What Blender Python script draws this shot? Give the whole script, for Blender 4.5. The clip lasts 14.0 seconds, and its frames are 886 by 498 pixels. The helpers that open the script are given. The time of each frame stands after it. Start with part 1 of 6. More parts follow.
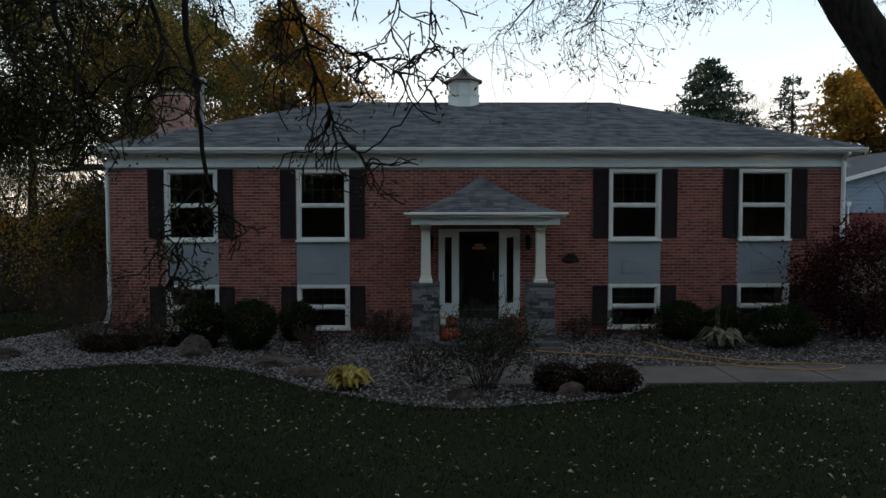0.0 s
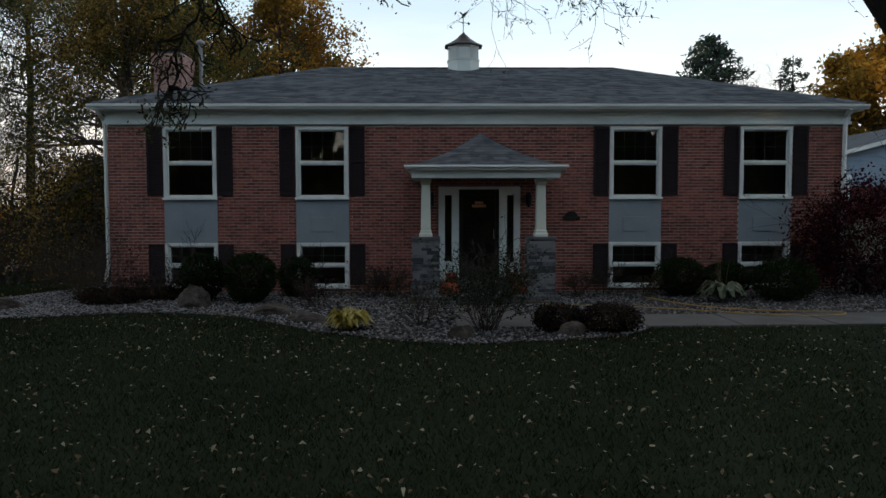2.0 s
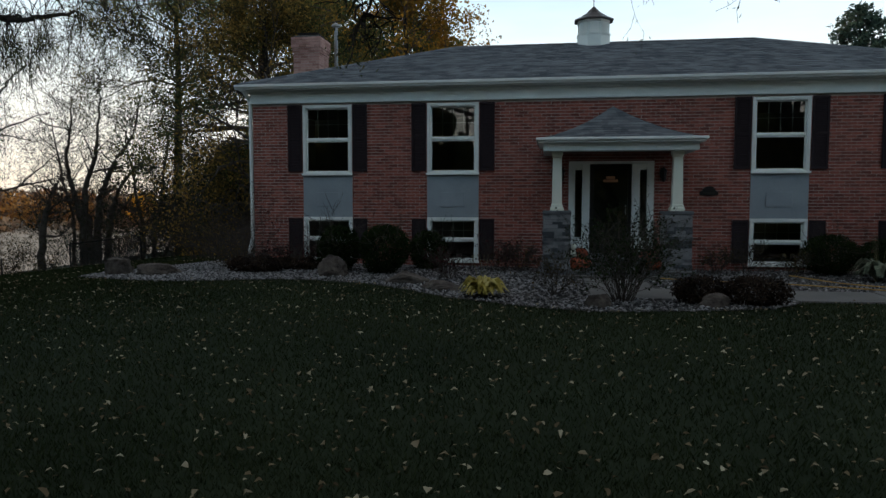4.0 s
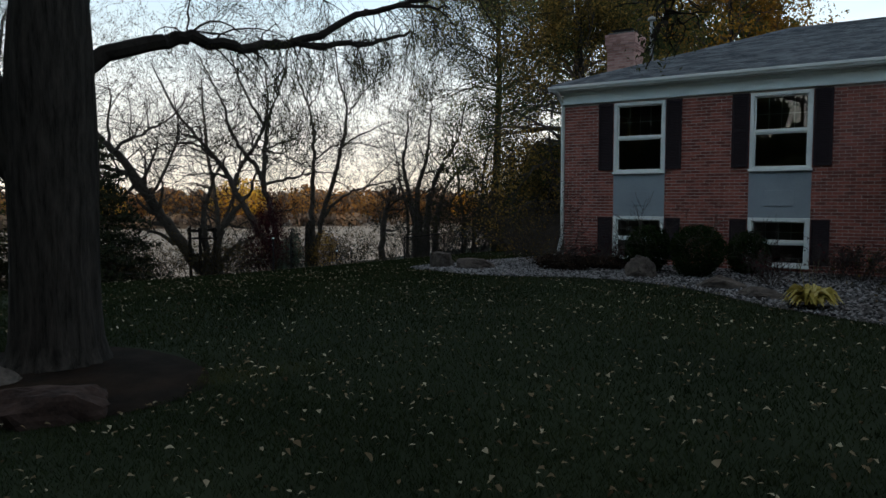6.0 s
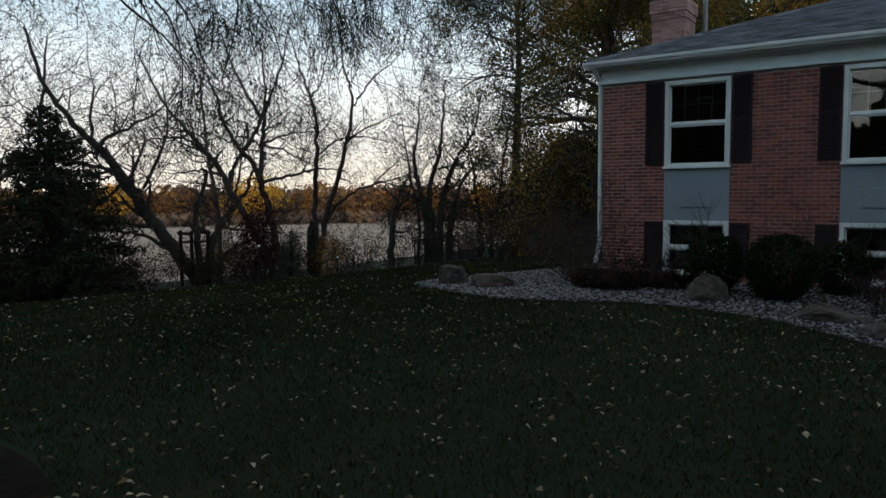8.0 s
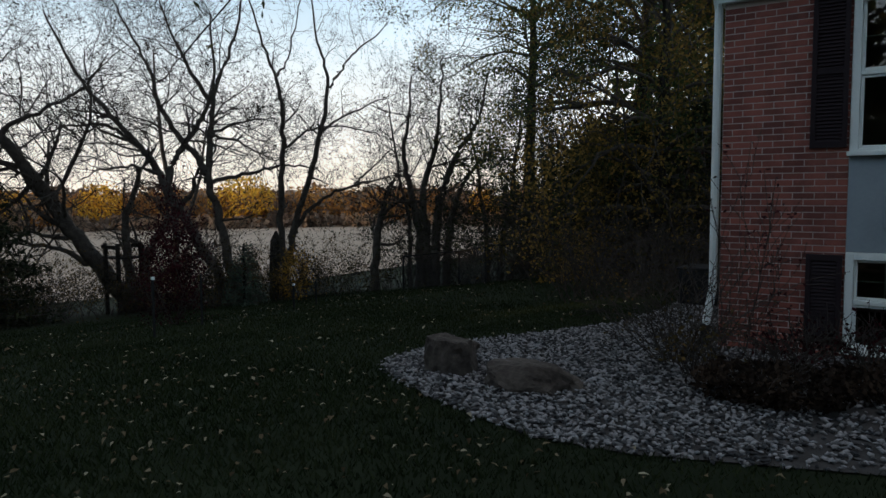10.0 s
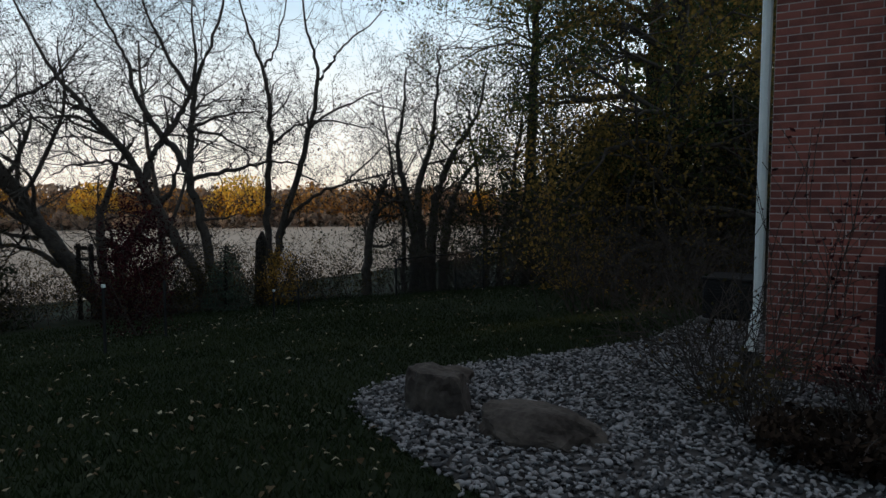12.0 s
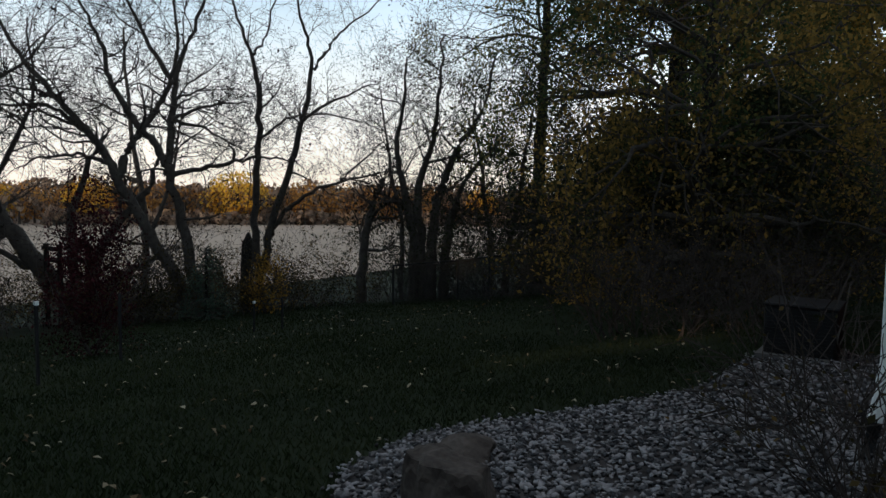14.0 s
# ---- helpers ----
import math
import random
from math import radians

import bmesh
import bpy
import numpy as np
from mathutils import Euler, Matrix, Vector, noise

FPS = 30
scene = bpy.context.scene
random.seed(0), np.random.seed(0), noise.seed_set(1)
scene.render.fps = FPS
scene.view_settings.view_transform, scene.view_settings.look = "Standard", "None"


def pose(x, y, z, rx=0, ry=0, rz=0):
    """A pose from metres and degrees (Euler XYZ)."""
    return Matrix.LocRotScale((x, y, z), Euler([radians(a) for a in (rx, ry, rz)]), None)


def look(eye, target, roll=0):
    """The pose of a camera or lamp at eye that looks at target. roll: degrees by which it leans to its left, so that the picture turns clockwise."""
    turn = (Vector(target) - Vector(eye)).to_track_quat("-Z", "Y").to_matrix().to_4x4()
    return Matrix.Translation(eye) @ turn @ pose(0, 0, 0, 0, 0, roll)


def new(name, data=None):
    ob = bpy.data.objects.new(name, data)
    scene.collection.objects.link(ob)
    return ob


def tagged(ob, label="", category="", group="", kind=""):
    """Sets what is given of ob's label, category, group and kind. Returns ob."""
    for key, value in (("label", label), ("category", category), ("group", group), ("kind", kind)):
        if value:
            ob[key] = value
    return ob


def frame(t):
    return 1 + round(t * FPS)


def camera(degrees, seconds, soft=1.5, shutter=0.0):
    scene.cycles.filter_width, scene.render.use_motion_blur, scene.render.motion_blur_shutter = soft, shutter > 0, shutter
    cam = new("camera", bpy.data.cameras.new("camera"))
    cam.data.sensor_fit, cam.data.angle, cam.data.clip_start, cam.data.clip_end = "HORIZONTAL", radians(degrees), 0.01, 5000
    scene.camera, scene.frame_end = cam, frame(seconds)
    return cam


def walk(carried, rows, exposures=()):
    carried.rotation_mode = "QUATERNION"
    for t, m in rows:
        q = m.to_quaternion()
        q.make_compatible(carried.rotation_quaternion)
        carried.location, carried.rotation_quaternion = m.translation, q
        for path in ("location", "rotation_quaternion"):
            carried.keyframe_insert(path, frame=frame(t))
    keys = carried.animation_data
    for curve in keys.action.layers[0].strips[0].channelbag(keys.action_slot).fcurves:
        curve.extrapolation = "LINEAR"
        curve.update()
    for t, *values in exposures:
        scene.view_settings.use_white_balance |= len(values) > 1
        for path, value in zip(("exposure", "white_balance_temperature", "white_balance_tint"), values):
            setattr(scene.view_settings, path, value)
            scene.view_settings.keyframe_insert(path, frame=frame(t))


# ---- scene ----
cam = camera(63.2, 14.0)
PATH = [
    (0, (-0.045, 0.29, 3.026), (-0.021, 2.288, 2.925), -0.1),
    (0.5, (-0.058, 0.301, 3.146), (-0.032, 2.299, 3.063), -0.1),
    (1, (-0.088, 0.296, 3.027), (-0.06, 2.294, 2.956), -0.0),
    (1.5, (-0.05, 0.291, 2.573), (-0.027, 2.289, 2.483), -0.1),
    (2, (-0.07, 0.303, 2.179), (-0.043, 2.3, 2.066), -0.1),
    (2.2, (-0.085, 0.326, 2.145), (-0.056, 2.322, 2.017), -0.2),
    (4.3, (-0.393, 0.192, 1.844), (-0.793, 2.146, 1.699), -0.1),
    (4.5, (-0.39, 0.183, 1.848), (-0.872, 2.118, 1.703), -0.2),
    (5, (-0.33, 0.167, 1.888), (-1.025, 2.037, 1.74), -0.2),
    (5.5, (-0.313, 0.196, 1.888), (-1.21, 1.977, 1.741), -0.2),
    (6, (-0.297, 0.226, 1.891), (-1.378, 1.902, 1.744), -0.2),
    (6.5, (-0.301, 0.291, 1.881), (-1.414, 1.947, 1.735), -0.2),
    (7, (-0.493, 0.748, 1.882), (-1.612, 2.399, 1.735), -0.2),
    (7.5, (-1.056, 1.597, 1.938), (-2.174, 3.248, 1.787), -0.4),
    (8, (-1.851, 2.826, 1.984), (-2.971, 4.475, 1.826), -0.5),
    (8.2, (-2.241, 3.344, 1.995), (-3.358, 4.995, 1.835), -0.6),
    (10.3, (-5.625, 8.641, 2.023), (-6.745, 10.291, 1.87), -0.2),
    (10.5, (-5.757, 8.872, 2.02), (-6.876, 10.522, 1.866), -0.1),
    (11, (-5.888, 9.149, 2.011), (-7.009, 10.798, 1.855), -0.2),
    (11.5, (-5.968, 9.288, 1.991), (-7.088, 10.938, 1.838), -0.0),
    (12, (-6.053, 9.395, 1.986), (-7.17, 11.047, 1.834), 0.0),
    (12.5, (-6.163, 9.526, 1.977), (-7.278, 11.18, 1.825), 0.1),
    (13, (-6.362, 9.798, 1.974), (-7.477, 11.451, 1.822), 0.1),
    (13.5, (-6.71, 10.258, 2.022), (-7.824, 11.911, 1.868), 0.4),
    (14, (-7.16, 10.844, 2.033), (-8.272, 12.499, 1.879), 0.8),
]
walk(cam, [(t, look(eye, target, roll)) for t, eye, target, roll in PATH], exposures=[(0, 0.0, 6400, 10), (2.2, 0.0, 6350, 10), (4.3, 0.05, 6150, 6), (8.2, -0.08, 5950, 6), (10.3, -0.14, 5900, 7), (14, -0.14, 5900, 7)])

# ---- world and light ----
SUN_AZ, SUN_EL = -150.0, 6.0
world = bpy.data.worlds.new("evening_sky")
scene.world = world
world.use_nodes = True
wt = world.node_tree
wt.nodes.clear()
w_out = wt.nodes.new("ShaderNodeOutputWorld")
w_bg = wt.nodes.new("ShaderNodeBackground")
w_sky = wt.nodes.new("ShaderNodeTexSky")
w_sky.sky_type = "NISHITA"
w_sky.sun_disc = False
w_sky.sun_elevation, w_sky.sun_rotation = radians(SUN_EL), radians(SUN_AZ)
w_sky.air_density, w_sky.dust_density, w_sky.ozone_density = 1.0, 0.3, 1.5
w_bg.inputs[1].default_value = 0.15
# pale haze toward the horizon, thinning upward, broken by soft high cloud
w_tc = wt.nodes.new("ShaderNodeTexCoord")
w_map = wt.nodes.new("ShaderNodeMapping")
w_map.inputs["Scale"].default_value = (1.2, 1.2, 5.0)
w_noise = wt.nodes.new("ShaderNodeTexNoise")
w_noise.inputs["Scale"].default_value, w_noise.inputs["Detail"].default_value = 1.6, 6.0
w_cloud = wt.nodes.new("ShaderNodeMapRange")
w_cloud.inputs[1].default_value, w_cloud.inputs[2].default_value = 0.42, 0.72
w_cloud.inputs[3].default_value, w_cloud.inputs[4].default_value = 0.0, 0.3
w_sep = wt.nodes.new("ShaderNodeSeparateXYZ")
w_haze = wt.nodes.new("ShaderNodeMapRange")
w_haze.interpolation_type = "SMOOTHSTEP"
w_haze.inputs[1].default_value, w_haze.inputs[2].default_value = -0.05, 0.42
w_haze.inputs[3].default_value, w_haze.inputs[4].default_value = 0.9, 0.6
w_add = wt.nodes.new("ShaderNodeMath")
w_add.operation, w_add.use_clamp = "ADD", True
w_mix = wt.nodes.new("ShaderNodeMix")
w_mix.data_type = "RGBA"
w_tint = wt.nodes.new("ShaderNodeValToRGB")
w_tint.color_ramp.elements[0].position, w_tint.color_ramp.elements[0].color = 0.0, (1.0, 0.84, 0.66, 1)
w_tint.color_ramp.elements[1].position, w_tint.color_ramp.elements[1].color = 0.38, (0.5, 0.79, 1.0, 1)
w_mid = w_tint.color_ramp.elements.new(0.14)
w_mid.color = (1.0, 0.97, 0.91, 1)
w_high = w_tint.color_ramp.elements.new(0.72)
w_high.color = (0.5, 0.475, 0.46, 1)
w_gain = wt.nodes.new("ShaderNodeVectorMath")
w_gain.operation = "SCALE"
w_gain.inputs["Scale"].default_value = 8.8
wt.links.new(w_tint.outputs[0], w_gain.inputs[0])
wt.links.new(w_gain.outputs[0], w_mix.inputs[7])
wt.links.new(w_sep.outputs[2], w_tint.inputs[0])
wt.links.new(w_tc.outputs["Generated"], w_map.inputs["Vector"])
wt.links.new(w_tc.outputs["Generated"], w_sep.inputs[0])
wt.links.new(w_sep.outputs[2], w_haze.inputs[0])
wt.links.new(w_map.outputs[0], w_noise.inputs["Vector"])
wt.links.new(w_noise.outputs[0], w_cloud.inputs[0])
wt.links.new(w_cloud.outputs[0], w_add.inputs[0])
wt.links.new(w_haze.outputs[0], w_add.inputs[1])
wt.links.new(w_add.outputs[0], w_mix.inputs[0])
wt.links.new(w_sky.outputs[0], w_mix.inputs[6])
wt.links.new(w_mix.outputs[2], w_bg.inputs[0])
wt.links.new(w_bg.outputs[0], w_out.inputs[0])

sun_data = bpy.data.lights.new("sun", "SUN")
sun_data.energy, sun_data.angle, sun_data.color = 2.8, radians(0.6), (1.0, 0.7, 0.42)
sun_lamp = new("sun", sun_data)
sun_dir = Vector((math.sin(radians(SUN_AZ)) * math.cos(radians(SUN_EL)), math.cos(radians(SUN_AZ)) * math.cos(radians(SUN_EL)), math.sin(radians(SUN_EL))))
sun_lamp.matrix_world = look(tuple(sun_dir * 60), (0, 0, 0))

# ---- materials ----
def surface(name, c1, c2, scale=6.0, rough=0.8, bump=0.3, fine=60.0, metal=0.0, vary="", spread=0.5, spec=0.4, stretch=(1, 1, 1)):
    """Two-scale noise between two colours; vary: 'object' or 'island' shifts each piece."""
    m = bpy.data.materials.new(name)
    m.use_nodes = True
    t = m.node_tree
    b = t.nodes["Principled BSDF"]
    b.inputs["Roughness"].default_value, b.inputs["Metallic"].default_value = rough, metal
    b.inputs["Specular IOR Level"].default_value = spec
    tc = t.nodes.new("ShaderNodeTexCoord")
    mp = t.nodes.new("ShaderNodeMapping")
    mp.inputs["Scale"].default_value = stretch
    n1, n2 = t.nodes.new("ShaderNodeTexNoise"), t.nodes.new("ShaderNodeTexNoise")
    n1.inputs["Scale"].default_value, n2.inputs["Scale"].default_value = scale, fine
    n1.inputs["Detail"].default_value, n2.inputs["Detail"].default_value = 5.0, 4.0
    geo = t.nodes.new("ShaderNodeNewGeometry")
    t.links.new(geo.outputs["Position"], mp.inputs["Vector"])
    t.links.new(mp.outputs[0], n1.inputs["Vector"])
    t.links.new(mp.outputs[0], n2.inputs["Vector"])
    add = t.nodes.new("ShaderNodeMath")
    add.operation = "MULTIPLY_ADD"
    add.inputs[1].default_value = 0.4
    t.links.new(n2.outputs[0], add.inputs[0])
    t.links.new(n1.outputs[0], add.inputs[2])
    rng = t.nodes.new("ShaderNodeMapRange")
    rng.inputs[1].default_value, rng.inputs[2].default_value = 0.45, 0.95
    last = add.outputs[0]
    if vary:
        src = t.nodes.new("ShaderNodeObjectInfo").outputs["Random"] if vary == "object" else geo.outputs["Random Per Island"]
        v = t.nodes.new("ShaderNodeMath")
        v.operation = "MULTIPLY_ADD"
        v.inputs[1].default_value = spread
        t.links.new(src, v.inputs[0])
        t.links.new(last, v.inputs[2])
        sub = t.nodes.new("ShaderNodeMath")
        sub.operation = "SUBTRACT"
        sub.inputs[1].default_value = spread / 2
        t.links.new(v.outputs[0], sub.inputs[0])
        last = sub.outputs[0]
    t.links.new(last, rng.inputs[0])
    mix = t.nodes.new("ShaderNodeMix")
    mix.data_type = "RGBA"
    mix.inputs[6].default_value, mix.inputs[7].default_value = (*c1, 1), (*c2, 1)
    t.links.new(rng.outputs[0], mix.inputs[0])
    t.links.new(mix.outputs[2], b.inputs["Base Color"])
    if bump:
        bp = t.nodes.new("ShaderNodeBump")
        bp.inputs["Strength"].default_value, bp.inputs["Distance"].default_value = bump, 0.01
        t.links.new(add.outputs[0], bp.inputs["Height"])
        t.links.new(bp.outputs[0], b.inputs["Normal"])
    return m


def leafy(name, c1, c2, c3, through_light=0.35, patch=0.5):
    """Leaves: colour by leaf and by patches of the crown, with some light passing through."""
    m = bpy.data.materials.new(name)
    m.use_nodes = True
    t = m.node_tree
    t.nodes.clear()
    out = t.nodes.new("ShaderNodeOutputMaterial")
    geo = t.nodes.new("ShaderNodeNewGeometry")
    n = t.nodes.new("ShaderNodeTexNoise")
    n.inputs["Scale"].default_value, n.inputs["Detail"].default_value = patch, 3.0
    t.links.new(geo.outputs["Position"], n.inputs["Vector"])
    a = t.nodes.new("ShaderNodeMath")
    a.operation = "MULTIPLY_ADD"
    a.inputs[1].default_value = 0.45
    t.links.new(geo.outputs["Random Per Island"], a.inputs[0])
    t.links.new(n.outputs[0], a.inputs[2])
    ramp = t.nodes.new("ShaderNodeValToRGB")
    ramp.color_ramp.elements[0].position, ramp.color_ramp.elements[0].color = 0.45, (*c1, 1)
    ramp.color_ramp.elements[1].position, ramp.color_ramp.elements[1].color = 1.0, (*c3, 1)
    e = ramp.color_ramp.elements.new(0.72)
    e.color = (*c2, 1)
    t.links.new(a.outputs[0], ramp.inputs[0])
    d, tr, mx = t.nodes.new("ShaderNodeBsdfDiffuse"), t.nodes.new("ShaderNodeBsdfTranslucent"), t.nodes.new("ShaderNodeMixShader")
    mx.inputs[0].default_value = through_light
    t.links.new(ramp.outputs[0], d.inputs[0])
    t.links.new(ramp.outputs[0], tr.inputs[0])
    t.links.new(d.outputs[0], mx.inputs[1])
    t.links.new(tr.outputs[0], mx.inputs[2])
    t.links.new(mx.outputs[0], out.inputs[0])
    return m


def glass_pane(name, tint=(0.8, 0.85, 0.85)):
    m = bpy.data.materials.new(name)
    m.use_nodes = True
    t = m.node_tree
    t.nodes.clear()
    out, tr, gl = t.nodes.new("ShaderNodeOutputMaterial"), t.nodes.new("ShaderNodeBsdfTransparent"), t.nodes.new("ShaderNodeBsdfGlossy")
    fr, mx = t.nodes.new("ShaderNodeFresnel"), t.nodes.new("ShaderNodeMixShader")
    tr.inputs[0].default_value = (*tint, 1)
    gl.inputs["Roughness"].default_value = 0.01
    fr.inputs[0].default_value = 1.9
    t.links.new(fr.outputs[0], mx.inputs[0])
    t.links.new(tr.outputs[0], mx.inputs[1])
    t.links.new(gl.outputs[0], mx.inputs[2])
    t.links.new(mx.outputs[0], out.inputs[0])
    return m


M_BRICK = surface("brick_piece", (0.13, 0.04, 0.032), (0.3, 0.097, 0.073), 5, 0.85, 0.4, 70, vary="object", spread=0.55)
M_BRICKS = surface("brick_field", (0.13, 0.04, 0.032), (0.3, 0.097, 0.073), 5, 0.85, 0.4, 70, vary="island", spread=0.55)
M_CHIM = surface("chimney_brick", (0.28, 0.15, 0.13), (0.46, 0.28, 0.25), 5, 0.85, 0.4, 70, vary="island", spread=0.55)
M_MORTAR = surface("mortar", (0.38, 0.32, 0.3), (0.54, 0.46, 0.43), 9, 0.9, 0.3, 90)
M_TRIM = surface("white_trim", (0.66, 0.7, 0.69), (0.8, 0.82, 0.8), 2.5, 0.45, 0.05, 40)
M_FRIEZE = surface("frieze_paint", (0.6, 0.66, 0.65), (0.72, 0.77, 0.75), 2.5, 0.5, 0.06, 40)
M_CREAM = surface("cream_paint", (0.68, 0.7, 0.6), (0.78, 0.79, 0.7), 3, 0.45, 0.05, 40)
M_PANEL = surface("grey_panel_paint", (0.22, 0.255, 0.29), (0.29, 0.325, 0.36), 2, 0.55, 0.06, 40)
M_SHUTTER = surface("dark_shutter", (0.018, 0.012, 0.016), (0.026, 0.018, 0.021), 4, 0.65, 0.1, 60, spec=0.15)
M_SHINGLE = surface("roof_shingle", (0.062, 0.07, 0.082), (0.14, 0.152, 0.168), 3.0, 0.95, 0.4, 120, vary="island", spread=0.55, spec=0.12)
M_ROOFBASE = surface("roof_felt", (0.06, 0.07, 0.085), (0.1, 0.11, 0.13), 3, 0.9, 0.3, 80)
M_GLASS = glass_pane("window_glass")
M_INSIDE = surface("dim_room", (0.2, 0.18, 0.16), (0.34, 0.31, 0.28), 2, 0.9, 0.0)
M_DOOR = surface("black_door", (0.008, 0.008, 0.009), (0.016, 0.015, 0.015), 3, 0.35, 0.05, 40)
M_STONE = surface("ledge_stone", (0.045, 0.05, 0.06), (0.21, 0.21, 0.22), 7, 0.85, 0.6, 60, vary="object", spread=0.7)
M_CAP = surface("slate_cap", (0.06, 0.062, 0.07), (0.12, 0.125, 0.135), 6, 0.75, 0.4, 60)
M_CONC = surface("concrete", (0.075, 0.073, 0.071), (0.14, 0.134, 0.13), 1.6, 0.9, 0.25, 90)
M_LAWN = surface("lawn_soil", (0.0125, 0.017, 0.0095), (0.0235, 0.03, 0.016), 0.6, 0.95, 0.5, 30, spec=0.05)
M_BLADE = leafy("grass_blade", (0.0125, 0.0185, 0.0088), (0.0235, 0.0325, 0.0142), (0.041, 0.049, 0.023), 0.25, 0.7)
M_FALLEN = leafy("fallen_leaf", (0.05, 0.034, 0.02), (0.15, 0.115, 0.07), (0.4, 0.36, 0.26), 0.2, 3.0)
M_FIELD = surface("stubble_field", (0.27, 0.21, 0.155), (0.38, 0.3, 0.235), 0.05, 0.95, 0.2, 1.2)
M_PEBBLE = surface("pebble", (0.025, 0.025, 0.028), (0.27, 0.26, 0.266), 9, 0.8, 0.2, 60, vary="island", spread=1.15)
M_SOIL = surface("bed_soil", (0.035, 0.033, 0.032), (0.085, 0.08, 0.08), 3, 0.95, 0.5, 50, spec=0.1)
M_MULCH = surface("bark_mulch", (0.005, 0.004, 0.003), (0.018, 0.012, 0.009), 5, 0.95, 0.8, 60, spec=0.05)
M_ROCK = surface("boulder", (0.024, 0.02, 0.018), (0.115, 0.098, 0.086), 5, 0.95, 1.0, 30, spec=0.15)
M_REDROCK = surface("red_boulder", (0.016, 0.011, 0.01), (0.06, 0.04, 0.034), 5, 0.95, 1.0, 30, spec=0.1)
M_BARK = surface("furrowed_bark", (0.008, 0.007, 0.0065), (0.046, 0.04, 0.035), 7, 0.95, 1.0, 35, stretch=(2.5, 2.5, 0.35), spec=0.1)
M_TWIG = surface("twig_bark", (0.035, 0.028, 0.024), (0.09, 0.075, 0.062), 6, 0.95, 0.3, 40)
M_DARKTWIG = surface("dark_twig_bark", (0.012, 0.01, 0.009), (0.035, 0.03, 0.026), 6, 0.95, 0.3, 40, spec=0.1)
M_BUSHTWIG = surface("thicket_twig", (0.022, 0.018, 0.015), (0.06, 0.047, 0.04), 6, 0.95, 0.2, 40)
M_BLACK = surface("black_metal", (0.012, 0.012, 0.013), (0.025, 0.025, 0.026), 5, 0.7, 0.05, 60, spec=0.15)
M_OAKLEAF = leafy("oak_leaf", (0.032, 0.055, 0.024), (0.075, 0.1, 0.04), (0.25, 0.185, 0.05), 0.45, 0.26)
M_OLIVE = leafy("olive_leaf", (0.045, 0.05, 0.022), (0.15, 0.11, 0.035), (0.36, 0.22, 0.055), 0.45, 0.34)
M_CEDAR = leafy("cedar_spray", (0.02, 0.026, 0.017), (0.036, 0.043, 0.025), (0.06, 0.06, 0.032), 0.25, 1.5)
M_GOLDLEAF = leafy("gold_leaf", (0.1, 0.085, 0.025), (0.26, 0.15, 0.03), (0.42, 0.24, 0.04), 0.4, 0.3)
M_LOCUST = leafy("locust_leaf", (0.03, 0.04, 0.02), (0.06, 0.065, 0.03), (0.12, 0.1, 0.04), 0.35, 1.0)
M_SPRUCE = leafy("spruce_needle", (0.035, 0.055, 0.045), (0.07, 0.1, 0.075), (0.12, 0.15, 0.1), 0.1, 1.2)
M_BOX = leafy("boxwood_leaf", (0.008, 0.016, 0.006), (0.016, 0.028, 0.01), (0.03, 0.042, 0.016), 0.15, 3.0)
M_REDLEAF = leafy("burgundy_leaf", (0.016, 0.007, 0.009), (0.036, 0.011, 0.014), (0.075, 0.022, 0.026), 0.25, 1.5)
M_BRUSHLEAF = leafy("brush_leaf", (0.02, 0.022, 0.012), (0.06, 0.05, 0.022), (0.14, 0.09, 0.035), 0.3, 0.6)
M_HOSTA = leafy("yellow_hosta_leaf", (0.22, 0.18, 0.04), (0.4, 0.33, 0.09), (0.52, 0.46, 0.2), 0.3, 5.0)
M_HOSTAGREEN = leafy("green_hosta_leaf", (0.08, 0.1, 0.07), (0.16, 0.18, 0.13), (0.3, 0.31, 0.24), 0.25, 5.0)
M_FARGOLD = leafy("far_gold", (0.5, 0.25, 0.025), (0.72, 0.42, 0.05), (0.8, 0.56, 0.1), 0.5, 0.08)
M_FARRUST = leafy("far_rust", (0.22, 0.11, 0.05), (0.42, 0.2, 0.06), (0.58, 0.3, 0.08), 0.5, 0.06)
# browns lightened to put distance haze into the leaf colour
M_FARBRUSH = leafy("hazy_far_brush", (0.15, 0.105, 0.08), (0.26, 0.18, 0.13), (0.38, 0.26, 0.17), 0.3, 0.1)
M_SIDING = surface("blue_siding", (0.2, 0.27, 0.36), (0.27, 0.34, 0.43), 1.5, 0.6, 0.1, 40)
M_REDWALL = surface("red_brick_far", (0.12, 0.035, 0.035), (0.2, 0.06, 0.055), 4, 0.85, 0.2, 40)
M_WOODGREY = surface("weathered_wood", (0.1, 0.09, 0.075), (0.2, 0.18, 0.15), 5, 0.9, 0.4, 50, stretch=(1, 1, 0.3))
M_HOSE = surface("yellow_hose", (0.36, 0.2, 0.04), (0.46, 0.28, 0.07), 8, 0.5, 0.05)
M_PUMPKIN = surface("pumpkin_skin", (0.24, 0.04, 0.014), (0.36, 0.065, 0.02), 6, 0.5, 0.15, 60)
M_STEM = surface("dry_stem", (0.1, 0.09, 0.04), (0.22, 0.19, 0.1), 20, 0.9, 0.3)
M_COPPER = surface("dark_copper", (0.03, 0.028, 0.03), (0.07, 0.062, 0.06), 5, 0.5, 0.1, 50, metal=0.6)
M_SLATS = surface("grey_metal", (0.2, 0.2, 0.2), (0.3, 0.3, 0.3), 5, 0.5, 0.1, 60, metal=0.5)


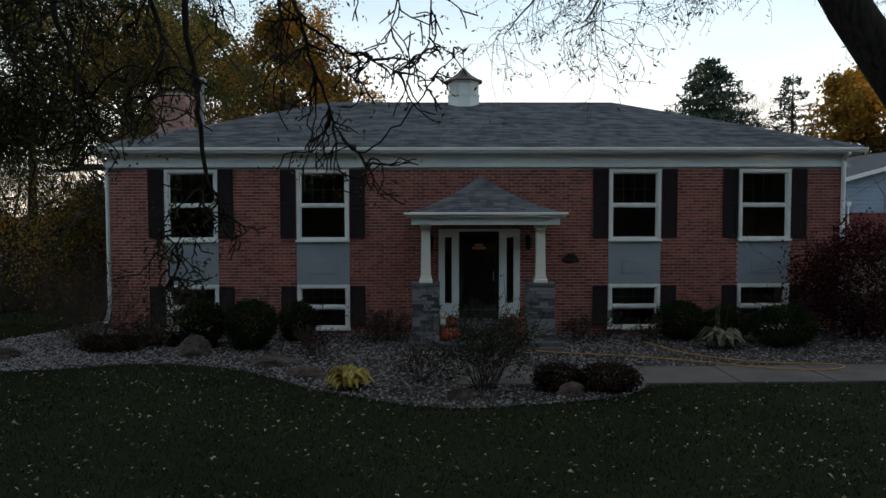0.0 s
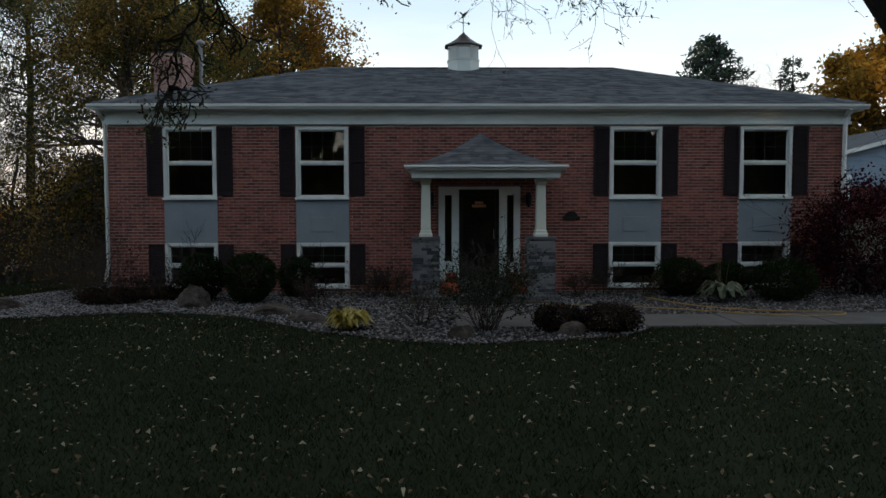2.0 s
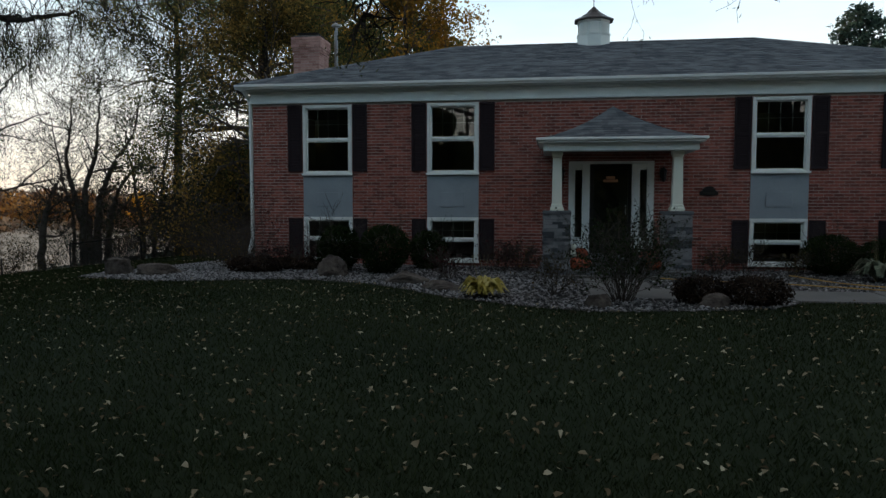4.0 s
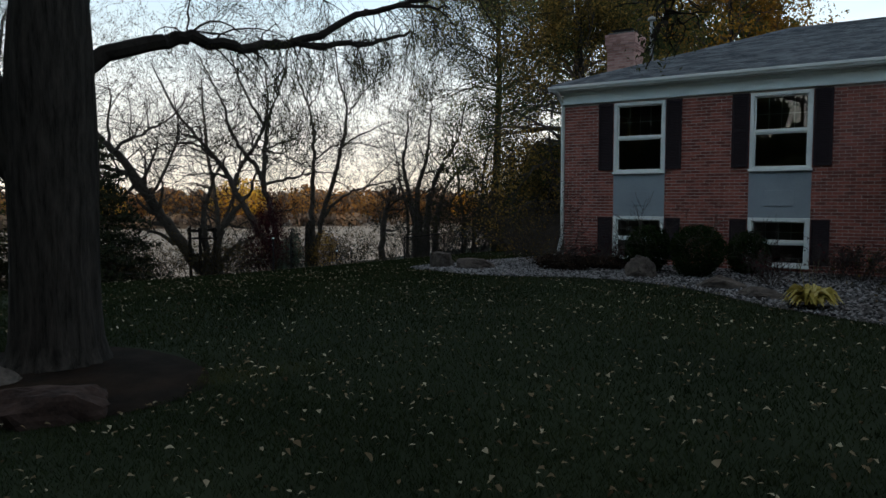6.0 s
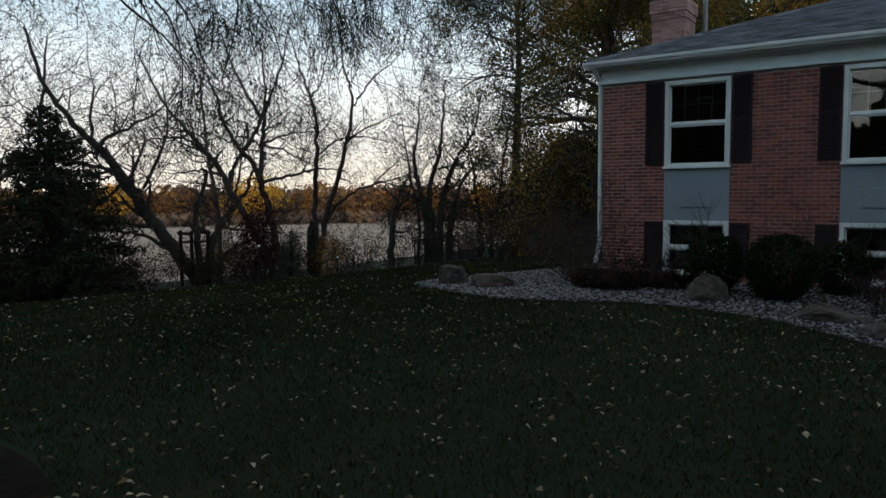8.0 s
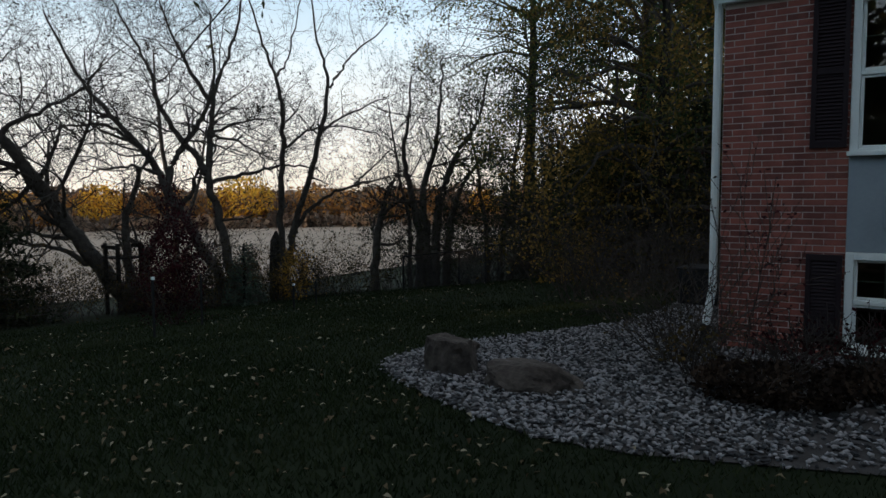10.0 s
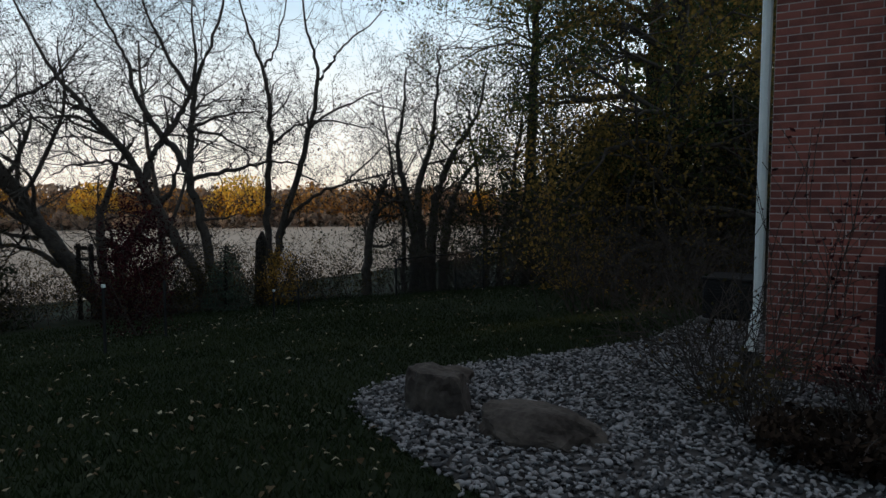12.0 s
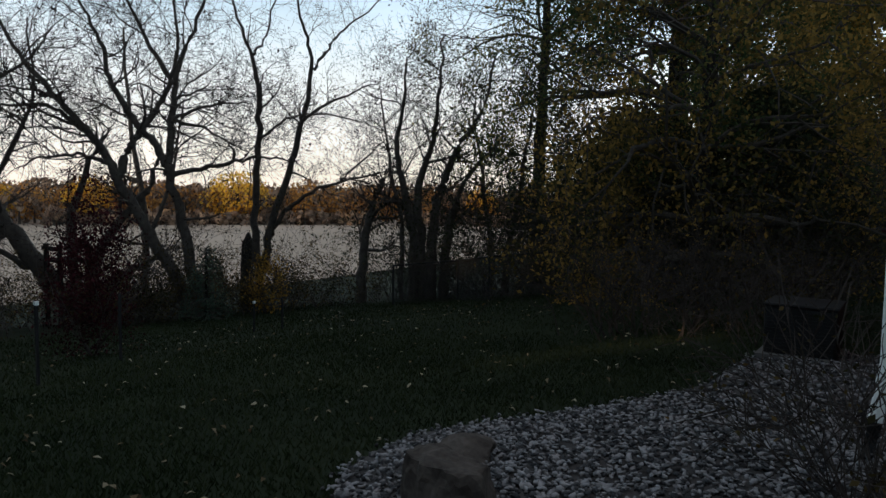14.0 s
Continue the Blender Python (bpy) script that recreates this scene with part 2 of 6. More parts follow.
# ---- mesh tools ----
class Geo:
    """Collects vertices and faces of one mesh."""

    def __init__(self):
        self.v, self.f = [], []

    def box(self, x0, y0, z0, x1, y1, z1):
        n = len(self.v)
        self.v += [(x0, y0, z0), (x1, y0, z0), (x1, y1, z0), (x0, y1, z0), (x0, y0, z1), (x1, y0, z1), (x1, y1, z1), (x0, y1, z1)]
        self.f += [tuple(n + i for i in q) for q in ((0, 3, 2, 1), (4, 5, 6, 7), (0, 1, 5, 4), (1, 2, 6, 5), (2, 3, 7, 6), (3, 0, 4, 7))]
        return self

    def quad(self, a, b, c, d):
        n = len(self.v)
        self.v += [tuple(a), tuple(b), tuple(c), tuple(d)]
        self.f.append((n, n + 1, n + 2, n + 3))
        return self

    def tri(self, a, b, c):
        n = len(self.v)
        self.v += [tuple(a), tuple(b), tuple(c)]
        self.f.append((n, n + 1, n + 2))
        return self

    def tube(self, pts, radii, sides=6, caps=True):
        p = np.array(pts, float)
        n, n0 = len(p), len(self.v)
        d = np.empty_like(p)
        d[1:-1], d[0], d[-1] = p[2:] - p[:-2], p[1] - p[0], p[-1] - p[-2]
        d /= np.sqrt((d * d).sum(1))[:, None] + 1e-9
        up = np.abs(d[:, 2]) < 0.9
        a = np.where(up[:, None], np.stack([d[:, 1], -d[:, 0], 0 * d[:, 0]], 1), np.stack([0 * d[:, 0], d[:, 2], -d[:, 1]], 1))
        a /= np.sqrt((a * a).sum(1))[:, None] + 1e-9
        b = np.stack([d[:, 1] * a[:, 2] - d[:, 2] * a[:, 1], d[:, 2] * a[:, 0] - d[:, 0] * a[:, 2], d[:, 0] * a[:, 1] - d[:, 1] * a[:, 0]], 1)
        w = np.arange(sides) * (2 * math.pi / sides)
        r = np.asarray(radii, float)[:, None, None]
        v = p[:, None] + r * (np.cos(w)[None, :, None] * a[:, None] + np.sin(w)[None, :, None] * b[:, None])
        self.v += v.reshape(-1, 3).tolist()
        for i in range(n - 1):
            q = n0 + i * sides
            self.f += [(q + k, q + (k + 1) % sides, q + sides + (k + 1) % sides, q + sides + k) for k in range(sides)]
        if caps:
            self.f.append(tuple(n0 + k for k in range(sides))[::-1])
            self.f.append(tuple(n0 + (n - 1) * sides + k for k in range(sides)))
        return self

    def lathe(self, cx, cy, prof, sides=16, ribs=0, depth=0.0):
        n0 = len(self.v)
        for r, z in prof:
            for k in range(sides):
                w = 2 * math.pi * k / sides
                rr = r * (1 - depth * (0.5 + 0.5 * math.cos(ribs * w))) if ribs else r
                self.v.append((cx + rr * math.cos(w), cy + rr * math.sin(w), z))
        for i in range(len(prof) - 1):
            for k in range(sides):
                q = n0 + i * sides
                self.f.append((q + k, q + (k + 1) % sides, q + sides + (k + 1) % sides, q + sides + k))
        self.f.append(tuple(n0 + k for k in range(sides))[::-1])
        self.f.append(tuple(n0 + (len(prof) - 1) * sides + k for k in range(sides)))
        return self

    def mesh(self, name):
        me = bpy.data.meshes.new(name)
        me.from_pydata(self.v, [], self.f)
        me.update()
        return me


def part(name, geo, material, parent=None, label="", bevel=0.0, smooth=False):
    me = geo.mesh(name) if isinstance(geo, Geo) else geo
    if material and not me.materials:
        me.materials.append(material)
    ob = new(name, me)
    if parent:
        ob.parent = parent
    if label:
        tagged(ob, label)
    if smooth:
        me.polygons.foreach_set("use_smooth", [True] * len(me.polygons))
    if bevel:
        mod = ob.modifiers.new("edge", "BEVEL")
        mod.width, mod.segments, mod.limit_method = bevel, 2, "ANGLE"
    return ob


def root(name, label, category, group="", kind="", at=(0, 0, 0)):
    ob = new(name)
    ob.location = at
    return tagged(ob, label, category, group, kind)


def fast_mesh(name, verts, corners, per):
    """A mesh of equal-sided faces from arrays."""
    me = bpy.data.meshes.new(name)
    n = len(corners) // per
    me.vertices.add(len(verts))
    me.vertices.foreach_set("co", np.asarray(verts, np.float32).ravel())
    me.loops.add(len(corners))
    me.loops.foreach_set("vertex_index", np.asarray(corners, np.int32))
    me.polygons.add(n)
    me.polygons.foreach_set("loop_start", np.arange(0, n * per, per, dtype=np.int32))
    me.update(calc_edges=True)
    return me


def leaf_mesh(name, rng, centres, size, slim=0.5, droop=0.0, vary=0.4):
    """Diamond leaves with a fold, one island each, at random tilts."""
    n = len(centres)
    d = rng.normal(size=(n, 3))
    d[:, 2] -= droop
    d /= np.linalg.norm(d, axis=1)[:, None]
    s = np.cross(d, rng.normal(size=(n, 3)))
    s /= np.linalg.norm(s, axis=1)[:, None] + 1e-9
    k = np.cross(d, s)
    ln = size * (1 + vary * rng.uniform(-1, 1, n))[:, None]
    c = np.asarray(centres)
    v = np.stack([c - d * ln * 0.5, c + s * ln * slim * 0.5 + k * ln * 0.08, c + d * ln * 0.5, c - s * ln * slim * 0.5 + k * ln * 0.08], 1).reshape(-1, 3)
    return fast_mesh(name, v, np.arange(4 * n), 4)


def unit(a):
    return a / (math.sqrt(a[0] * a[0] + a[1] * a[1] + a[2] * a[2]) + 1e-9)


def across(a, b):
    return np.array((a[1] * b[2] - a[2] * b[1], a[2] * b[0] - a[0] * b[2], a[0] * b[1] - a[1] * b[0]))


def g(x, y):
    """Height of the ground: a gentle rise to the house, falling away to the low field."""
    u = -x - 9 + 0.25 * (y - 14)
    fall = u if u > 20 else math.log1p(math.exp(u))
    z = 0.3 - 0.105 * fall - 0.045 * max(0.0, min(9 - y, 14.0)) + 0.17 * math.exp(-((u - 7.5) / 4) ** 2)
    z += 0.03 * math.sin(x * 0.37 + 1) * math.sin(y * 0.31)
    return max(z, -4.1)


def limb(geo, rng, pts, r0, r1, sides=8, wob=0.0):
    """A bowed limb through a few knees, smoothed."""
    P = [np.asarray(p, float) for p in pts]
    for _ in range(2):
        Q = [P[0]]
        for a, b in zip(P[:-1], P[1:]):
            Q += [0.75 * a + 0.25 * b, 0.25 * a + 0.75 * b]
        P = Q + [P[-1]]
    if wob:
        P = [p + rng.normal(size=3) * wob * (0 < i < len(P) - 1) for i, p in enumerate(P)]
    rad = np.linspace(r0, r1, len(P))
    geo.tube(P, rad, sides)
    return P, rad


def grow(geo, tips, rng, p, d, length, r, level, last, kids, spread=0.8, up=0.15, wig=0.18):
    """A branch with its side branches, down to twigs."""
    n = 6 if level < 2 else (3 if level < last else 2)
    P = [np.asarray(p, float)]
    d = unit(np.asarray(d, float))
    for _ in range(n):
        d = unit(d + rng.normal(size=3) * wig + np.array((0, 0, up)) * 0.5)
        P.append(P[-1] + d * length / n)
    rad = np.linspace(r, max(r * 0.4, 0.003), n + 1)
    geo.tube(P, rad, 7 if r > 0.06 else (4 if r > 0.015 else 3), caps=False)
    if level >= last:
        tips.append(P)
        return
    for k in range(kids[min(level, len(kids) - 1)]):
        f = rng.uniform(0.3, 1.0) if k else 1.0
        i = min(int(f * n), n - 1)
        w = f * n - i
        q = P[i] * (1 - w) + P[i + 1] * w
        side = unit(across(d, rng.normal(size=3)))
        cd = unit(d * rng.uniform(0.5, 1.0) + side * spread * rng.uniform(0.6, 1.2))
        grow(geo, tips, rng, q, cd, length * rng.uniform(0.5, 0.8), max(rad[i] * rng.uniform(0.45, 0.7), 0.004), level + 1, last, kids, spread, up, wig)


def sprout(geo, tips, rng, P, rad, count, length, last, kids, spread=0.9, up=0.1, start=0.25, wig=0.18):
    """Side branches all along a limb."""
    for _ in range(count):
        f = rng.uniform(start, 1.0) * (len(P) - 1)
        i = min(int(f), len(P) - 2)
        q = P[i] + (P[i + 1] - P[i]) * (f - i)
        d = unit(P[i + 1] - P[i])
        side = unit(across(d, rng.normal(size=3)))
        grow(geo, tips, rng, q, unit(0.6 * d + side * spread), length * rng.uniform(0.6, 1.2), max(rad[i] * rng.uniform(0.3, 0.5), 0.008), 1, last, kids, spread, up, wig)


def tip_points(rng, tips, per, scatter):
    """Places strewn along the last twigs."""
    n = min(len(P) for P in tips)
    T = np.array([P[:n] for P in tips])
    f = rng.uniform(0, n - 1.001, (len(T), per))
    i = f.astype(int)
    k = np.arange(len(T))[:, None]
    p = T[k, i] + (T[k, i + 1] - T[k, i]) * (f - i)[..., None]
    return (p + rng.normal(size=p.shape) * scatter).reshape(-1, 3)


def g_all(x, y):
    """g() for arrays."""
    u = -x - 9 + 0.25 * (y - 14)
    z = 0.3 - 0.105 * np.logaddexp(0, u) - 0.045 * np.clip(9 - y, 0, 14) + 0.03 * np.sin(x * 0.37 + 1) * np.sin(y * 0.31) + 0.17 * np.exp(-(((u - 7.5) / 4) ** 2))
    return np.maximum(z, -4.1)


# ---- ground ----
def spread_axis(lo, a, b, hi, step):
    inner = np.arange(a, b + step, step)
    left = a - np.geomspace(step, a - lo, 26)[::-1]
    right = b + np.geomspace(step, hi - b, 26)
    return np.concatenate([left, inner, right])


gx, gy = spread_axis(-1500, -40, 30, 1500, 0.6), spread_axis(-1500, -14, 46, 1500, 0.6)
gxx, gyy = np.meshgrid(gx, gy)
gv = np.stack([gxx.ravel(), gyy.ravel(), g_all(gxx, gyy).ravel()], 1)
nx = len(gx)
idx = (np.arange(len(gy) - 1)[:, None] * nx + np.arange(nx - 1)[None]).ravel()
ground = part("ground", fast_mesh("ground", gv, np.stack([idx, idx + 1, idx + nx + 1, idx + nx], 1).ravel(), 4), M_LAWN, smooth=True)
tagged(ground, "dark green evening lawn sloping down to a low field", "lawn", kind="structure")

field = Geo()
field.quad((-900, -500, -4.0), (-42, -500, -4.0), (-42, 900, -4.0), (-900, 900, -4.0))
tagged(part("field", field, M_FIELD), "pale harvested stubble field beyond the trees", "field", kind="structure")

# planting bed of river stones
BED = [(-8.7, 20.4), (-8.85, 19.3), (-8.85, 18.1), (-9.1, 17.4), (-9.45, 16.8), (-9.75, 16.3), (-10.1, 15.9), (-10.38, 15.4), (-10.42, 14.9), (-10.33, 14.4), (-10.1, 14.05), (-9.8, 13.75), (-9.3, 13.4), (-8.75, 13.08), (-8.2, 12.8), (-7.6, 12.6), (-6.9, 12.62), (-6.2, 12.85), (-5.4, 13.12), (-4.6, 13.1), (-3.85, 12.88), (-3.16, 12.45), (-2.47, 11.82), (-1.86, 11.2), (-1.11, 10.78), (-0.43, 10.35), (0.2, 10.15), (0.83, 10.2), (1.48, 10.38), (2.17, 10.55), (2.75, 10.8), (3.2, 11.25), (3.4, 11.57), (3.6, 12.8), (14.0, 12.8), (14.0, 16.4), (-7.2, 16.4), (-7.2, 20.4)]


def in_bed(x, y):
    """Which of the places lie in the bed."""
    inside = np.zeros(np.shape(x), bool)
    for (x1, y1), (x2, y2) in zip(BED, BED[-1:] + BED[:-1]):
        if y1 != y2:
            inside ^= ((y1 > y) != (y2 > y)) & (x < (x2 - x1) * (y - y1) / (y2 - y1) + x1)
    return inside


bm = bmesh.new()
ring = [bm.verts.new((x, y, 0)) for x, y in BED]
edges = [bm.edges.new((ring[i], ring[i - 1])) for i in range(len(ring))]
bmesh.ops.triangle_fill(bm, edges=edges, use_beauty=True)
for _ in range(3):
    bmesh.ops.subdivide_edges(bm, edges=[e for e in bm.edges if e.calc_length() > 0.7], cuts=1)
bmesh.ops.triangulate(bm, faces=bm.faces[:])
for v in bm.verts:
    v.co.z = g(v.co.x, v.co.y) + 0.012
bmesh.ops.recalc_face_normals(bm, faces=bm.faces[:])
me = bpy.data.meshes.new("planting_bed")
bm.to_mesh(me)
bm.free()
bed = tagged(part("planting_bed", me, M_SOIL), "curved planting bed of soil under river stones", "planting bed", kind="structure")

ICO = np.array([(0, 0, -1), (0.72, -0.53, -0.45), (-0.28, -0.85, -0.45), (-0.89, 0, -0.45), (-0.28, 0.85, -0.45), (0.72, 0.53, -0.45), (0.28, -0.85, 0.45), (-0.72, -0.53, 0.45), (-0.72, 0.53, 0.45), (0.28, 0.85, 0.45), (0.89, 0, 0.45), (0, 0, 1)])
ICOF = np.array([(0, 1, 2), (1, 0, 5), (0, 2, 3), (0, 3, 4), (0, 4, 5), (1, 5, 10), (2, 1, 6), (3, 2, 7), (4, 3, 8), (5, 4, 9), (1, 10, 6), (2, 6, 7), (3, 7, 8), (4, 8, 9), (5, 9, 10), (6, 10, 11), (7, 6, 11), (8, 7, 11), (9, 8, 11), (10, 9, 11)])


OCT = np.array([(0, 0, -1), (1, 0, 0), (0, 1, 0), (-1, 0, 0), (0, -1, 0), (0, 0, 1)], float)
OCTF = np.array([(0, 2, 1), (0, 3, 2), (0, 4, 3), (0, 1, 4), (5, 1, 2), (5, 2, 3), (5, 3, 4), (5, 4, 1)])


def pebbles(name, rng, spots, size, ball=ICO, faces=ICOF):
    n, m = len(spots), len(ball)
    th = rng.uniform(0, 2 * math.pi, n)
    sx, sy, sz = size * rng.uniform(0.5, 1.7, n), size * rng.uniform(0.45, 1.0, n), size * rng.uniform(0.3, 0.7, n)
    v = ball[None] * (1 + 0.22 * rng.normal(size=(n, m, 1)))
    v = v * np.stack([sx, sy, sz], 1)[:, None]
    v[..., 2] += v[..., 0] * rng.uniform(-0.4, 0.4, n)[:, None]
    c, s = np.cos(th)[:, None], np.sin(th)[:, None]
    out = np.stack([v[..., 0] * c - v[..., 1] * s, v[..., 0] * s + v[..., 1] * c, v[..., 2]], -1) + spots[:, None]
    corners = (np.arange(n)[:, None, None] * m + faces[None]).ravel()
    return fast_mesh(name, out.reshape(-1, 3), corners, 3)


WALK_CUT = [(0.26, 11.5, 1.5, 14.4), (0.26, 11.5, 30.0, 12.85), (-0.62, 14.3, 2.5, 16.4)]
rng = np.random.default_rng(3)
sx_, sy_ = rng.uniform(-10.5, 12, 170000), rng.uniform(10.0, 20.5, 170000)
keep = in_bed(sx_ + rng.normal(size=170000) * 0.05, sy_ + rng.normal(size=170000) * 0.05)
for a, b, c, d in WALK_CUT:
    keep &= ~((a < sx_) & (sx_ < c) & (b < sy_) & (sy_ < d))
keep &= ((sx_ < -6.0) & (sy_ < 17.6)) | (rng.random(170000) < np.where(sx_ < 4, 0.4, 0.2))
sx_, sy_ = sx_[keep], sy_[keep]
spots = np.stack([sx_, sy_, g_all(sx_, sy_) + 0.014 + rng.uniform(0, 0.022, len(sx_))], 1)
close = (spots[:, 0] < -6.0) & (spots[:, 1] < 17.6)
for some, size, ball, faces in ((spots[close], 0.0215, ICO, ICOF), (spots[~close], 0.029, OCT, OCTF)):
    stones = part("river_stones", pebbles("river_stones", rng, some, size, ball, faces), M_PEBBLE)
    tagged(stones, "grey and white river stones filling the bed", "gravel", kind="stuff")

# single stones at the rounded end of the bed
M_PEBBLE_ONE = surface("single_pebble", (0.03, 0.03, 0.033), (0.27, 0.26, 0.266), 9, 0.8, 0.2, 60, vary="object", spread=1.1)
stone_shapes = [pebbles("river_stone", rng, np.zeros((1, 3)), 0.03) for _ in range(10)]
placed = 0
while placed < 280:
    x, y = rng.uniform(-10.2, -7.6), rng.uniform(12.8, 14.9)
    if not in_bed(np.array([x]), np.array([y]))[0] or math.hypot(x + 9.26, y - 14.1) < 0.34 or math.hypot((x + 8.2) / 0.55, (y - 13.8) / 0.32) < 1:
        continue
    stone = part("river_stone", stone_shapes[placed % 10], M_PEBBLE_ONE, bed)
    stone.matrix_local = pose(x, y, g(x, y) + 0.036, 0, 0, rng.uniform(0, 360))
    placed += 1

# concrete walk with joints
def slab(x0, y0, x1, y1, lift=0.03):
    z = g((x0 + x1) / 2, (y0 + y1) / 2) + lift
    return Geo().box(x0, y0, z - 0.14, x1, y1, z)


walk_root = root("pavement", "grey concrete walk of square slabs", "path", kind="structure")
for k in range(12):
    x0 = 0.3 + 1.52 * k
    part("slab", slab(x0, 11.58, x0 + 1.508, 12.8), M_CONC, walk_root, bevel=0.01)
part("slab", slab(0.3, 12.812, 1.438, 14.33), M_CONC, walk_root, bevel=0.01)


# ---- house ----
XL, XR, Y0, YB = -7.25, 9.2, 16.4, 24.9
ZT, ZB = 4.03, 0.12
house = root("house", "two-storey red brick house with dark shutters and grey shingle roof", "house", at=(0, 0, 0))
WIN_X, WIN_W = (-5.45, -2.53, 4.45, 7.37), 1.17
DOOR = (0.05, 1.87, 0.62, 2.63)
gaps = sorted([(c - WIN_W / 2, c + WIN_W / 2, 0.405, 3.985) for c in WIN_X] + [DOOR])

wall = Geo()
prev = XL + 0.22
for a, b, z0, z1 in gaps:
    wall.box(prev, Y0 + 0.0005, ZB, a, Y0 + 0.22, ZT)
    wall.box(a, Y0 + 0.0005, ZB, b, Y0 + 0.22, z0)
    wall.box(a, Y0 + 0.0005, z1, b, Y0 + 0.22, ZT)
    prev = b
wall.box(prev, Y0 + 0.0005, ZB, XR - 0.22, Y0 + 0.22, ZT)
wall.box(XL + 0.0005, Y0 + 0.0005, ZB, XL + 0.22, YB, ZT)
wall.box(XR - 0.22, Y0 + 0.0005, ZB, XR - 0.0005, YB, ZT)
wall.box(XL + 0.22, YB - 0.22, ZB, XR - 0.22, YB, ZT)
wall_ob = part("wall", wall, M_MORTAR, house, "pale mortar behind red bricks")
inside = Geo()
inside.box(XL + 0.25, Y0 + 0.3, 0.0, XR - 0.25, YB - 0.25, 0.1)
inside.box(XL + 0.25, Y0 + 0.26, 1.85, -0.4, YB - 0.25, 2.0)
inside.box(2.2, Y0 + 0.26, 1.85, XR - 0.25, YB - 0.25, 2.0)
inside.box(XL + 0.25, Y0 + 0.26, 4.06, XR - 0.25, YB - 0.25, 4.12)
inside.box(XL + 0.25, Y0 + 3.8, 0.1, XR - 0.25, Y0 + 3.9, 4.06)
part("interior", inside, M_INSIDE, house, "dim unlit rooms behind the windows")

COURSE, BL = 0.0677, 0.203


def brick_spans(z, lo, hi, openings):
    """Free stretches of a course."""
    spans, at = [], lo
    for a, b, z0, z1 in openings:
        if z + COURSE > z0 + 0.02 and z < z1 - 0.02:
            spans.append((at, a))
            at = b
    spans.append((at, hi))
    return spans


near_bricks, far_bricks = [], Geo()
for row in range(int((ZT - ZB) / COURSE)):
    z = ZB + row * COURSE
    for a, b in brick_spans(z, XL, XR, gaps):
        k = math.floor((a - XL) / BL) - 1
        while True:
            x0 = XL + k * BL + (BL / 2 if row % 2 else 0)
            k += 1
            if x0 >= b:
                break
            s, e = max(x0, a) + 0.0045, min(x0 + BL, b) - 0.0045
            if e - s < 0.03:
                continue
            if s < -6.42:
                near_bricks.append((s, e, z))
            else:
                j = random.uniform(-0.0015, 0.0015)
                far_bricks.box(s, Y0 - 0.004 + j, z + 0.005, e, Y0 + 0.03, z + COURSE - 0.005)
tagged(part("brickwork", far_bricks, M_BRICKS, house, "red brick courses in running bond"), kind="stuff")
for name, x, dirn in (("brickwork", XL, -1), ("brickwork", XR, 1)):
    side = Geo()
    for row in range(int((ZT - ZB) / COURSE)):
        z = ZB + row * COURSE
        y = Y0 + (0.12 if row % 2 else 0.23)
        while y < YB - 0.2:
            side.box(min(x + dirn * 0.004, x - dirn * 0.03), y, z + 0.005, max(x + dirn * 0.004, x - dirn * 0.03), y + BL - 0.012, z + COURSE - 0.006)
            y += BL
    tagged(part(name, side, M_BRICKS, house), kind="stuff")

# frieze, gutter, soffit
def board(name, x0, y0, z0, x1, y1, z1, mat, parent, label="", bevel=0.006):
    return part(name, Geo().box(x0, y0, z0, x1, y1, z1), mat, parent, label, bevel)


board("frieze", XL - 0.03, Y0 - 0.05, 4.03, XR + 0.03, Y0 + 0.1, 4.31, M_FRIEZE, house, "pale grey-green frieze board")
board("frieze_moulding", XL - 0.05, Y0 - 0.075, 4.03, XR + 0.05, Y0 - 0.052, 4.085, M_FRIEZE, house)
board("frieze_moulding", XL - 0.06, Y0 - 0.09, 4.255, XR + 0.06, Y0 - 0.052, 4.31, M_FRIEZE, house)
for x, dirn in ((XL, -1), (XR, 1)):
    board("frieze", min(x, x + dirn * 0.05), Y0 + 0.1, 4.03, max(x, x + dirn * 0.05), YB, 4.31, M_FRIEZE, house)
EX0, EX1, EY0, EY1 = XL - 0.25, XR + 0.25, Y0 - 0.25, YB + 0.25
board("soffit", EX0 + 0.02, EY0 + 0.02, 4.312, EX1 - 0.02, EY1 - 0.02, 4.335, M_TRIM, house)


def gutter(x0, x1, y):
    n0 = Geo()
    prof = [(0.0, 0.0), (-0.045, 0.0), (-0.06, 0.03), (-0.085, 0.055), (-0.09, 0.1), (-0.075, 0.105), (-0.07, 0.06), (0.0, 0.012)]
    for x in (x0, x1):
        n0.v += [(x, y + a, 4.335 + b) for a, b in prof]
    k = len(prof)
    for i in range(k):
        n0.f.append((i, (i + 1) % k, k + (i + 1) % k, k + i))
    n0.f += [tuple(range(k))[::-1], tuple(range(k, 2 * k))]
    return n0


part("gutter", gutter(EX0 - 0.05, EX1 + 0.05, EY0), M_TRIM, house, "white metal gutter")
board("fascia", EX0, EY0 + 0.002, 4.337, EX1, EY0 + 0.03, 4.46, M_TRIM, house)
for x, dirn in ((EX0, 1), (EX1, -1)):
    board("fascia", min(x, x + dirn * 0.03), EY0 + 0.032, 4.337, max(x, x + dirn * 0.03), EY1 - 0.032, 4.46, M_TRIM, house)
board("fascia", EX0, EY1 - 0.03, 4.337, EX1, EY1, 4.46, M_TRIM, house)

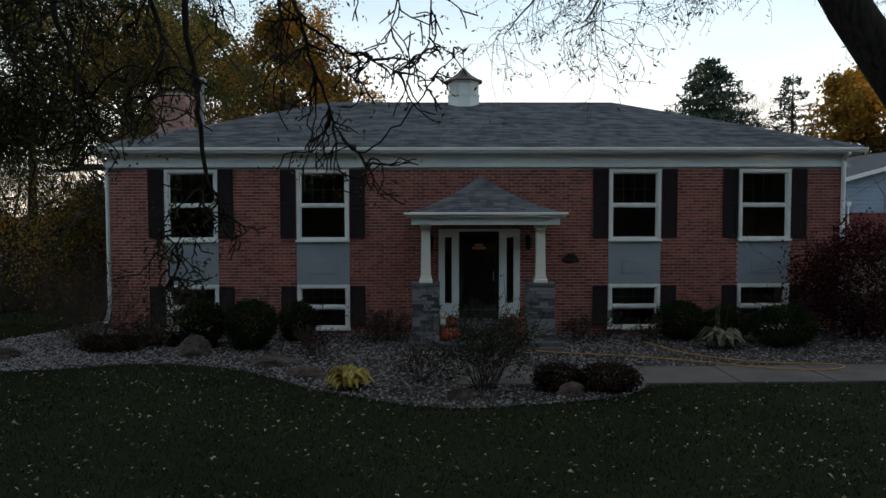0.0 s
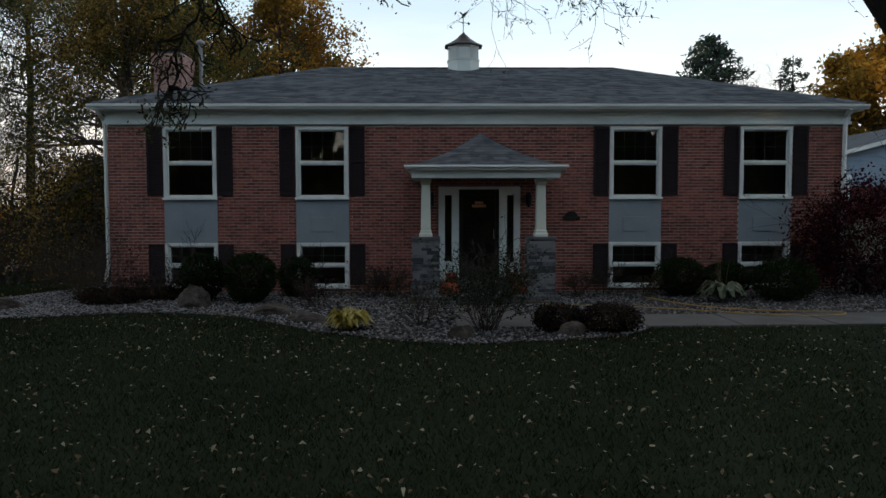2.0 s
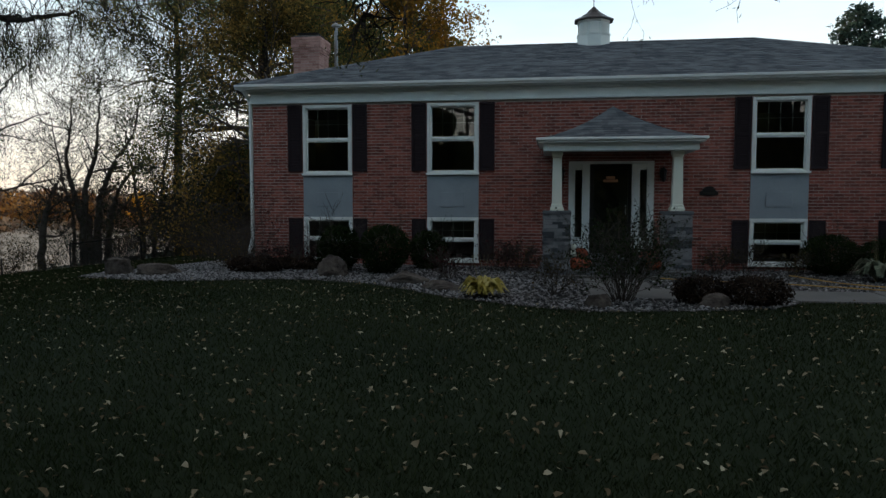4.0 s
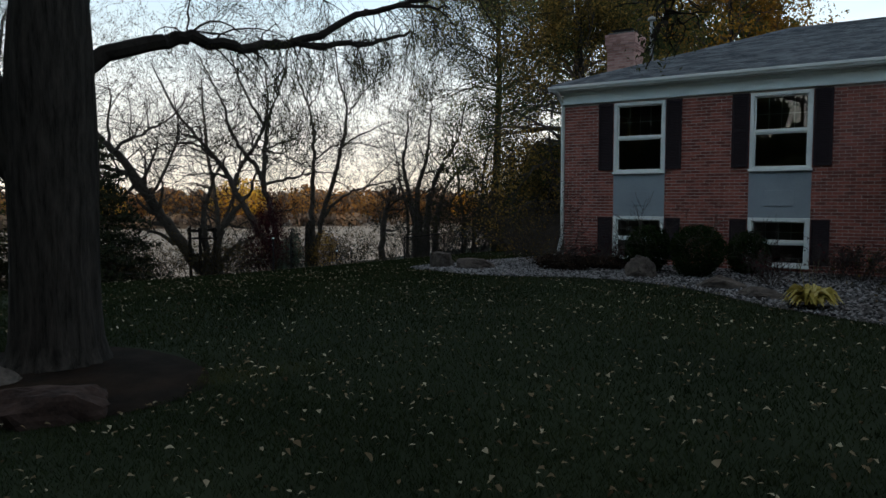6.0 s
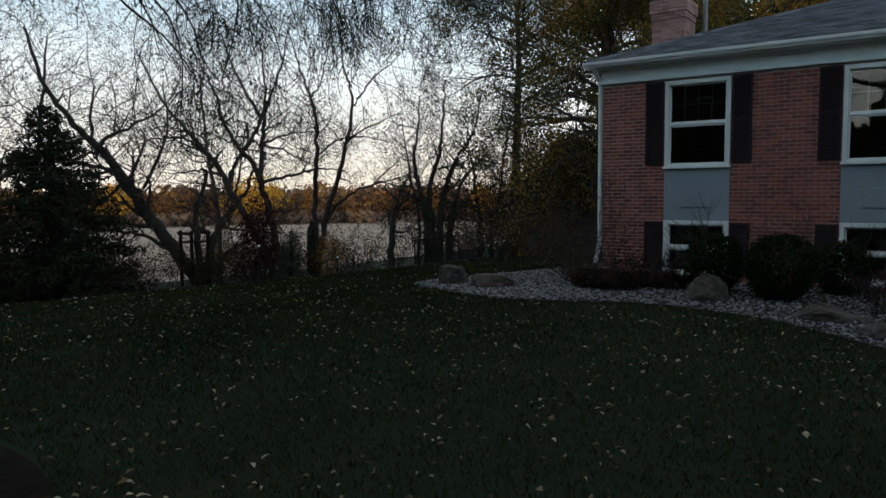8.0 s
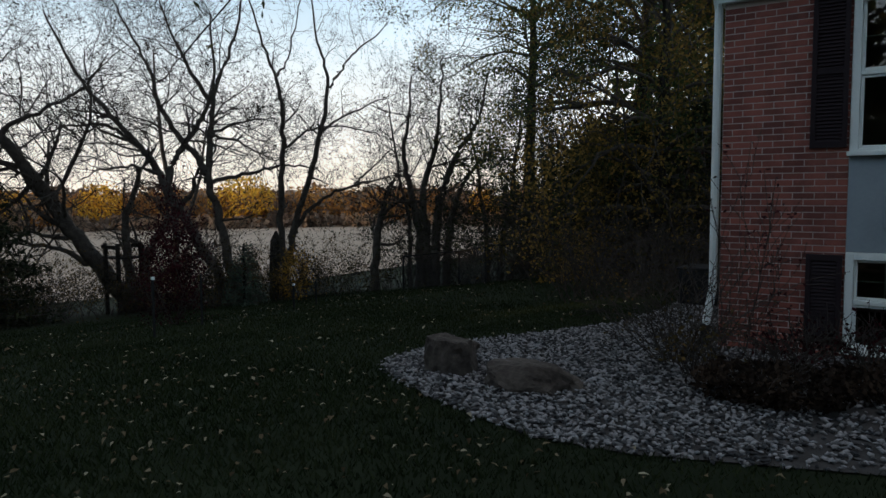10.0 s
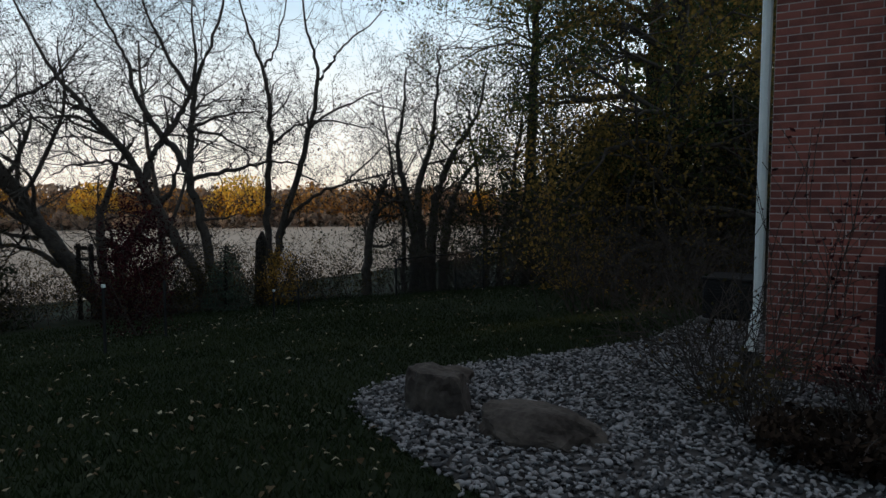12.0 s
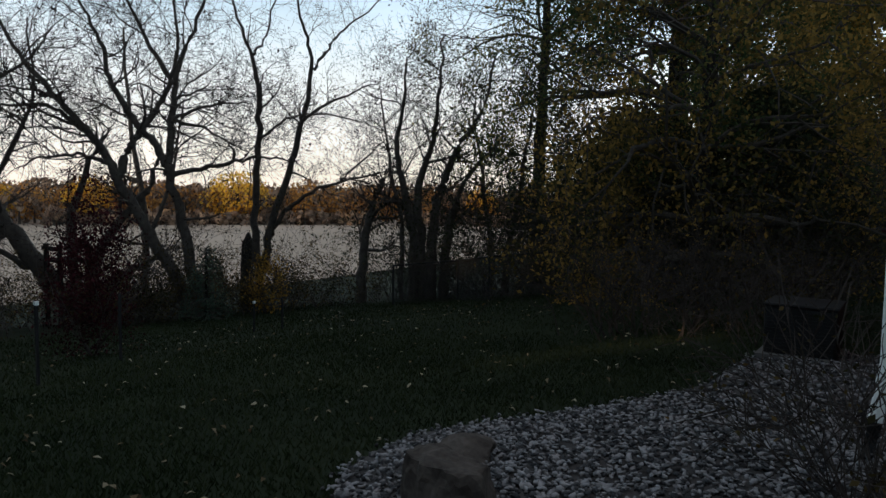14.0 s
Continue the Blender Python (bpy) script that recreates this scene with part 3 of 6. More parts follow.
# roof: hipped, with courses of shingles on the front and left slopes
RZ0, RZ1 = 4.46, 6.08
RY = (EY0 + EY1) / 2
HIP = RY - EY0
RL, RR = EX0 + HIP, EX1 - HIP
roof = Geo()
roof.quad((EX0, EY0, RZ0), (EX1, EY0, RZ0), (RR, RY, RZ1), (RL, RY, RZ1))
roof.quad((EX1, EY1, RZ0), (EX0, EY1, RZ0), (RL, RY, RZ1), (RR, RY, RZ1))
roof.tri((EX0, EY1, RZ0), (EX0, EY0, RZ0), (RL, RY, RZ1))
roof.tri((EX1, EY0, RZ0), (EX1, EY1, RZ0), (RR, RY, RZ1))
roof.quad((EX0, EY1, RZ0), (EX1, EY1, RZ0), (EX1, EY0, RZ0), (EX0, EY0, RZ0))
roof_ob = part("roof", roof, M_ROOFBASE, house, "hipped roof of weathered grey-blue asphalt shingles")


def shingle_slope(corner_a, corner_b, top_a, top_b, rows, width, rng, curve=None):
    """Courses of tabs between an eave edge and a ridge edge (which may shrink to a point)."""
    geo = Geo()
    A, B, C, D = (np.asarray(p, float) for p in (corner_a, corner_b, top_a, top_b))
    nrm = unit(np.cross(B - A, C - A))
    if nrm[2] < 0:
        nrm = -nrm
    for r in range(rows):
        f0, f1 = r / rows, min((r + 1.15) / rows, 1.0)
        if curve:
            L0, R0, L1, R1 = curve(A, C, f0), curve(B, D, f0), curve(A, C, f1), curve(B, D, f1)
        else:
            L0, R0, L1, R1 = A + (C - A) * f0, B + (D - B) * f0, A + (C - A) * f1, B + (D - B) * f1
        length = np.linalg.norm(R0 - L0)
        n = max(1, int(length / width))
        cuts = np.clip((np.arange(n + 1) + np.r_[0, rng.uniform(-0.3, 0.3, max(n - 1, 0)), 0][: n + 1]) / n, 0, 1)
        for i in range(n):
            s, e = cuts[i], cuts[i + 1] - 0.01 / max(length, 0.1)
            if e <= s:
                continue
            lift = nrm * (0.011 + 0.004 * (rng.random() < 0.4))
            p = [L0 + (R0 - L0) * s, L0 + (R0 - L0) * e, L1 + (R1 - L1) * e, L1 + (R1 - L1) * s]
            q = [p[0] + lift, p[1] + lift, p[2] + nrm * 0.004, p[3] + nrm * 0.004]
            n0 = len(geo.v)
            geo.v += [tuple(a) for a in p[:2] + q]
            geo.f += [(n0 + 2, n0 + 3, n0 + 4, n0 + 5), (n0, n0 + 1, n0 + 3, n0 + 2)]
    return geo


rng = np.random.default_rng(5)
E0, E1, T0, T1 = (EX0, EY0, RZ0), (EX1, EY0, RZ0), (RL, RY, RZ1), (RR, RY, RZ1)
for a, b, c, d in ((E0, E1, T0, T1), ((EX0, EY1, RZ0), E0, T0, T0), (E1, (EX1, EY1, RZ0), T1, T1), ((EX1, EY1, RZ0), (EX0, EY1, RZ0), T1, T0)):
    tagged(part("shingles", shingle_slope(a, b, c, d, 34, 0.3, rng), M_SHINGLE, house), kind="stuff")
caps = Geo()
for a, b in ((T0, T1), (E0, T0), (E1, T1)):
    a, b = np.array(a), np.array(b)
    n = int(np.linalg.norm(b - a) / 0.2)
    for i in range(n):
        p, q = a + (b - a) * i / n, a + (b - a) * (i + 1.1) / n
        s = unit(np.cross(b - a, (0, 0, 1))) * 0.14
        dz = np.array((0, 0, 0.03))
        dn = np.array((0, 0, -0.025))
        caps.quad(p + s + dn, q + s + dn, q + dz, p + dz)
        caps.quad(p + dz, q + dz, q - s + dn, p - s + dn)
part("ridge_cap", caps, M_SHINGLE, house)

# windows
def window(cx, z0, z1, split):
    w, h, y = WIN_W, z1 - z0, Y0 - 0.03
    fr = Geo()
    f = 0.075
    fr.box(cx - w / 2, y, z0, cx - w / 2 + f, Y0 + 0.1, z1)
    fr.box(cx + w / 2 - f, y, z0, cx + w / 2, Y0 + 0.1, z1)
    fr.box(cx - w / 2 + f, y, z1 - f, cx + w / 2 - f, Y0 + 0.1, z1)
    fr.box(cx - w / 2 + f, y, z0, cx + w / 2 - f, Y0 + 0.1, z0 + f * 0.8)
    ob = part("window", fr, M_TRIM, house, "white framed sash window with dark panes", bevel=0.008)
    mid = z0 + h * split
    board("sill", cx - w / 2 - 0.02, y - 0.05, z0 - 0.015, cx + w / 2 + 0.02, y - 0.002, z0 + 0.03, M_TRIM, ob)
    board("meeting_rail", cx - w / 2 + f + 0.002, Y0 + 0.0, mid - 0.022, cx + w / 2 - f - 0.002, Y0 + 0.06, mid + 0.022, M_TRIM, ob)
    sash = Geo()
    for a, b, yy in ((z0 + f * 0.8, mid - 0.022, Y0 + 0.02), (mid + 0.022, z1 - f, Y0 + 0.04)):
        l, r = cx - w / 2 + f + 0.002, cx + w / 2 - f - 0.002
        sash.box(l, yy, a + 0.002, l + 0.03, yy + 0.03, b - 0.002)
        sash.box(r - 0.03, yy, a + 0.002, r, yy + 0.03, b - 0.002)
        sash.box(l + 0.03, yy, b - 0.028, r - 0.03, yy + 0.03, b - 0.002)
        sash.box(l + 0.03, yy, a + 0.002, r - 0.03, yy + 0.03, a + 0.03)
    part("sash", sash, M_TRIM, ob, bevel=0.004)
    l, r = cx - w / 2 + f + 0.03, cx + w / 2 - f - 0.03
    for a, b, yy in ((z0 + f * 0.8 + 0.03, mid - 0.024, Y0 + 0.035), (mid + 0.024, z1 - f - 0.03, Y0 + 0.055)):
        part("pane", Geo().quad((l, yy, a), (r, yy, a), (r, yy, b), (l, yy, b)), M_GLASS, ob)
    bars = Geo()
    a, b = mid + 0.024, z1 - f - 0.03
    for k in range(1, 4):
        x = l + (r - l) * k / 4
        bars.box(x - 0.006, Y0 + 0.062, a, x + 0.006, Y0 + 0.07, b)
    bars.box(l, Y0 + 0.071, (a + b) / 2 - 0.006, r, Y0 + 0.078, (a + b) / 2 + 0.006)
    part("grille", bars, M_CREAM, ob, "thin grille bars inside the glass")
    return ob


def shutter(x0, z0, z1):
    geo, w, y = Geo(), 0.33, Y0 - 0.045
    geo.box(x0, y, z0, x0 + 0.045, Y0 - 0.008, z1)
    geo.box(x0 + w - 0.045, y, z0, x0 + w, Y0 - 0.008, z1)
    rails = [z0, z0 + (z1 - z0) * 0.48, z1 - 0.06] if z1 - z0 > 1.2 else [z0, z1 - 0.06]
    for z in rails:
        geo.box(x0 + 0.045, y + 0.002, z, x0 + w - 0.045, Y0 - 0.01, z + 0.06)
    z, xa, xb = z0 + 0.06, x0 + 0.046, x0 + w - 0.046
    n, k = len(geo.v), 0
    while z < z1 - 0.06:
        geo.v += [(xa, y + 0.008, z), (xb, y + 0.008, z), (xb, y + 0.028, z + 0.032), (xa, y + 0.028, z + 0.032)]
        geo.f.append((n, n + 1, n + 2, n + 3))
        if k:
            geo.f.append((n - 1, n - 2, n + 1, n))
        n, k, z = n + 4, k + 1, z + 0.036
    part("shutter", geo, M_SHUTTER, house, "near-black louvred shutter")


for cx in WIN_X:
    window(cx, 2.39, 3.985, 0.5)
    window(cx, 0.405, 1.415, 0.5)
    panel = part("panel", Geo().box(cx - WIN_W / 2, Y0 - 0.012, 1.418, cx + WIN_W / 2, Y0 + 0.1, 2.372), M_PANEL, house, "blue-grey painted panel between windows", bevel=0.004)
    board("raised_field", cx - 0.27, Y0 - 0.03, 1.66, cx + 0.27, Y0 - 0.013, 1.985, M_PANEL, panel, bevel=0.006)
    for z0, z1 in ((2.465, 3.99), (0.47, 1.385)):
        shutter(cx - WIN_W / 2 - 0.355, z0, z1)
        shutter(cx + WIN_W / 2 + 0.025, z0, z1)

# downspouts
part("downspout", Geo().tube([(XL - 0.12, EY0 - 0.02, 4.35), (XL - 0.1, Y0 + 0.02, 4.15), (XL - 0.08, Y0 + 0.06, 4.0), (XL - 0.08, Y0 + 0.06, 0.95), (XL - 0.13, Y0 - 0.02, 0.55)], [0.045] * 5, 8), M_TRIM, house, "white metal downspout at the house corner")
part("downspout_tail", Geo().tube([(XL - 0.13, Y0 - 0.02, 0.55), (XL - 0.16, Y0 - 0.03, 0.3), (XL - 0.3, Y0 - 0.2, 0.27)], [0.05] * 3, 8), M_BLACK, house)
part("downspout", Geo().tube([(9.1, EY0 - 0.04, 4.35), (9.1, Y0 - 0.08, 4.2), (9.1, Y0 - 0.07, 4.0), (9.1, Y0 - 0.07, 0.5), (9.1, Y0 - 0.25, 0.36)], [0.05] * 5, 8), M_TRIM, house, "white metal downspout at the house corner")

# entry: door with sidelights
door = part("door", Geo().box(0.51, Y0 + 0.06, 0.64, 1.405, Y0 + 0.11, 2.59), M_DOOR, house, "black storm door with a dark glass pane", bevel=0.006)
fr = Geo()
for a, b in ((0.51, 0.59), (1.325, 1.405)):
    fr.box(a, Y0 + 0.03, 0.64, b, Y0 + 0.058, 2.59)
fr.box(0.59, Y0 + 0.03, 2.49, 1.325, Y0 + 0.058, 2.59)
fr.box(0.59, Y0 + 0.03, 0.64, 1.325, Y0 + 0.058, 0.84)
part("door_frame", fr, M_DOOR, door, bevel=0.004)
part("pane", Geo().quad((0.592, Y0 + 0.045, 0.842), (1.323, Y0 + 0.045, 0.842), (1.323, Y0 + 0.045, 2.488), (0.592, Y0 + 0.045, 2.488)), M_GLASS, door)
part("handle", Geo().tube([(1.29, Y0 + 0.01, 1.5), (1.28, Y0 - 0.02, 1.52), (1.28, Y0 - 0.02, 1.68), (1.29, Y0 + 0.03, 1.7)], [0.01] * 4, 6), M_SLATS, door, "grey metal pull handle")
surround = Geo()
for a, b in ((0.05, 0.19), (0.345, 0.505), (1.41, 1.575), (1.73, 1.87)):
    surround.box(a, Y0 - 0.03, 0.64, b, Y0 + 0.1, 2.6)
surround.box(0.05, Y0 - 0.035, 2.602, 1.87, Y0 + 0.1, 2.66)
for a, b in ((0.19, 0.345), (1.575, 1.73)):
    surround.box(a, Y0 - 0.01, 0.64, b, Y0 + 0.08, 0.99)
    surround.box(a, Y0 - 0.01, 2.47, b, Y0 + 0.08, 2.6)
sur = part("door_surround", surround, M_TRIM, house, "white sidelight frames beside the door", bevel=0.006)
for a, b in ((0.19, 0.345), (1.575, 1.73)):
    part("sidelight", Geo().quad((a, Y0 + 0.04, 0.99), (b, Y0 + 0.04, 0.99), (b, Y0 + 0.04, 2.47), (a, Y0 + 0.04, 2.47)), M_GLASS, sur, "narrow glass sidelight")
board("threshold", 0.05, Y0 - 0.1, 0.6, 1.87, Y0 + 0.1, 0.638, M_CAP, house)
# small hanging on the door
part("door_hanging", Geo().box(0.8, Y0 + 0.018, 2.2, 1.11, Y0 + 0.03, 2.26).box(0.86, Y0 + 0.02, 2.27, 1.05, Y0 + 0.03, 2.33), surface("faded_orange_board", (0.3, 0.14, 0.08), (0.4, 0.2, 0.12), 9, 0.8, 0.1), door, "small faded orange sign with plain bars")

# porch
porch = root("porch", "small entry porch with stone piers, cream posts and shingled roof", "porch")
board("footing", -0.6, 14.42, 0.12, 2.5, Y0 - 0.012, 0.345, M_CONC, porch, "pale concrete footing", 0.012)
board("base_slab", -0.56, 14.5, 0.347, 2.46, Y0 - 0.012, 0.43, M_CAP, porch, "dark slate base", 0.01)
board("step", 0.1, 15.35, 0.432, 1.82, Y0 - 0.012, 0.597, M_CAP, porch, "dark slate step", 0.01)


def pier(cx):
    w, y0, y1 = 0.53, 14.72, 15.27
    core = part("pier", Geo().box(cx - w / 2 + 0.03, y0 + 0.03, 0.432, cx + w / 2 - 0.03, y1 - 0.03, 1.53), M_CAP, porch, "pier of stacked grey ledge stone")
    part("cap", Geo().box(cx - w / 2 - 0.02, y0 - 0.02, 1.532, cx + w / 2 + 0.02, y1 + 0.02, 1.6), M_CAP, core, "dark slate cap", bevel=0.012)
    z, r = 0.434, random.Random(cx)
    while z < 1.5:
        h = min(r.choice((0.05, 0.065, 0.08)), 1.53 - z)
        for axis in range(3):
            lo, hi = (cx - w / 2, cx + w / 2) if axis == 0 else (y0 + 0.03, y1 - 0.02)
            s = lo
            while s < hi - 0.02:
                e = min(s + r.uniform(0.14, 0.3), hi)
                if hi - e < 0.07:
                    e = hi
                out = r.uniform(0, 0.022)
                if axis == 0:
                    geo = Geo().box(s + 0.003, y0 - out, z + 0.003, e - 0.003, y0 + 0.034, z + h - 0.003)
                elif axis == 1:
                    geo = Geo().box(cx - w / 2 - out, s + 0.003, z + 0.003, cx - w / 2 + 0.034, e - 0.003, z + h - 0.003)
                else:
                    geo = Geo().box(cx + w / 2 - 0.034, s + 0.003, z + 0.003, cx + w / 2 + out, e - 0.003, z + h - 0.003)
                part("stone", geo, M_STONE, core)
                s = e
        z += h


def post(cx):
    y, geo = 14.98, Geo()
    n = 0
    prof = [(0.135, 1.602), (0.135, 1.66), (0.115, 1.68), (0.115, 1.72), (0.1, 1.74), (0.088, 2.66), (0.1, 2.67), (0.1, 2.7), (0.115, 2.72), (0.115, 2.775)]
    for hw, z in prof:
        geo.v += [(cx - hw, y - hw, z), (cx + hw, y - hw, z), (cx + hw, y + hw, z), (cx - hw, y + hw, z)]
    for i in range(len(prof) - 1):
        for k in range(4):
            geo.f.append((4 * i + k, 4 * i + (k + 1) % 4, 4 * i + 4 + (k + 1) % 4, 4 * i + 4 + k))
    geo.f += [(3, 2, 1, 0), tuple(4 * (len(prof) - 1) + k for k in range(4))]
    part("post", geo, M_CREAM, porch, "cream tapered square post", bevel=0.004)


for cx in (-0.22, 2.12):
    pier(cx)
    post(cx)
PX0, PX1, PY0 = -0.6, 2.56, 14.5
board("beam", -0.5, 14.62, 2.777, 2.46, 14.85, 2.93, M_FRIEZE, porch, "white porch beam")
board("beam", -0.5, 14.852, 2.777, -0.27, Y0 - 0.012, 2.93, M_FRIEZE, porch)
board("beam", 2.23, 14.852, 2.777, 2.46, Y0 - 0.012, 2.93, M_FRIEZE, porch)
board("ceiling_board", -0.268, 14.852, 2.86, 2.228, Y0 - 0.012, 2.88, M_TRIM, porch)
board("cornice", PX0, PY0, 2.932, PX1, Y0 - 0.012, 2.975, M_TRIM, porch, bevel=0.008)
board("gutter", PX0 - 0.04, PY0 - 0.05, 2.977, PX1 + 0.04, PY0 + 0.05, 3.03, M_TRIM, porch, bevel=0.012)
APEX = (0.98, Y0 - 0.012, 3.84)


def bell(a, b, f):
    """A flared hip: shallow at the eave, steeper toward the peak."""
    p = a + (b - a) * f
    p[2] = a[2] + (b[2] - a[2]) * (0.5 * f + 0.5 * f * f)
    return p


rng = np.random.default_rng(8)
C0, C1, C2, C3 = (PX0 - 0.03, PY0 - 0.03, 3.0), (PX1 + 0.03, PY0 - 0.03, 3.0), (PX0 - 0.03, Y0 - 0.012, 3.0), (PX1 + 0.03, Y0 - 0.012, 3.0)
for a, b in ((C0, C1), (C2, C0), (C1, C3)):
    tagged(part("shingles", shingle_slope(a, b, APEX, APEX, 13, 0.22, rng, bell), M_SHINGLE, porch), kind="stuff")
under = Geo()
for a, b in ((C0, C1), (C2, C0), (C1, C3)):
    a, b, c = np.array(a), np.array(b), np.array(APEX)
    for i in range(10):
        dz = np.array((0, 0, -0.012))
        under.quad(bell(a, c, i / 10) + dz, bell(b, c, i / 10) + dz, bell(b, c, (i + 1) / 10) + dz, bell(a, c, (i + 1) / 10) + dz)
part("roof", under, M_ROOFBASE, porch)

# plaque and wall lamps
plaque = Geo()
pts = [(2.83, 1.91), (3.21, 1.91), (3.21, 2.0)] + [(3.02 + 0.14 * math.cos(w), 2.0 + 0.11 * math.sin(w)) for w in np.linspace(0, math.pi, 9)] + [(2.83, 2.0)]
plaque.v = [(x, Y0 - 0.03, z) for x, z in pts] + [(x, Y0 - 0.006, z) for x, z in pts]
k = len(pts)
plaque.f = [tuple(range(k)), tuple(range(k, 2 * k))[::-1]] + [(i, k + i, k + (i + 1) % k, (i + 1) % k) for i in range(k)]
pl = part("wall_plaque", plaque, M_DOOR, None, bevel=0.004)
tagged(pl, "dark arched plaque with plain bars on the brick wall", "plaque")
part("bar", Geo().box(2.9, Y0 - 0.034, 1.95, 3.14, Y0 - 0.031, 1.98), M_COPPER, pl)


def wall_lamp(x):
    geo = Geo().lathe(x, Y0 - 0.14, [(0.02, 2.2), (0.05, 2.24), (0.07, 2.42), (0.085, 2.44), (0.03, 2.5), (0.01, 2.53)], 8)
    geo.box(x - 0.035, Y0 - 0.14, 2.4, x + 0.035, Y0 - 0.006, 2.43).box(x - 0.05, Y0 - 0.02, 2.3, x + 0.05, Y0 - 0.006, 2.5)
    tagged(part("wall_lamp", geo, M_BLACK), "black unlit lantern on the wall by the door", "wall lamp", "lanterns by the door")


wall_lamp(-0.12)
wall_lamp(2.05)

# chimney
chim = root("chimney", "pinkish brick chimney with a corbelled top and metal cap", "chimney")
cx0, cx1, cy0, cy1 = -7.0, -6.3, 18.5, 19.3
part("stack", Geo().box(cx0 + 0.01, cy0 + 0.01, 4.5, cx1 - 0.01, cy1 - 0.01, 6.02), M_MORTAR, chim)
cb = Geo()
for row in range(22):
    z = 4.53 + row * COURSE
    o = 0.0 if row < 16 else (0.02 if row < 18 else 0.045)
    for axis in range(4):
        lo, hi = (cx0 - o, cx1 + o) if axis < 2 else (cy0 - o, cy1 + o)
        s = lo - (BL / 2 if row % 2 else 0)
        while s < hi:
            a, b = max(s, lo), min(s + BL, hi)
            if b - a > 0.03:
                if axis == 0:
                    cb.box(a + 0.004, cy0 - o, z + 0.005, b - 0.004, cy0 + 0.05, z + COURSE - 0.005)
                elif axis == 1:
                    cb.box(a + 0.004, cy1 - 0.05, z + 0.005, b - 0.004, cy1 + o, z + COURSE - 0.005)
                elif axis == 2:
                    cb.box(cx0 - o, a + 0.004, z + 0.005, cx0 + 0.05, b - 0.004, z + COURSE - 0.005)
                else:
                    cb.box(cx1 - 0.05, a + 0.004, z + 0.005, cx1 + o, b - 0.004, z + COURSE - 0.005)
            s += BL
tagged(part("brickwork", cb, M_CHIM, chim), kind="stuff")
part("crown", Geo().box(cx0 + 0.02, cy0 + 0.02, 6.022, cx1 - 0.02, cy1 - 0.02, 6.07), M_CONC, chim, bevel=0.01)
part("cap", Geo().box(-6.93, 18.6, 6.13, -6.37, 19.2, 6.15).box(-6.9, 18.7, 6.07, -6.87, 18.73, 6.13).box(-6.43, 18.7, 6.07, -6.4, 18.73, 6.13), M_BLACK, chim, "black metal flue cap")
vent = Geo().tube([(-6.1, 19.35, 4.9), (-6.1, 19.35, 6.45)], [0.05, 0.05], 8)
vent.lathe(-6.1, 19.35, [(0.04, 6.42), (0.12, 6.45), (0.12, 6.5), (0.02, 6.56)], 10)
tagged(part("flue_pipe", vent, M_SLATS), "thin grey metal flue pipe beside the chimney", "flue pipe")

# cupola with vane
cup = root("cupola", "white louvred cupola with dark hipped roof and weathervane", "cupola", at=(0, 0, 0.08))
CX, CY = 0.78, RY
R8 = [math.pi / 8 + k * math.pi / 4 for k in range(8)]


def oct_ring(prof):
    geo = Geo()
    for r, z in prof:
        geo.v += [(CX + r * math.cos(w), CY + r * math.sin(w), z) for w in R8]
    for i in range(len(prof) - 1):
        for k in range(8):
            geo.f.append((8 * i + k, 8 * i + (k + 1) % 8, 8 * i + 8 + (k + 1) % 8, 8 * i + 8 + k))
    geo.f += [tuple(range(8))[::-1], tuple(8 * (len(prof) - 1) + k for k in range(8))]
    return geo


part("base", oct_ring([(0.46, 5.7), (0.46, 6.16), (0.48, 6.165), (0.48, 6.2)]), M_FRIEZE, cup)
part("body", oct_ring([(0.42, 6.202), (0.42, 6.56)]), M_FRIEZE, cup)
part("cornice", oct_ring([(0.43, 6.5), (0.46, 6.52), (0.46, 6.57)]), M_TRIM, cup)
for k in range(8):
    w = R8[k] + math.pi / 8
    ox, oy = CX + math.cos(w) * 0.39, CY + math.sin(w) * 0.39
    lou = Geo()
    for j in range(7):
        z = 6.22 + j * 0.042
        tx, ty = -math.sin(w) * 0.12, math.cos(w) * 0.12
        nx_, ny_ = math.cos(w), math.sin(w)
        lou.quad((ox - tx + nx_ * 0.03, oy - ty + ny_ * 0.03, z), (ox + tx + nx_ * 0.03, oy + ty + ny_ * 0.03, z), (ox + tx + nx_ * 0.005, oy + ty + ny_ * 0.005, z + 0.034), (ox - tx + nx_ * 0.005, oy - ty + ny_ * 0.005, z + 0.034))
    part("louvre", lou, M_TRIM, cup)
part("roof", oct_ring([(0.56, 6.572), (0.55, 6.6), (0.38, 6.68), (0.2, 6.8), (0.03, 6.97)]), M_COPPER, cup, "dark metal cupola roof")
vane = Geo().tube([(CX, CY, 6.95), (CX, CY, 7.4)], [0.012, 0.012], 6)
vane.tube([(CX - 0.14, CY, 7.28), (CX + 0.14, CY, 7.23)], [0.01, 0.01], 5)
vane.tube([(CX - 0.03, CY - 0.1, 7.2), (CX + 0.03, CY + 0.1, 7.2)], [0.008, 0.008], 5)
vane.tri((CX + 0.14, CY, 7.29), (CX + 0.2, CY, 7.22), (CX + 0.13, CY, 7.17))
part("weathervane", vane, M_COPPER, cup, "dark weathervane rod with arms")
figure = Geo().tube([(CX - 0.04, CY, 7.38), (CX, CY, 7.44), (CX + 0.06, CY, 7.5), (CX + 0.09, CY, 7.53)], [0.02, 0.045, 0.04, 0.015], 6)
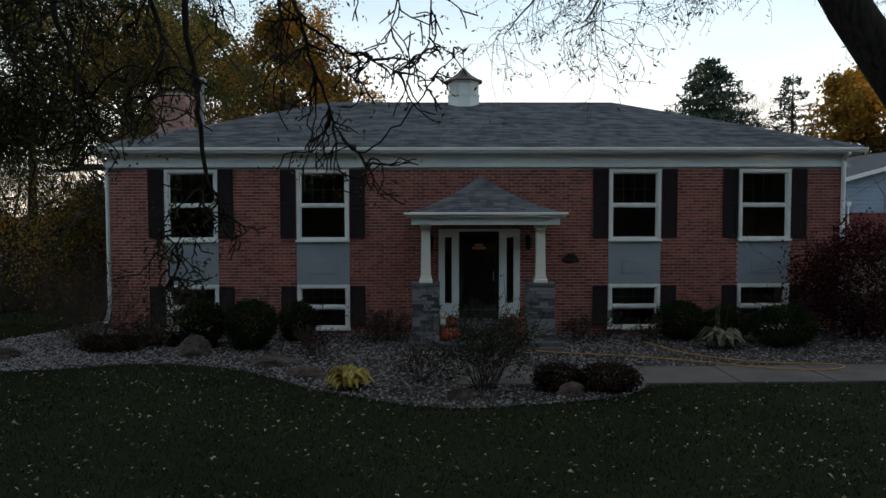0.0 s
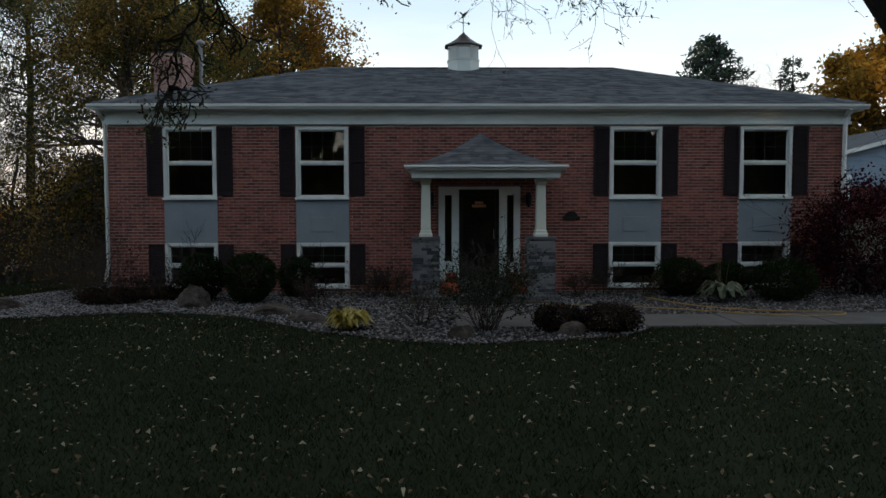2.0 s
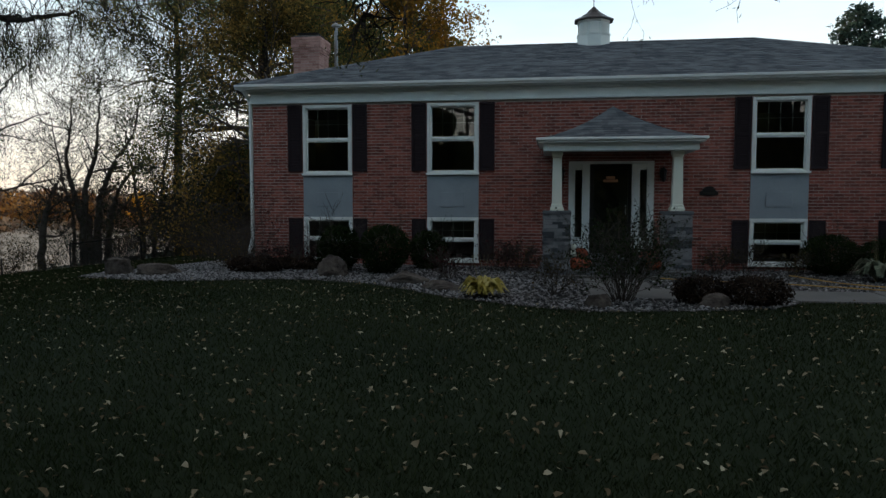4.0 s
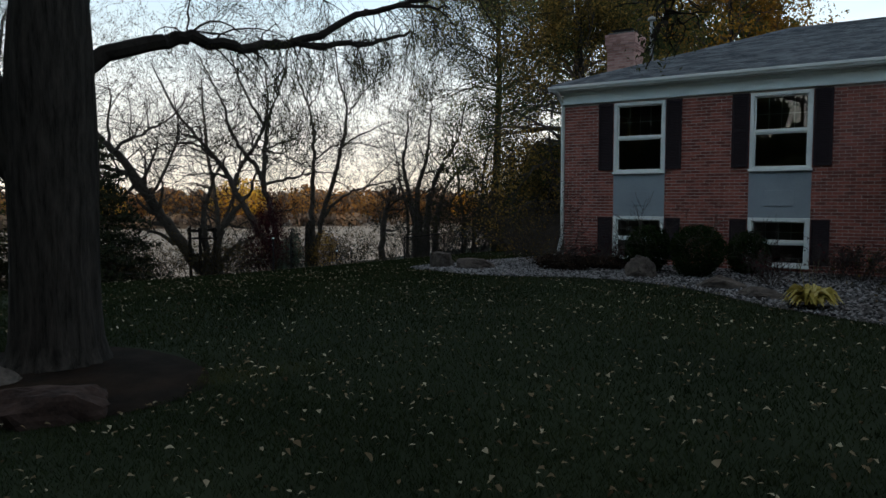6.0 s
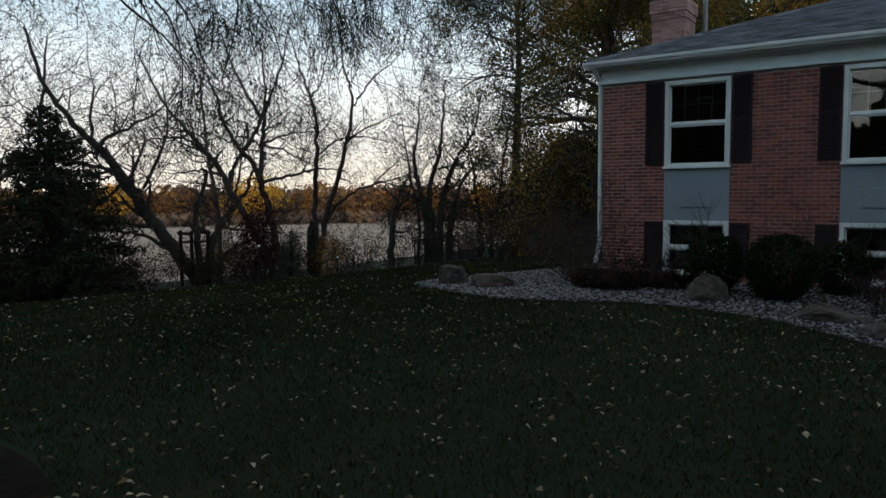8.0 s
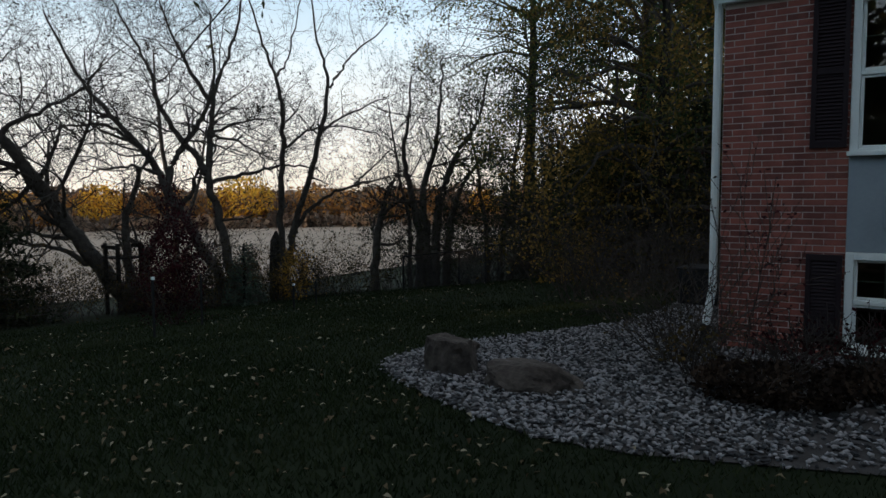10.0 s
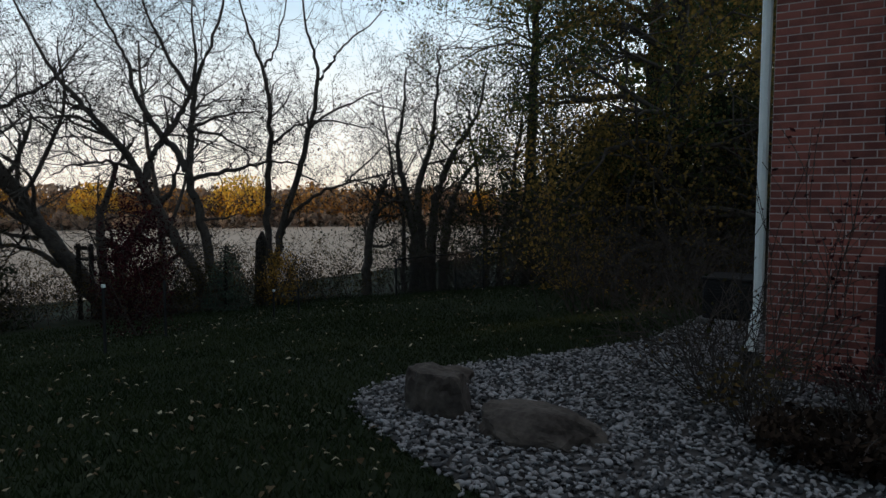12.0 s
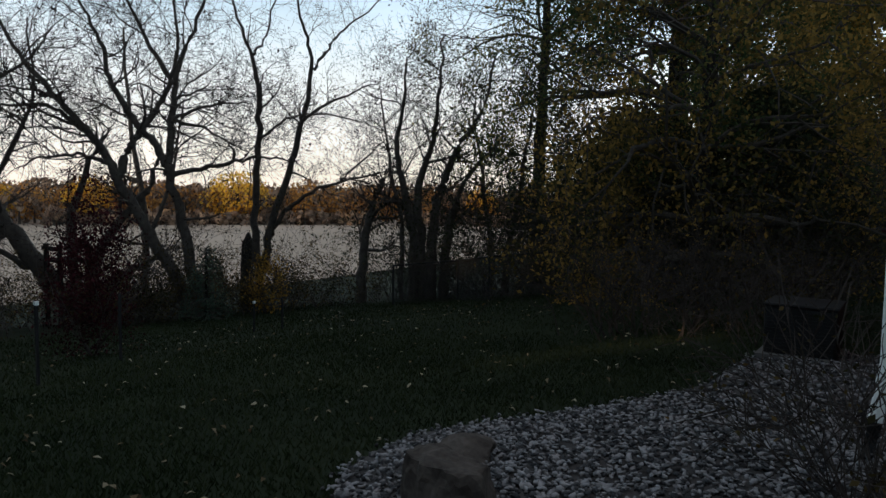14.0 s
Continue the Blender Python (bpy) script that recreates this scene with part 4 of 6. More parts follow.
figure.tri((CX + 0.02, CY, 7.48), (CX - 0.14, CY + 0.08, 7.6), (CX - 0.03, CY, 7.44))
figure.tri((CX + 0.03, CY, 7.49), (CX + 0.2, CY - 0.08, 7.64), (CX + 0.07, CY, 7.45))
part("vane_figure", figure, M_COPPER, cup, "plain winged shape on the vane")

# ---- rocks ----
def boulder(x, y, sx, sy, sz, seed, turn=0.0, label="weathered tan boulder resting on the river stones", flat=0.0, z=None, block=2.0, mat=None):
    bm = bmesh.new()
    bmesh.ops.create_icosphere(bm, subdivisions=4, radius=1.0)
    off = Vector((seed * 3.1, seed * 1.7, seed))
    r = random.Random(seed)
    cuts = [(Vector((r.uniform(-1, 1), r.uniform(-1, 1), r.uniform(-0.3, 0.8))).normalized(), r.uniform(0.6, 0.8) * (1 + 0.08 * (block - 2))) for _ in range(11)]
    for v in bm.verts:
        p = v.co.copy()
        p /= (abs(p.x) ** block + abs(p.y) ** block + abs(p.z) ** block) ** (1 / block)
        for n, d in cuts:
            over = p.dot(n) - d
            if over > 0:
                p -= n * over
        if flat and p.z > flat:
            p.z = flat + (p.z - flat) * 0.15
        p += p.normalized() * (0.1 * noise.noise(p * 1.6 + off) + 0.07 * noise.noise(p * 4 + off) + 0.04 * noise.noise(p * 9 + off) + 0.022 * noise.noise(p * 22 + off))
        v.co = (p.x * sx, p.y * sy, p.z * sz)
    me = bpy.data.meshes.new("boulder")
    bm.to_mesh(me)
    bm.free()
    ob = part("boulder", me, mat or M_ROCK)
    ob.matrix_world = pose(x, y, (g(x, y) if z is None else z) + sz * 0.35, 0, 0, turn)
    return tagged(ob, label, "boulder", "landscape boulders")


boulder(-9.26, 14.1, 0.29, 0.27, 0.33, 2, 20, "squat blocky brown boulder with a flat top on river stones", 0.7, block=4.2)
boulder(-8.2, 13.8, 0.47, 0.25, 0.21, 5, 6, "long low grey boulder among river stones", 0.7, block=4.2)
boulder(-4.62, 13.85, 0.36, 0.28, 0.3, 7, 5, "rounded tan boulder in front of the clipped shrubs")
boulder(-2.95, 13.05, 0.45, 0.3, 0.17, 9, 10, "low flat grey boulder in the stone bed")
boulder(-2.15, 12.2, 0.4, 0.25, 0.13, 10, -12, "low flat grey boulder beside the yellowed hosta")
boulder(0.31, 10.62, 0.2, 0.17, 0.17, 11, 0, "small mossy boulder at the front of the bed")
boulder(1.95, 10.88, 0.26, 0.2, 0.18, 12, 30, "small grey boulder beside the heather mounds")
boulder(-6.38, 3.46, 0.6, 0.3, 0.27, 14, 50, "long red-brown boulder at the foot of the big tree", 0.55, block=3.6, mat=M_REDROCK)
boulder(-7.75, 3.65, 0.35, 0.26, 0.16, 15, 40, "flat grey boulder at the foot of the big tree")
boulder(-9.75, 15.0, 0.3, 0.22, 0.13, 16, 10, "low grey boulder at the edge of the river stones")


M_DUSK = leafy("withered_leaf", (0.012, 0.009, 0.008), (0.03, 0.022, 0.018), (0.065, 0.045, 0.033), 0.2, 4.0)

# ---- clipped shrubs and small plants ----
def shrub(name, x, y, rx, ry, h, count, size, mat, seed, label, category, twig=True, group="", ragged=0.12, lift=0.0):
    rng = np.random.default_rng(seed)
    z0 = g(x, y)
    top = root(name, label, category, group, at=(x, y, z0))
    d = rng.normal(size=(count, 3))
    d /= np.linalg.norm(d, axis=1)[:, None]
    lump = np.array([noise.noise(Vector(p) * 2.2 + Vector((seed, 0, 0))) for p in d])
    r = (0.45 + 0.55 * rng.random(count) ** 0.35) * (1 + ragged * 1.6 * lump + ragged * rng.normal(size=count) * 0.5)
    c = d * r[:, None]
    c = np.stack([c[:, 0] * rx, c[:, 1] * ry, h * 0.5 + c[:, 2] * h * 0.5 + lift], 1)
    c = c[c[:, 2] > 0.01]
    part("foliage", leaf_mesh("foliage", rng, c, size, 0.55), mat, top)
    if twig:
        geo, tips = Geo(), []
        for _ in range(9):
            w = rng.uniform(0, 2 * math.pi)
            grow(geo, tips, rng, (0.04 * math.cos(w), 0.04 * math.sin(w), 0), (0.5 * math.cos(w), 0.5 * math.sin(w), 1), h * 0.8, 0.014, 1, 3, (3, 3), 0.7, 0.1)
        part("stem_tuft", geo, M_BUSHTWIG, top)
    return top


BOXW = "dark green clipped boxwood mound against the brick wall"
for bx, by, br, bh, bn, bseed in ((-4.72, 14.75, 0.46, 0.98, 10000, 21), (-3.68, 14.5, 0.52, 1.02, 11000, 22), (-2.95, 15.55, 0.42, 0.86, 8000, 23), (5.22, 15.6, 0.55, 0.84, 9000, 24), (6.1, 15.3, 0.48, 0.76, 7000, 25), (6.95, 14.6, 0.66, 0.86, 9000, 26)):
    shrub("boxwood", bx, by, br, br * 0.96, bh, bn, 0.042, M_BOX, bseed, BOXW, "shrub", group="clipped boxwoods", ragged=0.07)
shrub("burgundy_shrub", 9.25, 15.4, 1.55, 0.95, 2.45, 16000, 0.07, M_REDLEAF, 27, "large dark burgundy shrub at the house corner", "shrub", ragged=0.22)

# dried perennials, twiggy clumps
def clump(name, x, y, h, w, stems, seed, label, leaf=None, leaves=0, size=0.04, lean=0.5):
    rng = np.random.default_rng(seed)
    top = root(name, label, "plant", at=(x, y, g(x, y)))
    geo, tips = Geo(), []
    for _ in range(stems):
        a = rng.uniform(0, 2 * math.pi)
        b = rng.uniform(0, w * 0.35)
        grow(geo, tips, rng, (b * math.cos(a), b * math.sin(a), 0), (lean * math.cos(a), lean * math.sin(a), 1), h * rng.uniform(0.6, 1.0), 0.006, 1, 3, (3, 3), 0.55, 0.05, 0.12)
    part("stem_tuft", geo, M_BUSHTWIG, top)
    if leaves:
        c = tip_points(rng, tips, max(1, leaves // max(len(tips), 1)), 0.03)
        part("foliage", leaf_mesh("foliage", rng, c, size, 0.6, 0.3), leaf or M_BRUSHLEAF, top)
    return top


DRY = "dry dark stems of a spent perennial in the stone bed"
for i, (x, y, h, w, n) in enumerate(((-6.35, 15.3, 0.38, 0.6, 26), (-5.75, 15.5, 0.4, 0.6, 26), (-7.05, 14.8, 0.35, 0.5, 22), (-2.26, 13.8, 0.42, 0.5, 26), (-1.35, 15.3, 0.5, 0.6, 30), (-0.95, 15.5, 0.45, 0.5, 24), (-0.25, 11.75, 0.5, 0.3, 20), (3.05, 15.6, 0.4, 0.4, 18), (4.4, 15.2, 0.35, 0.3, 14), (3.6, 15.8, 0.45, 0.4, 16))):
    clump("dry_perennial", x, y, h, w, n, 40 + i, DRY, M_REDLEAF if i in (0, 1, 3, 4) else M_BRUSHLEAF, 260, 0.05)
clump("bare_shrub", -7.42, 15.35, 0.85, 0.4, 34, 60, "leafless twiggy shrub beside the house corner", M_BRUSHLEAF, 120, 0.035, 0.75)
clump("entry_shrub", 0.72, 11.22, 0.85, 0.45, 60, 61, "dark twiggy shrub in front of the entry", M_BOX, 3600, 0.04, 0.5)
clump("wall_shrub", -6.9, 15.85, 1.3, 0.5, 5, 66, "thin shrub with a few dark red leaves against the brick corner", M_REDLEAF, 150, 0.045, 0.35)
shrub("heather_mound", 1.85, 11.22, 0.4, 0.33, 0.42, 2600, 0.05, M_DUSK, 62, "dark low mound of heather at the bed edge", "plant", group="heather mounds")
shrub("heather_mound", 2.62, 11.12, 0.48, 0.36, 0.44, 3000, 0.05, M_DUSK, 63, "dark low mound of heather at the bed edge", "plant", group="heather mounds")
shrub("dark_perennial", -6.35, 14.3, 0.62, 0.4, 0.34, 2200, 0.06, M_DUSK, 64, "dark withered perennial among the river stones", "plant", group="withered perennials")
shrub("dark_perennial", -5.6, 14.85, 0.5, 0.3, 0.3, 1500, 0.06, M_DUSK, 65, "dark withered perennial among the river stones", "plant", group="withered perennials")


def hosta(x, y, r, h, count, mat, seed, label):
    rng = np.random.default_rng(seed)
    top = root("hosta", label, "plant", at=(x, y, g(x, y)))
    geo = Geo()
    for i in range(count):
        a = rng.uniform(0, 2 * math.pi)
        L, up, w = r * rng.uniform(0.6, 1.1), h * rng.uniform(0.6, 1.2), 0.035 * rng.uniform(0.8, 1.6) * (r / 0.3)
        ca, sa = math.cos(a), math.sin(a)
        prev = None
        for k in range(6):
            f = k / 5
            rr, zz = L * f, up * math.sin(math.pi * min(f * 0.85 + 0.02, 1)) + 0.02
            ww = w * math.sin(math.pi * (0.12 + 0.88 * f)) + 0.004
            c = np.array((rr * ca, rr * sa, zz))
            s = np.array((-sa * ww, ca * ww, 0.35 * ww))
            row = (c - s, c + np.array((0, 0, -0.3 * ww)), c + s * np.array((1, 1, -1)) + np.array((0, 0, 0.7 * ww)))
            if prev:
                geo.quad(prev[0], prev[1], row[1], row[0])
                geo.quad(prev[1], prev[2], row[2], row[1])
            prev = row
    part("foliage", geo, mat, top, smooth=True)
    st = Geo()
    for _ in range(5):
        a, b = rng.uniform(-0.2, 0.2, 2)
        st.tube([(a * 0.3, b * 0.3, 0), (a * 0.6, b * 0.6, h * 1.5), (a, b, h * 2.6)], [0.004, 0.003, 0.002], 4)
    part("seed_head", st, M_STEM, top)


hosta(-1.38, 11.4, 0.4, 0.26, 70, M_HOSTA, 70, "yellowed hosta with arching leaves at the bed edge")
hosta(5.65, 14.45, 0.5, 0.34, 60, M_HOSTAGREEN, 71, "pale withered green hosta beside the clipped shrubs")

# ---- porch things ----
def pumpkin(x, y, z, r, label):
    prof = [(0.25 * r, z), (0.75 * r, z + 0.08 * r), (r, z + 0.5 * r), (0.98 * r, z + 0.9 * r), (0.7 * r, z + 1.3 * r), (0.25 * r, z + 1.42 * r), (0.12 * r, z + 1.36 * r)]
    ob = part("pumpkin", Geo().lathe(x, y, prof, 40, 10, 0.14), M_PUMPKIN, smooth=True)
    tagged(ob, label, "pumpkin", "pumpkins on the porch")
    part("stem", Geo().tube([(x, y, z + 1.34 * r), (x + 0.1 * r, y, z + 1.6 * r), (x + 0.3 * r, y, z + 1.75 * r)], [0.11 * r, 0.09 * r, 0.1 * r], 6), M_STEM, ob, "dry stem")


pumpkin(0.2, 14.85, 0.432, 0.17, "round orange pumpkin beside the stone pier")
pumpkin(0.36, 15.15, 0.432, 0.14, "small orange pumpkin beside the stone pier")
pumpkin(1.68, 14.9, 0.432, 0.17, "round orange pumpkin beside the stone pier")
pumpkin(1.62, 15.55, 0.6, 0.15, "orange pumpkin on the slate step")
pumpkin(0.3, 15.55, 0.6, 0.15, "orange pumpkin on the slate step")
white = part("white_gourd", Geo().lathe(0.14, 15.5, [(0.03, 0.6), (0.075, 0.64), (0.085, 0.7), (0.05, 0.76), (0.045, 0.8), (0.06, 0.84), (0.045, 0.89), (0.012, 0.91)], 20, 8, 0.05), M_CREAM, smooth=True)
tagged(white, "small pale gourd standing by the pumpkins", "gourd")

# hose
hose = Geo()
hp = [(1.75, 14.35), (2.4, 14.0), (3.0, 13.85), (3.8, 13.6), (4.5, 13.2), (5.2, 12.75), (5.8, 12.4), (6.4, 12.25), (6.9, 12.35), (7.1, 12.6), (6.9, 12.75), (6.3, 12.8), (5.7, 13.0), (5.1, 13.4), (4.7, 13.9), (4.5, 14.5), (4.3, 15.1)]
P = [np.array((x, y, 0.0)) for x, y in hp]
for _ in range(3):
    Q = [P[0]]
    for a, b in zip(P[:-1], P[1:]):
        Q += [0.75 * a + 0.25 * b, 0.25 * a + 0.75 * b]
    P = Q + [P[-1]]
P = [(p[0], p[1], g(p[0], p[1]) + 0.055) for p in P]
hose.tube(P, [0.011] * len(P), 6)
tagged(part("garden_hose", hose, M_HOSE, smooth=True), "yellow garden hose looped over the walk", "hose")

# air conditioner beside the house
ac = root("air_conditioner", "dark outdoor air conditioner unit by the side wall", "air conditioner")
zz = g(-8.3, 20.2)
part("base", Geo().box(-8.75, 19.75, zz - 0.03, -7.85, 20.65, zz + 0.05), M_CONC, ac)
part("cabinet", Geo().box(-8.68, 19.82, zz + 0.052, -7.92, 20.58, zz + 0.6), M_BLACK, ac, bevel=0.03)
part("top", Geo().box(-8.7, 19.8, zz + 0.602, -7.9, 20.6, zz + 0.64), M_BLACK, ac, "dark metal lid", bevel=0.015)
gr = Geo()
for k in range(12):
    gr.box(-8.66, 19.812, zz + 0.1 + k * 0.04, -7.94, 19.819, zz + 0.115 + k * 0.04)
part("grille", gr, M_BLACK, ac)

# fence posts
def stake(x, y, h, white_tip=True):
    z = g(x, y)
    ob = part("metal_stake", Geo().box(x - 0.02, y - 0.006, z - 0.1, x + 0.02, y + 0.006, z + h).box(x - 0.006, y + 0.007, z - 0.1, x + 0.006, y + 0.03, z + h), M_BLACK)
    tagged(ob, "dark metal stake standing in the lawn", "stake", "lawn stakes")
    if white_tip:
        part("tip", Geo().box(x - 0.022, y - 0.009, z + h - 0.04, x + 0.022, y + 0.033, z + h + 0.004), M_TRIM, ob, "white tip")


stake(-16.69, 16.74, 0.98, False)
stake(-15.8, 15.13, 1.0)
stake(-17.83, 20.22, 0.6)
stake(-17.49, 20.63, 0.6, False)


def net(a, b, top, gap=0.13):
    """Diagonal wires between two posts."""
    geo, L = Geo(), math.dist(a, b)
    za, zb = g(*a), g(*b)
    for s in (1, -1):
        u = -top
        while u < L + top:
            lo, hi = max(0.0, u), min(L, u + top)
            if hi - lo > 0.05:
                h0, h1 = (lo - u, hi - u) if s > 0 else (top - (lo - u), top - (hi - u))
                p = [a[0] + (b[0] - a[0]) * lo / L, a[1] + (b[1] - a[1]) * lo / L, za + (zb - za) * lo / L + h0]
                q = [a[0] + (b[0] - a[0]) * hi / L, a[1] + (b[1] - a[1]) * hi / L, za + (zb - za) * hi / L + h1]
                geo.tube([p, q], [0.006, 0.006], 3, caps=False)
            u += gap
    return geo


fence = root("chain_link_fence", "black chain-link pen with a top rail at the lawn edge", "fence")
PEN = [(-19.4, 26.6), (-17.9, 27.6), (-16.2, 26.4), (-14.6, 27.4), (-13.0, 28.3)]
for x, y in PEN:
    part("post", Geo().tube([(x, y, g(x, y) - 0.2), (x, y, g(x, y) + 1.14)], [0.032, 0.032], 8), M_BLACK, fence)
for a, b in zip(PEN[:-1], PEN[1:]):
    part("rail", Geo().tube([(*a, g(*a) + 1.12), (*b, g(*b) + 1.12)], [0.025, 0.025], 6), M_BLACK, fence)
    part("mesh", net(a, b, 1.1, 0.09), M_BLACK, fence)

# wooden stand among the trees
stand = root("wooden_stand", "dark weathered wooden stand with rails among the trees", "stand")
SX, SY = -27.0, 21.6
sz0 = g(SX, SY)
for dx in (-0.35, 0.35):
    for dy in (-0.4, 0.4):
        part("post", Geo().box(SX + dx - 0.05, SY + dy - 0.05, sz0 - 0.2, SX + dx + 0.05, SY + dy + 0.05, 0.5), M_DARKTWIG, stand)
for z in (-0.7, 0.38):
    for dy in (-0.46, 0.46):
        part("rail", Geo().box(SX - 0.45, SY + dy - 0.02, z - 0.06, SX + 0.45, SY + dy + 0.02, z + 0.06), M_DARKTWIG, stand)
part("platform", Geo().box(SX - 0.5, SY - 0.43, 0.0, SX + 0.5, SY + 0.43, 0.06), M_DARKTWIG, stand)

# ---- the big near tree ----
rng = np.random.default_rng(101)
near = root("locust_tree", "large old tree with furrowed bark and drooping leafy branches", "tree")
tz = g(-8.0, 4.45)
trunk = Geo()


def barked(geo, pts, radii, sides=26, seed=0.0, depth=0.06):
    """A trunk with long furrows."""
    n0 = len(geo.v)
    geo.tube(pts, radii, sides)
    for i in range(n0, len(geo.v)):
        k, lev = (i - n0) % sides, (i - n0) // sides
        c = np.asarray(pts[min(lev, len(pts) - 1)], float)
        p = np.array(geo.v[i])
        f = 1 + depth * noise.noise(Vector((k * 0.9, p[2] * 0.7, seed))) + depth * 0.5 * (k % 2) - depth * 0.25
        geo.v[i] = tuple(c + (p - c) * f)


zs = [-0.3, 0.0, 0.12, 0.3, 0.6, 1.1, 1.6, 2.2, 2.8, 3.3, 3.9, 4.8, 6.3, 8.5]
rr = [0.68, 0.58, 0.51, 0.465, 0.445, 0.43, 0.42, 0.42, 0.43, 0.41, 0.36, 0.3, 0.22, 0.1]
barked(trunk, [(-8.0 + (0.02 * z if z < 3 else 0.06 + 0.1 * (z - 3)), 4.45 + (0 if z < 4 else 0.2 * (z - 4)), tz + z) for z in zs], rr, 44, depth=0.09)
barked(trunk, [(-8.0, 4.42, tz + 1.7), (-8.25, 4.25, tz + 2.3), (-8.7, 4.0, tz + 3.1), (-9.2, 3.8, tz + 4.4), (-9.8, 3.4, tz + 6.5), (-10.5, 3.0, tz + 8.5)], [0.2, 0.28, 0.29, 0.26, 0.2, 0.1], 18, 5)
part("trunk", trunk, M_BARK, near, smooth=True)
twigs, tips = Geo(), []
for pts, r0, r1, cnt in (
    ([(-7.95, 4.6, 3.1), (-7.75, 5.05, 3.5), (-7.5, 5.6, 3.68), (-7.42, 5.9, 3.74), (-7.15, 6.3, 3.66), (-7.2, 7.0, 3.85), (-7.35, 8.2, 4.05), (-7.3, 9.2, 4.25), (-7.1, 9.9, 4.5)], 0.11, 0.018, 36),
    ([(-7.25, 7.3, 3.9), (-6.7, 8.2, 4.45), (-6.2, 9.2, 4.8), (-5.9, 9.9, 4.9)], 0.06, 0.012, 24),
    ([(-8.0, 4.7, tz + 5.4), (-8.4, 6.4, tz + 6.0), (-8.8, 8.2, tz + 6.0), (-9.0, 10.0, tz + 5.2)], 0.12, 0.012, 30),
    ([(-8.3, 4.3, tz + 4.2), (-8.0, 3.0, tz + 5.6), (-7.0, 1.6, tz + 6.8), (-6.0, 0.4, tz + 7.2)], 0.16, 0.015, 10),
    # high crown limbs out of view, added to shade the wall's left corner
    ([(-7.6, 5.2, tz + 6.3), (-6.8, 6.6, tz + 7.6), (-5.8, 8.2, tz + 8.2), (-4.8, 9.8, tz + 8.0)], 0.12, 0.015, 34),
    ([(-7.4, 5.4, tz + 7.0), (-7.8, 7.4, tz + 8.6), (-8.6, 9.6, tz + 9.0), (-9.2, 11.6, tz + 8.4)], 0.12, 0.015, 34),
    ([(-7.6, 5.3, tz + 7.6), (-9.4, 6.4, tz + 8.8), (-11.2, 7.8, tz + 9.0), (-12.8, 9.4, tz + 8.2)], 0.12, 0.015, 34),
    ([(-7.4, 5.4, tz + 8.2), (-6.2, 6.2, tz + 9.6), (-4.6, 6.6, tz + 10.2), (-2.8, 6.8, tz + 9.8)], 0.11, 0.015, 30),
    ([(-7.4, 5.4, tz + 8.4), (-8.0, 7.0, tz + 10.2), (-7.6, 9.0, tz + 10.8), (-6.6, 10.8, tz + 10.4)], 0.11, 0.015, 30),
    ([(-9.6, 3.5, tz + 6.2), (-11.2, 4.4, tz + 7.6), (-13.0, 5.4, tz + 8.0), (-14.6, 6.6, tz + 7.4)], 0.11, 0.015, 30),
):
    P, rad = limb(twigs, rng, pts, r0, r1, 8, 0.02)
    sprout(twigs, tips, rng, P, rad * 0.45, cnt, 0.95, 3, (3, 3, 3), 0.85, -0.42, 0.3, 0.18)
for pts in (((-7.15, 6.8, 3.8), (-7.2, 7.2, 3.9), (-7.35, 8.2, 4.05), (-7.3, 9.0, 4.25)), ((-6.7, 8.2, 4.45), (-6.3, 8.8, 4.6), (-6.0, 9.3, 4.6))):
    P, rad = limb(twigs, rng, pts, 0.04, 0.012, 6, 0.02)
    sprout(twigs, tips, rng, P, rad * 0.35, 18, 0.62, 3, (3, 3, 2), 0.8, -0.9, 0.1, 0.2)
part("crown", twigs, M_DARKTWIG, near)
part("foliage", leaf_mesh("foliage", rng, tip_points(rng, tips, 26, 0.05), 0.034, 0.28, 1.2), M_LOCUST, near)
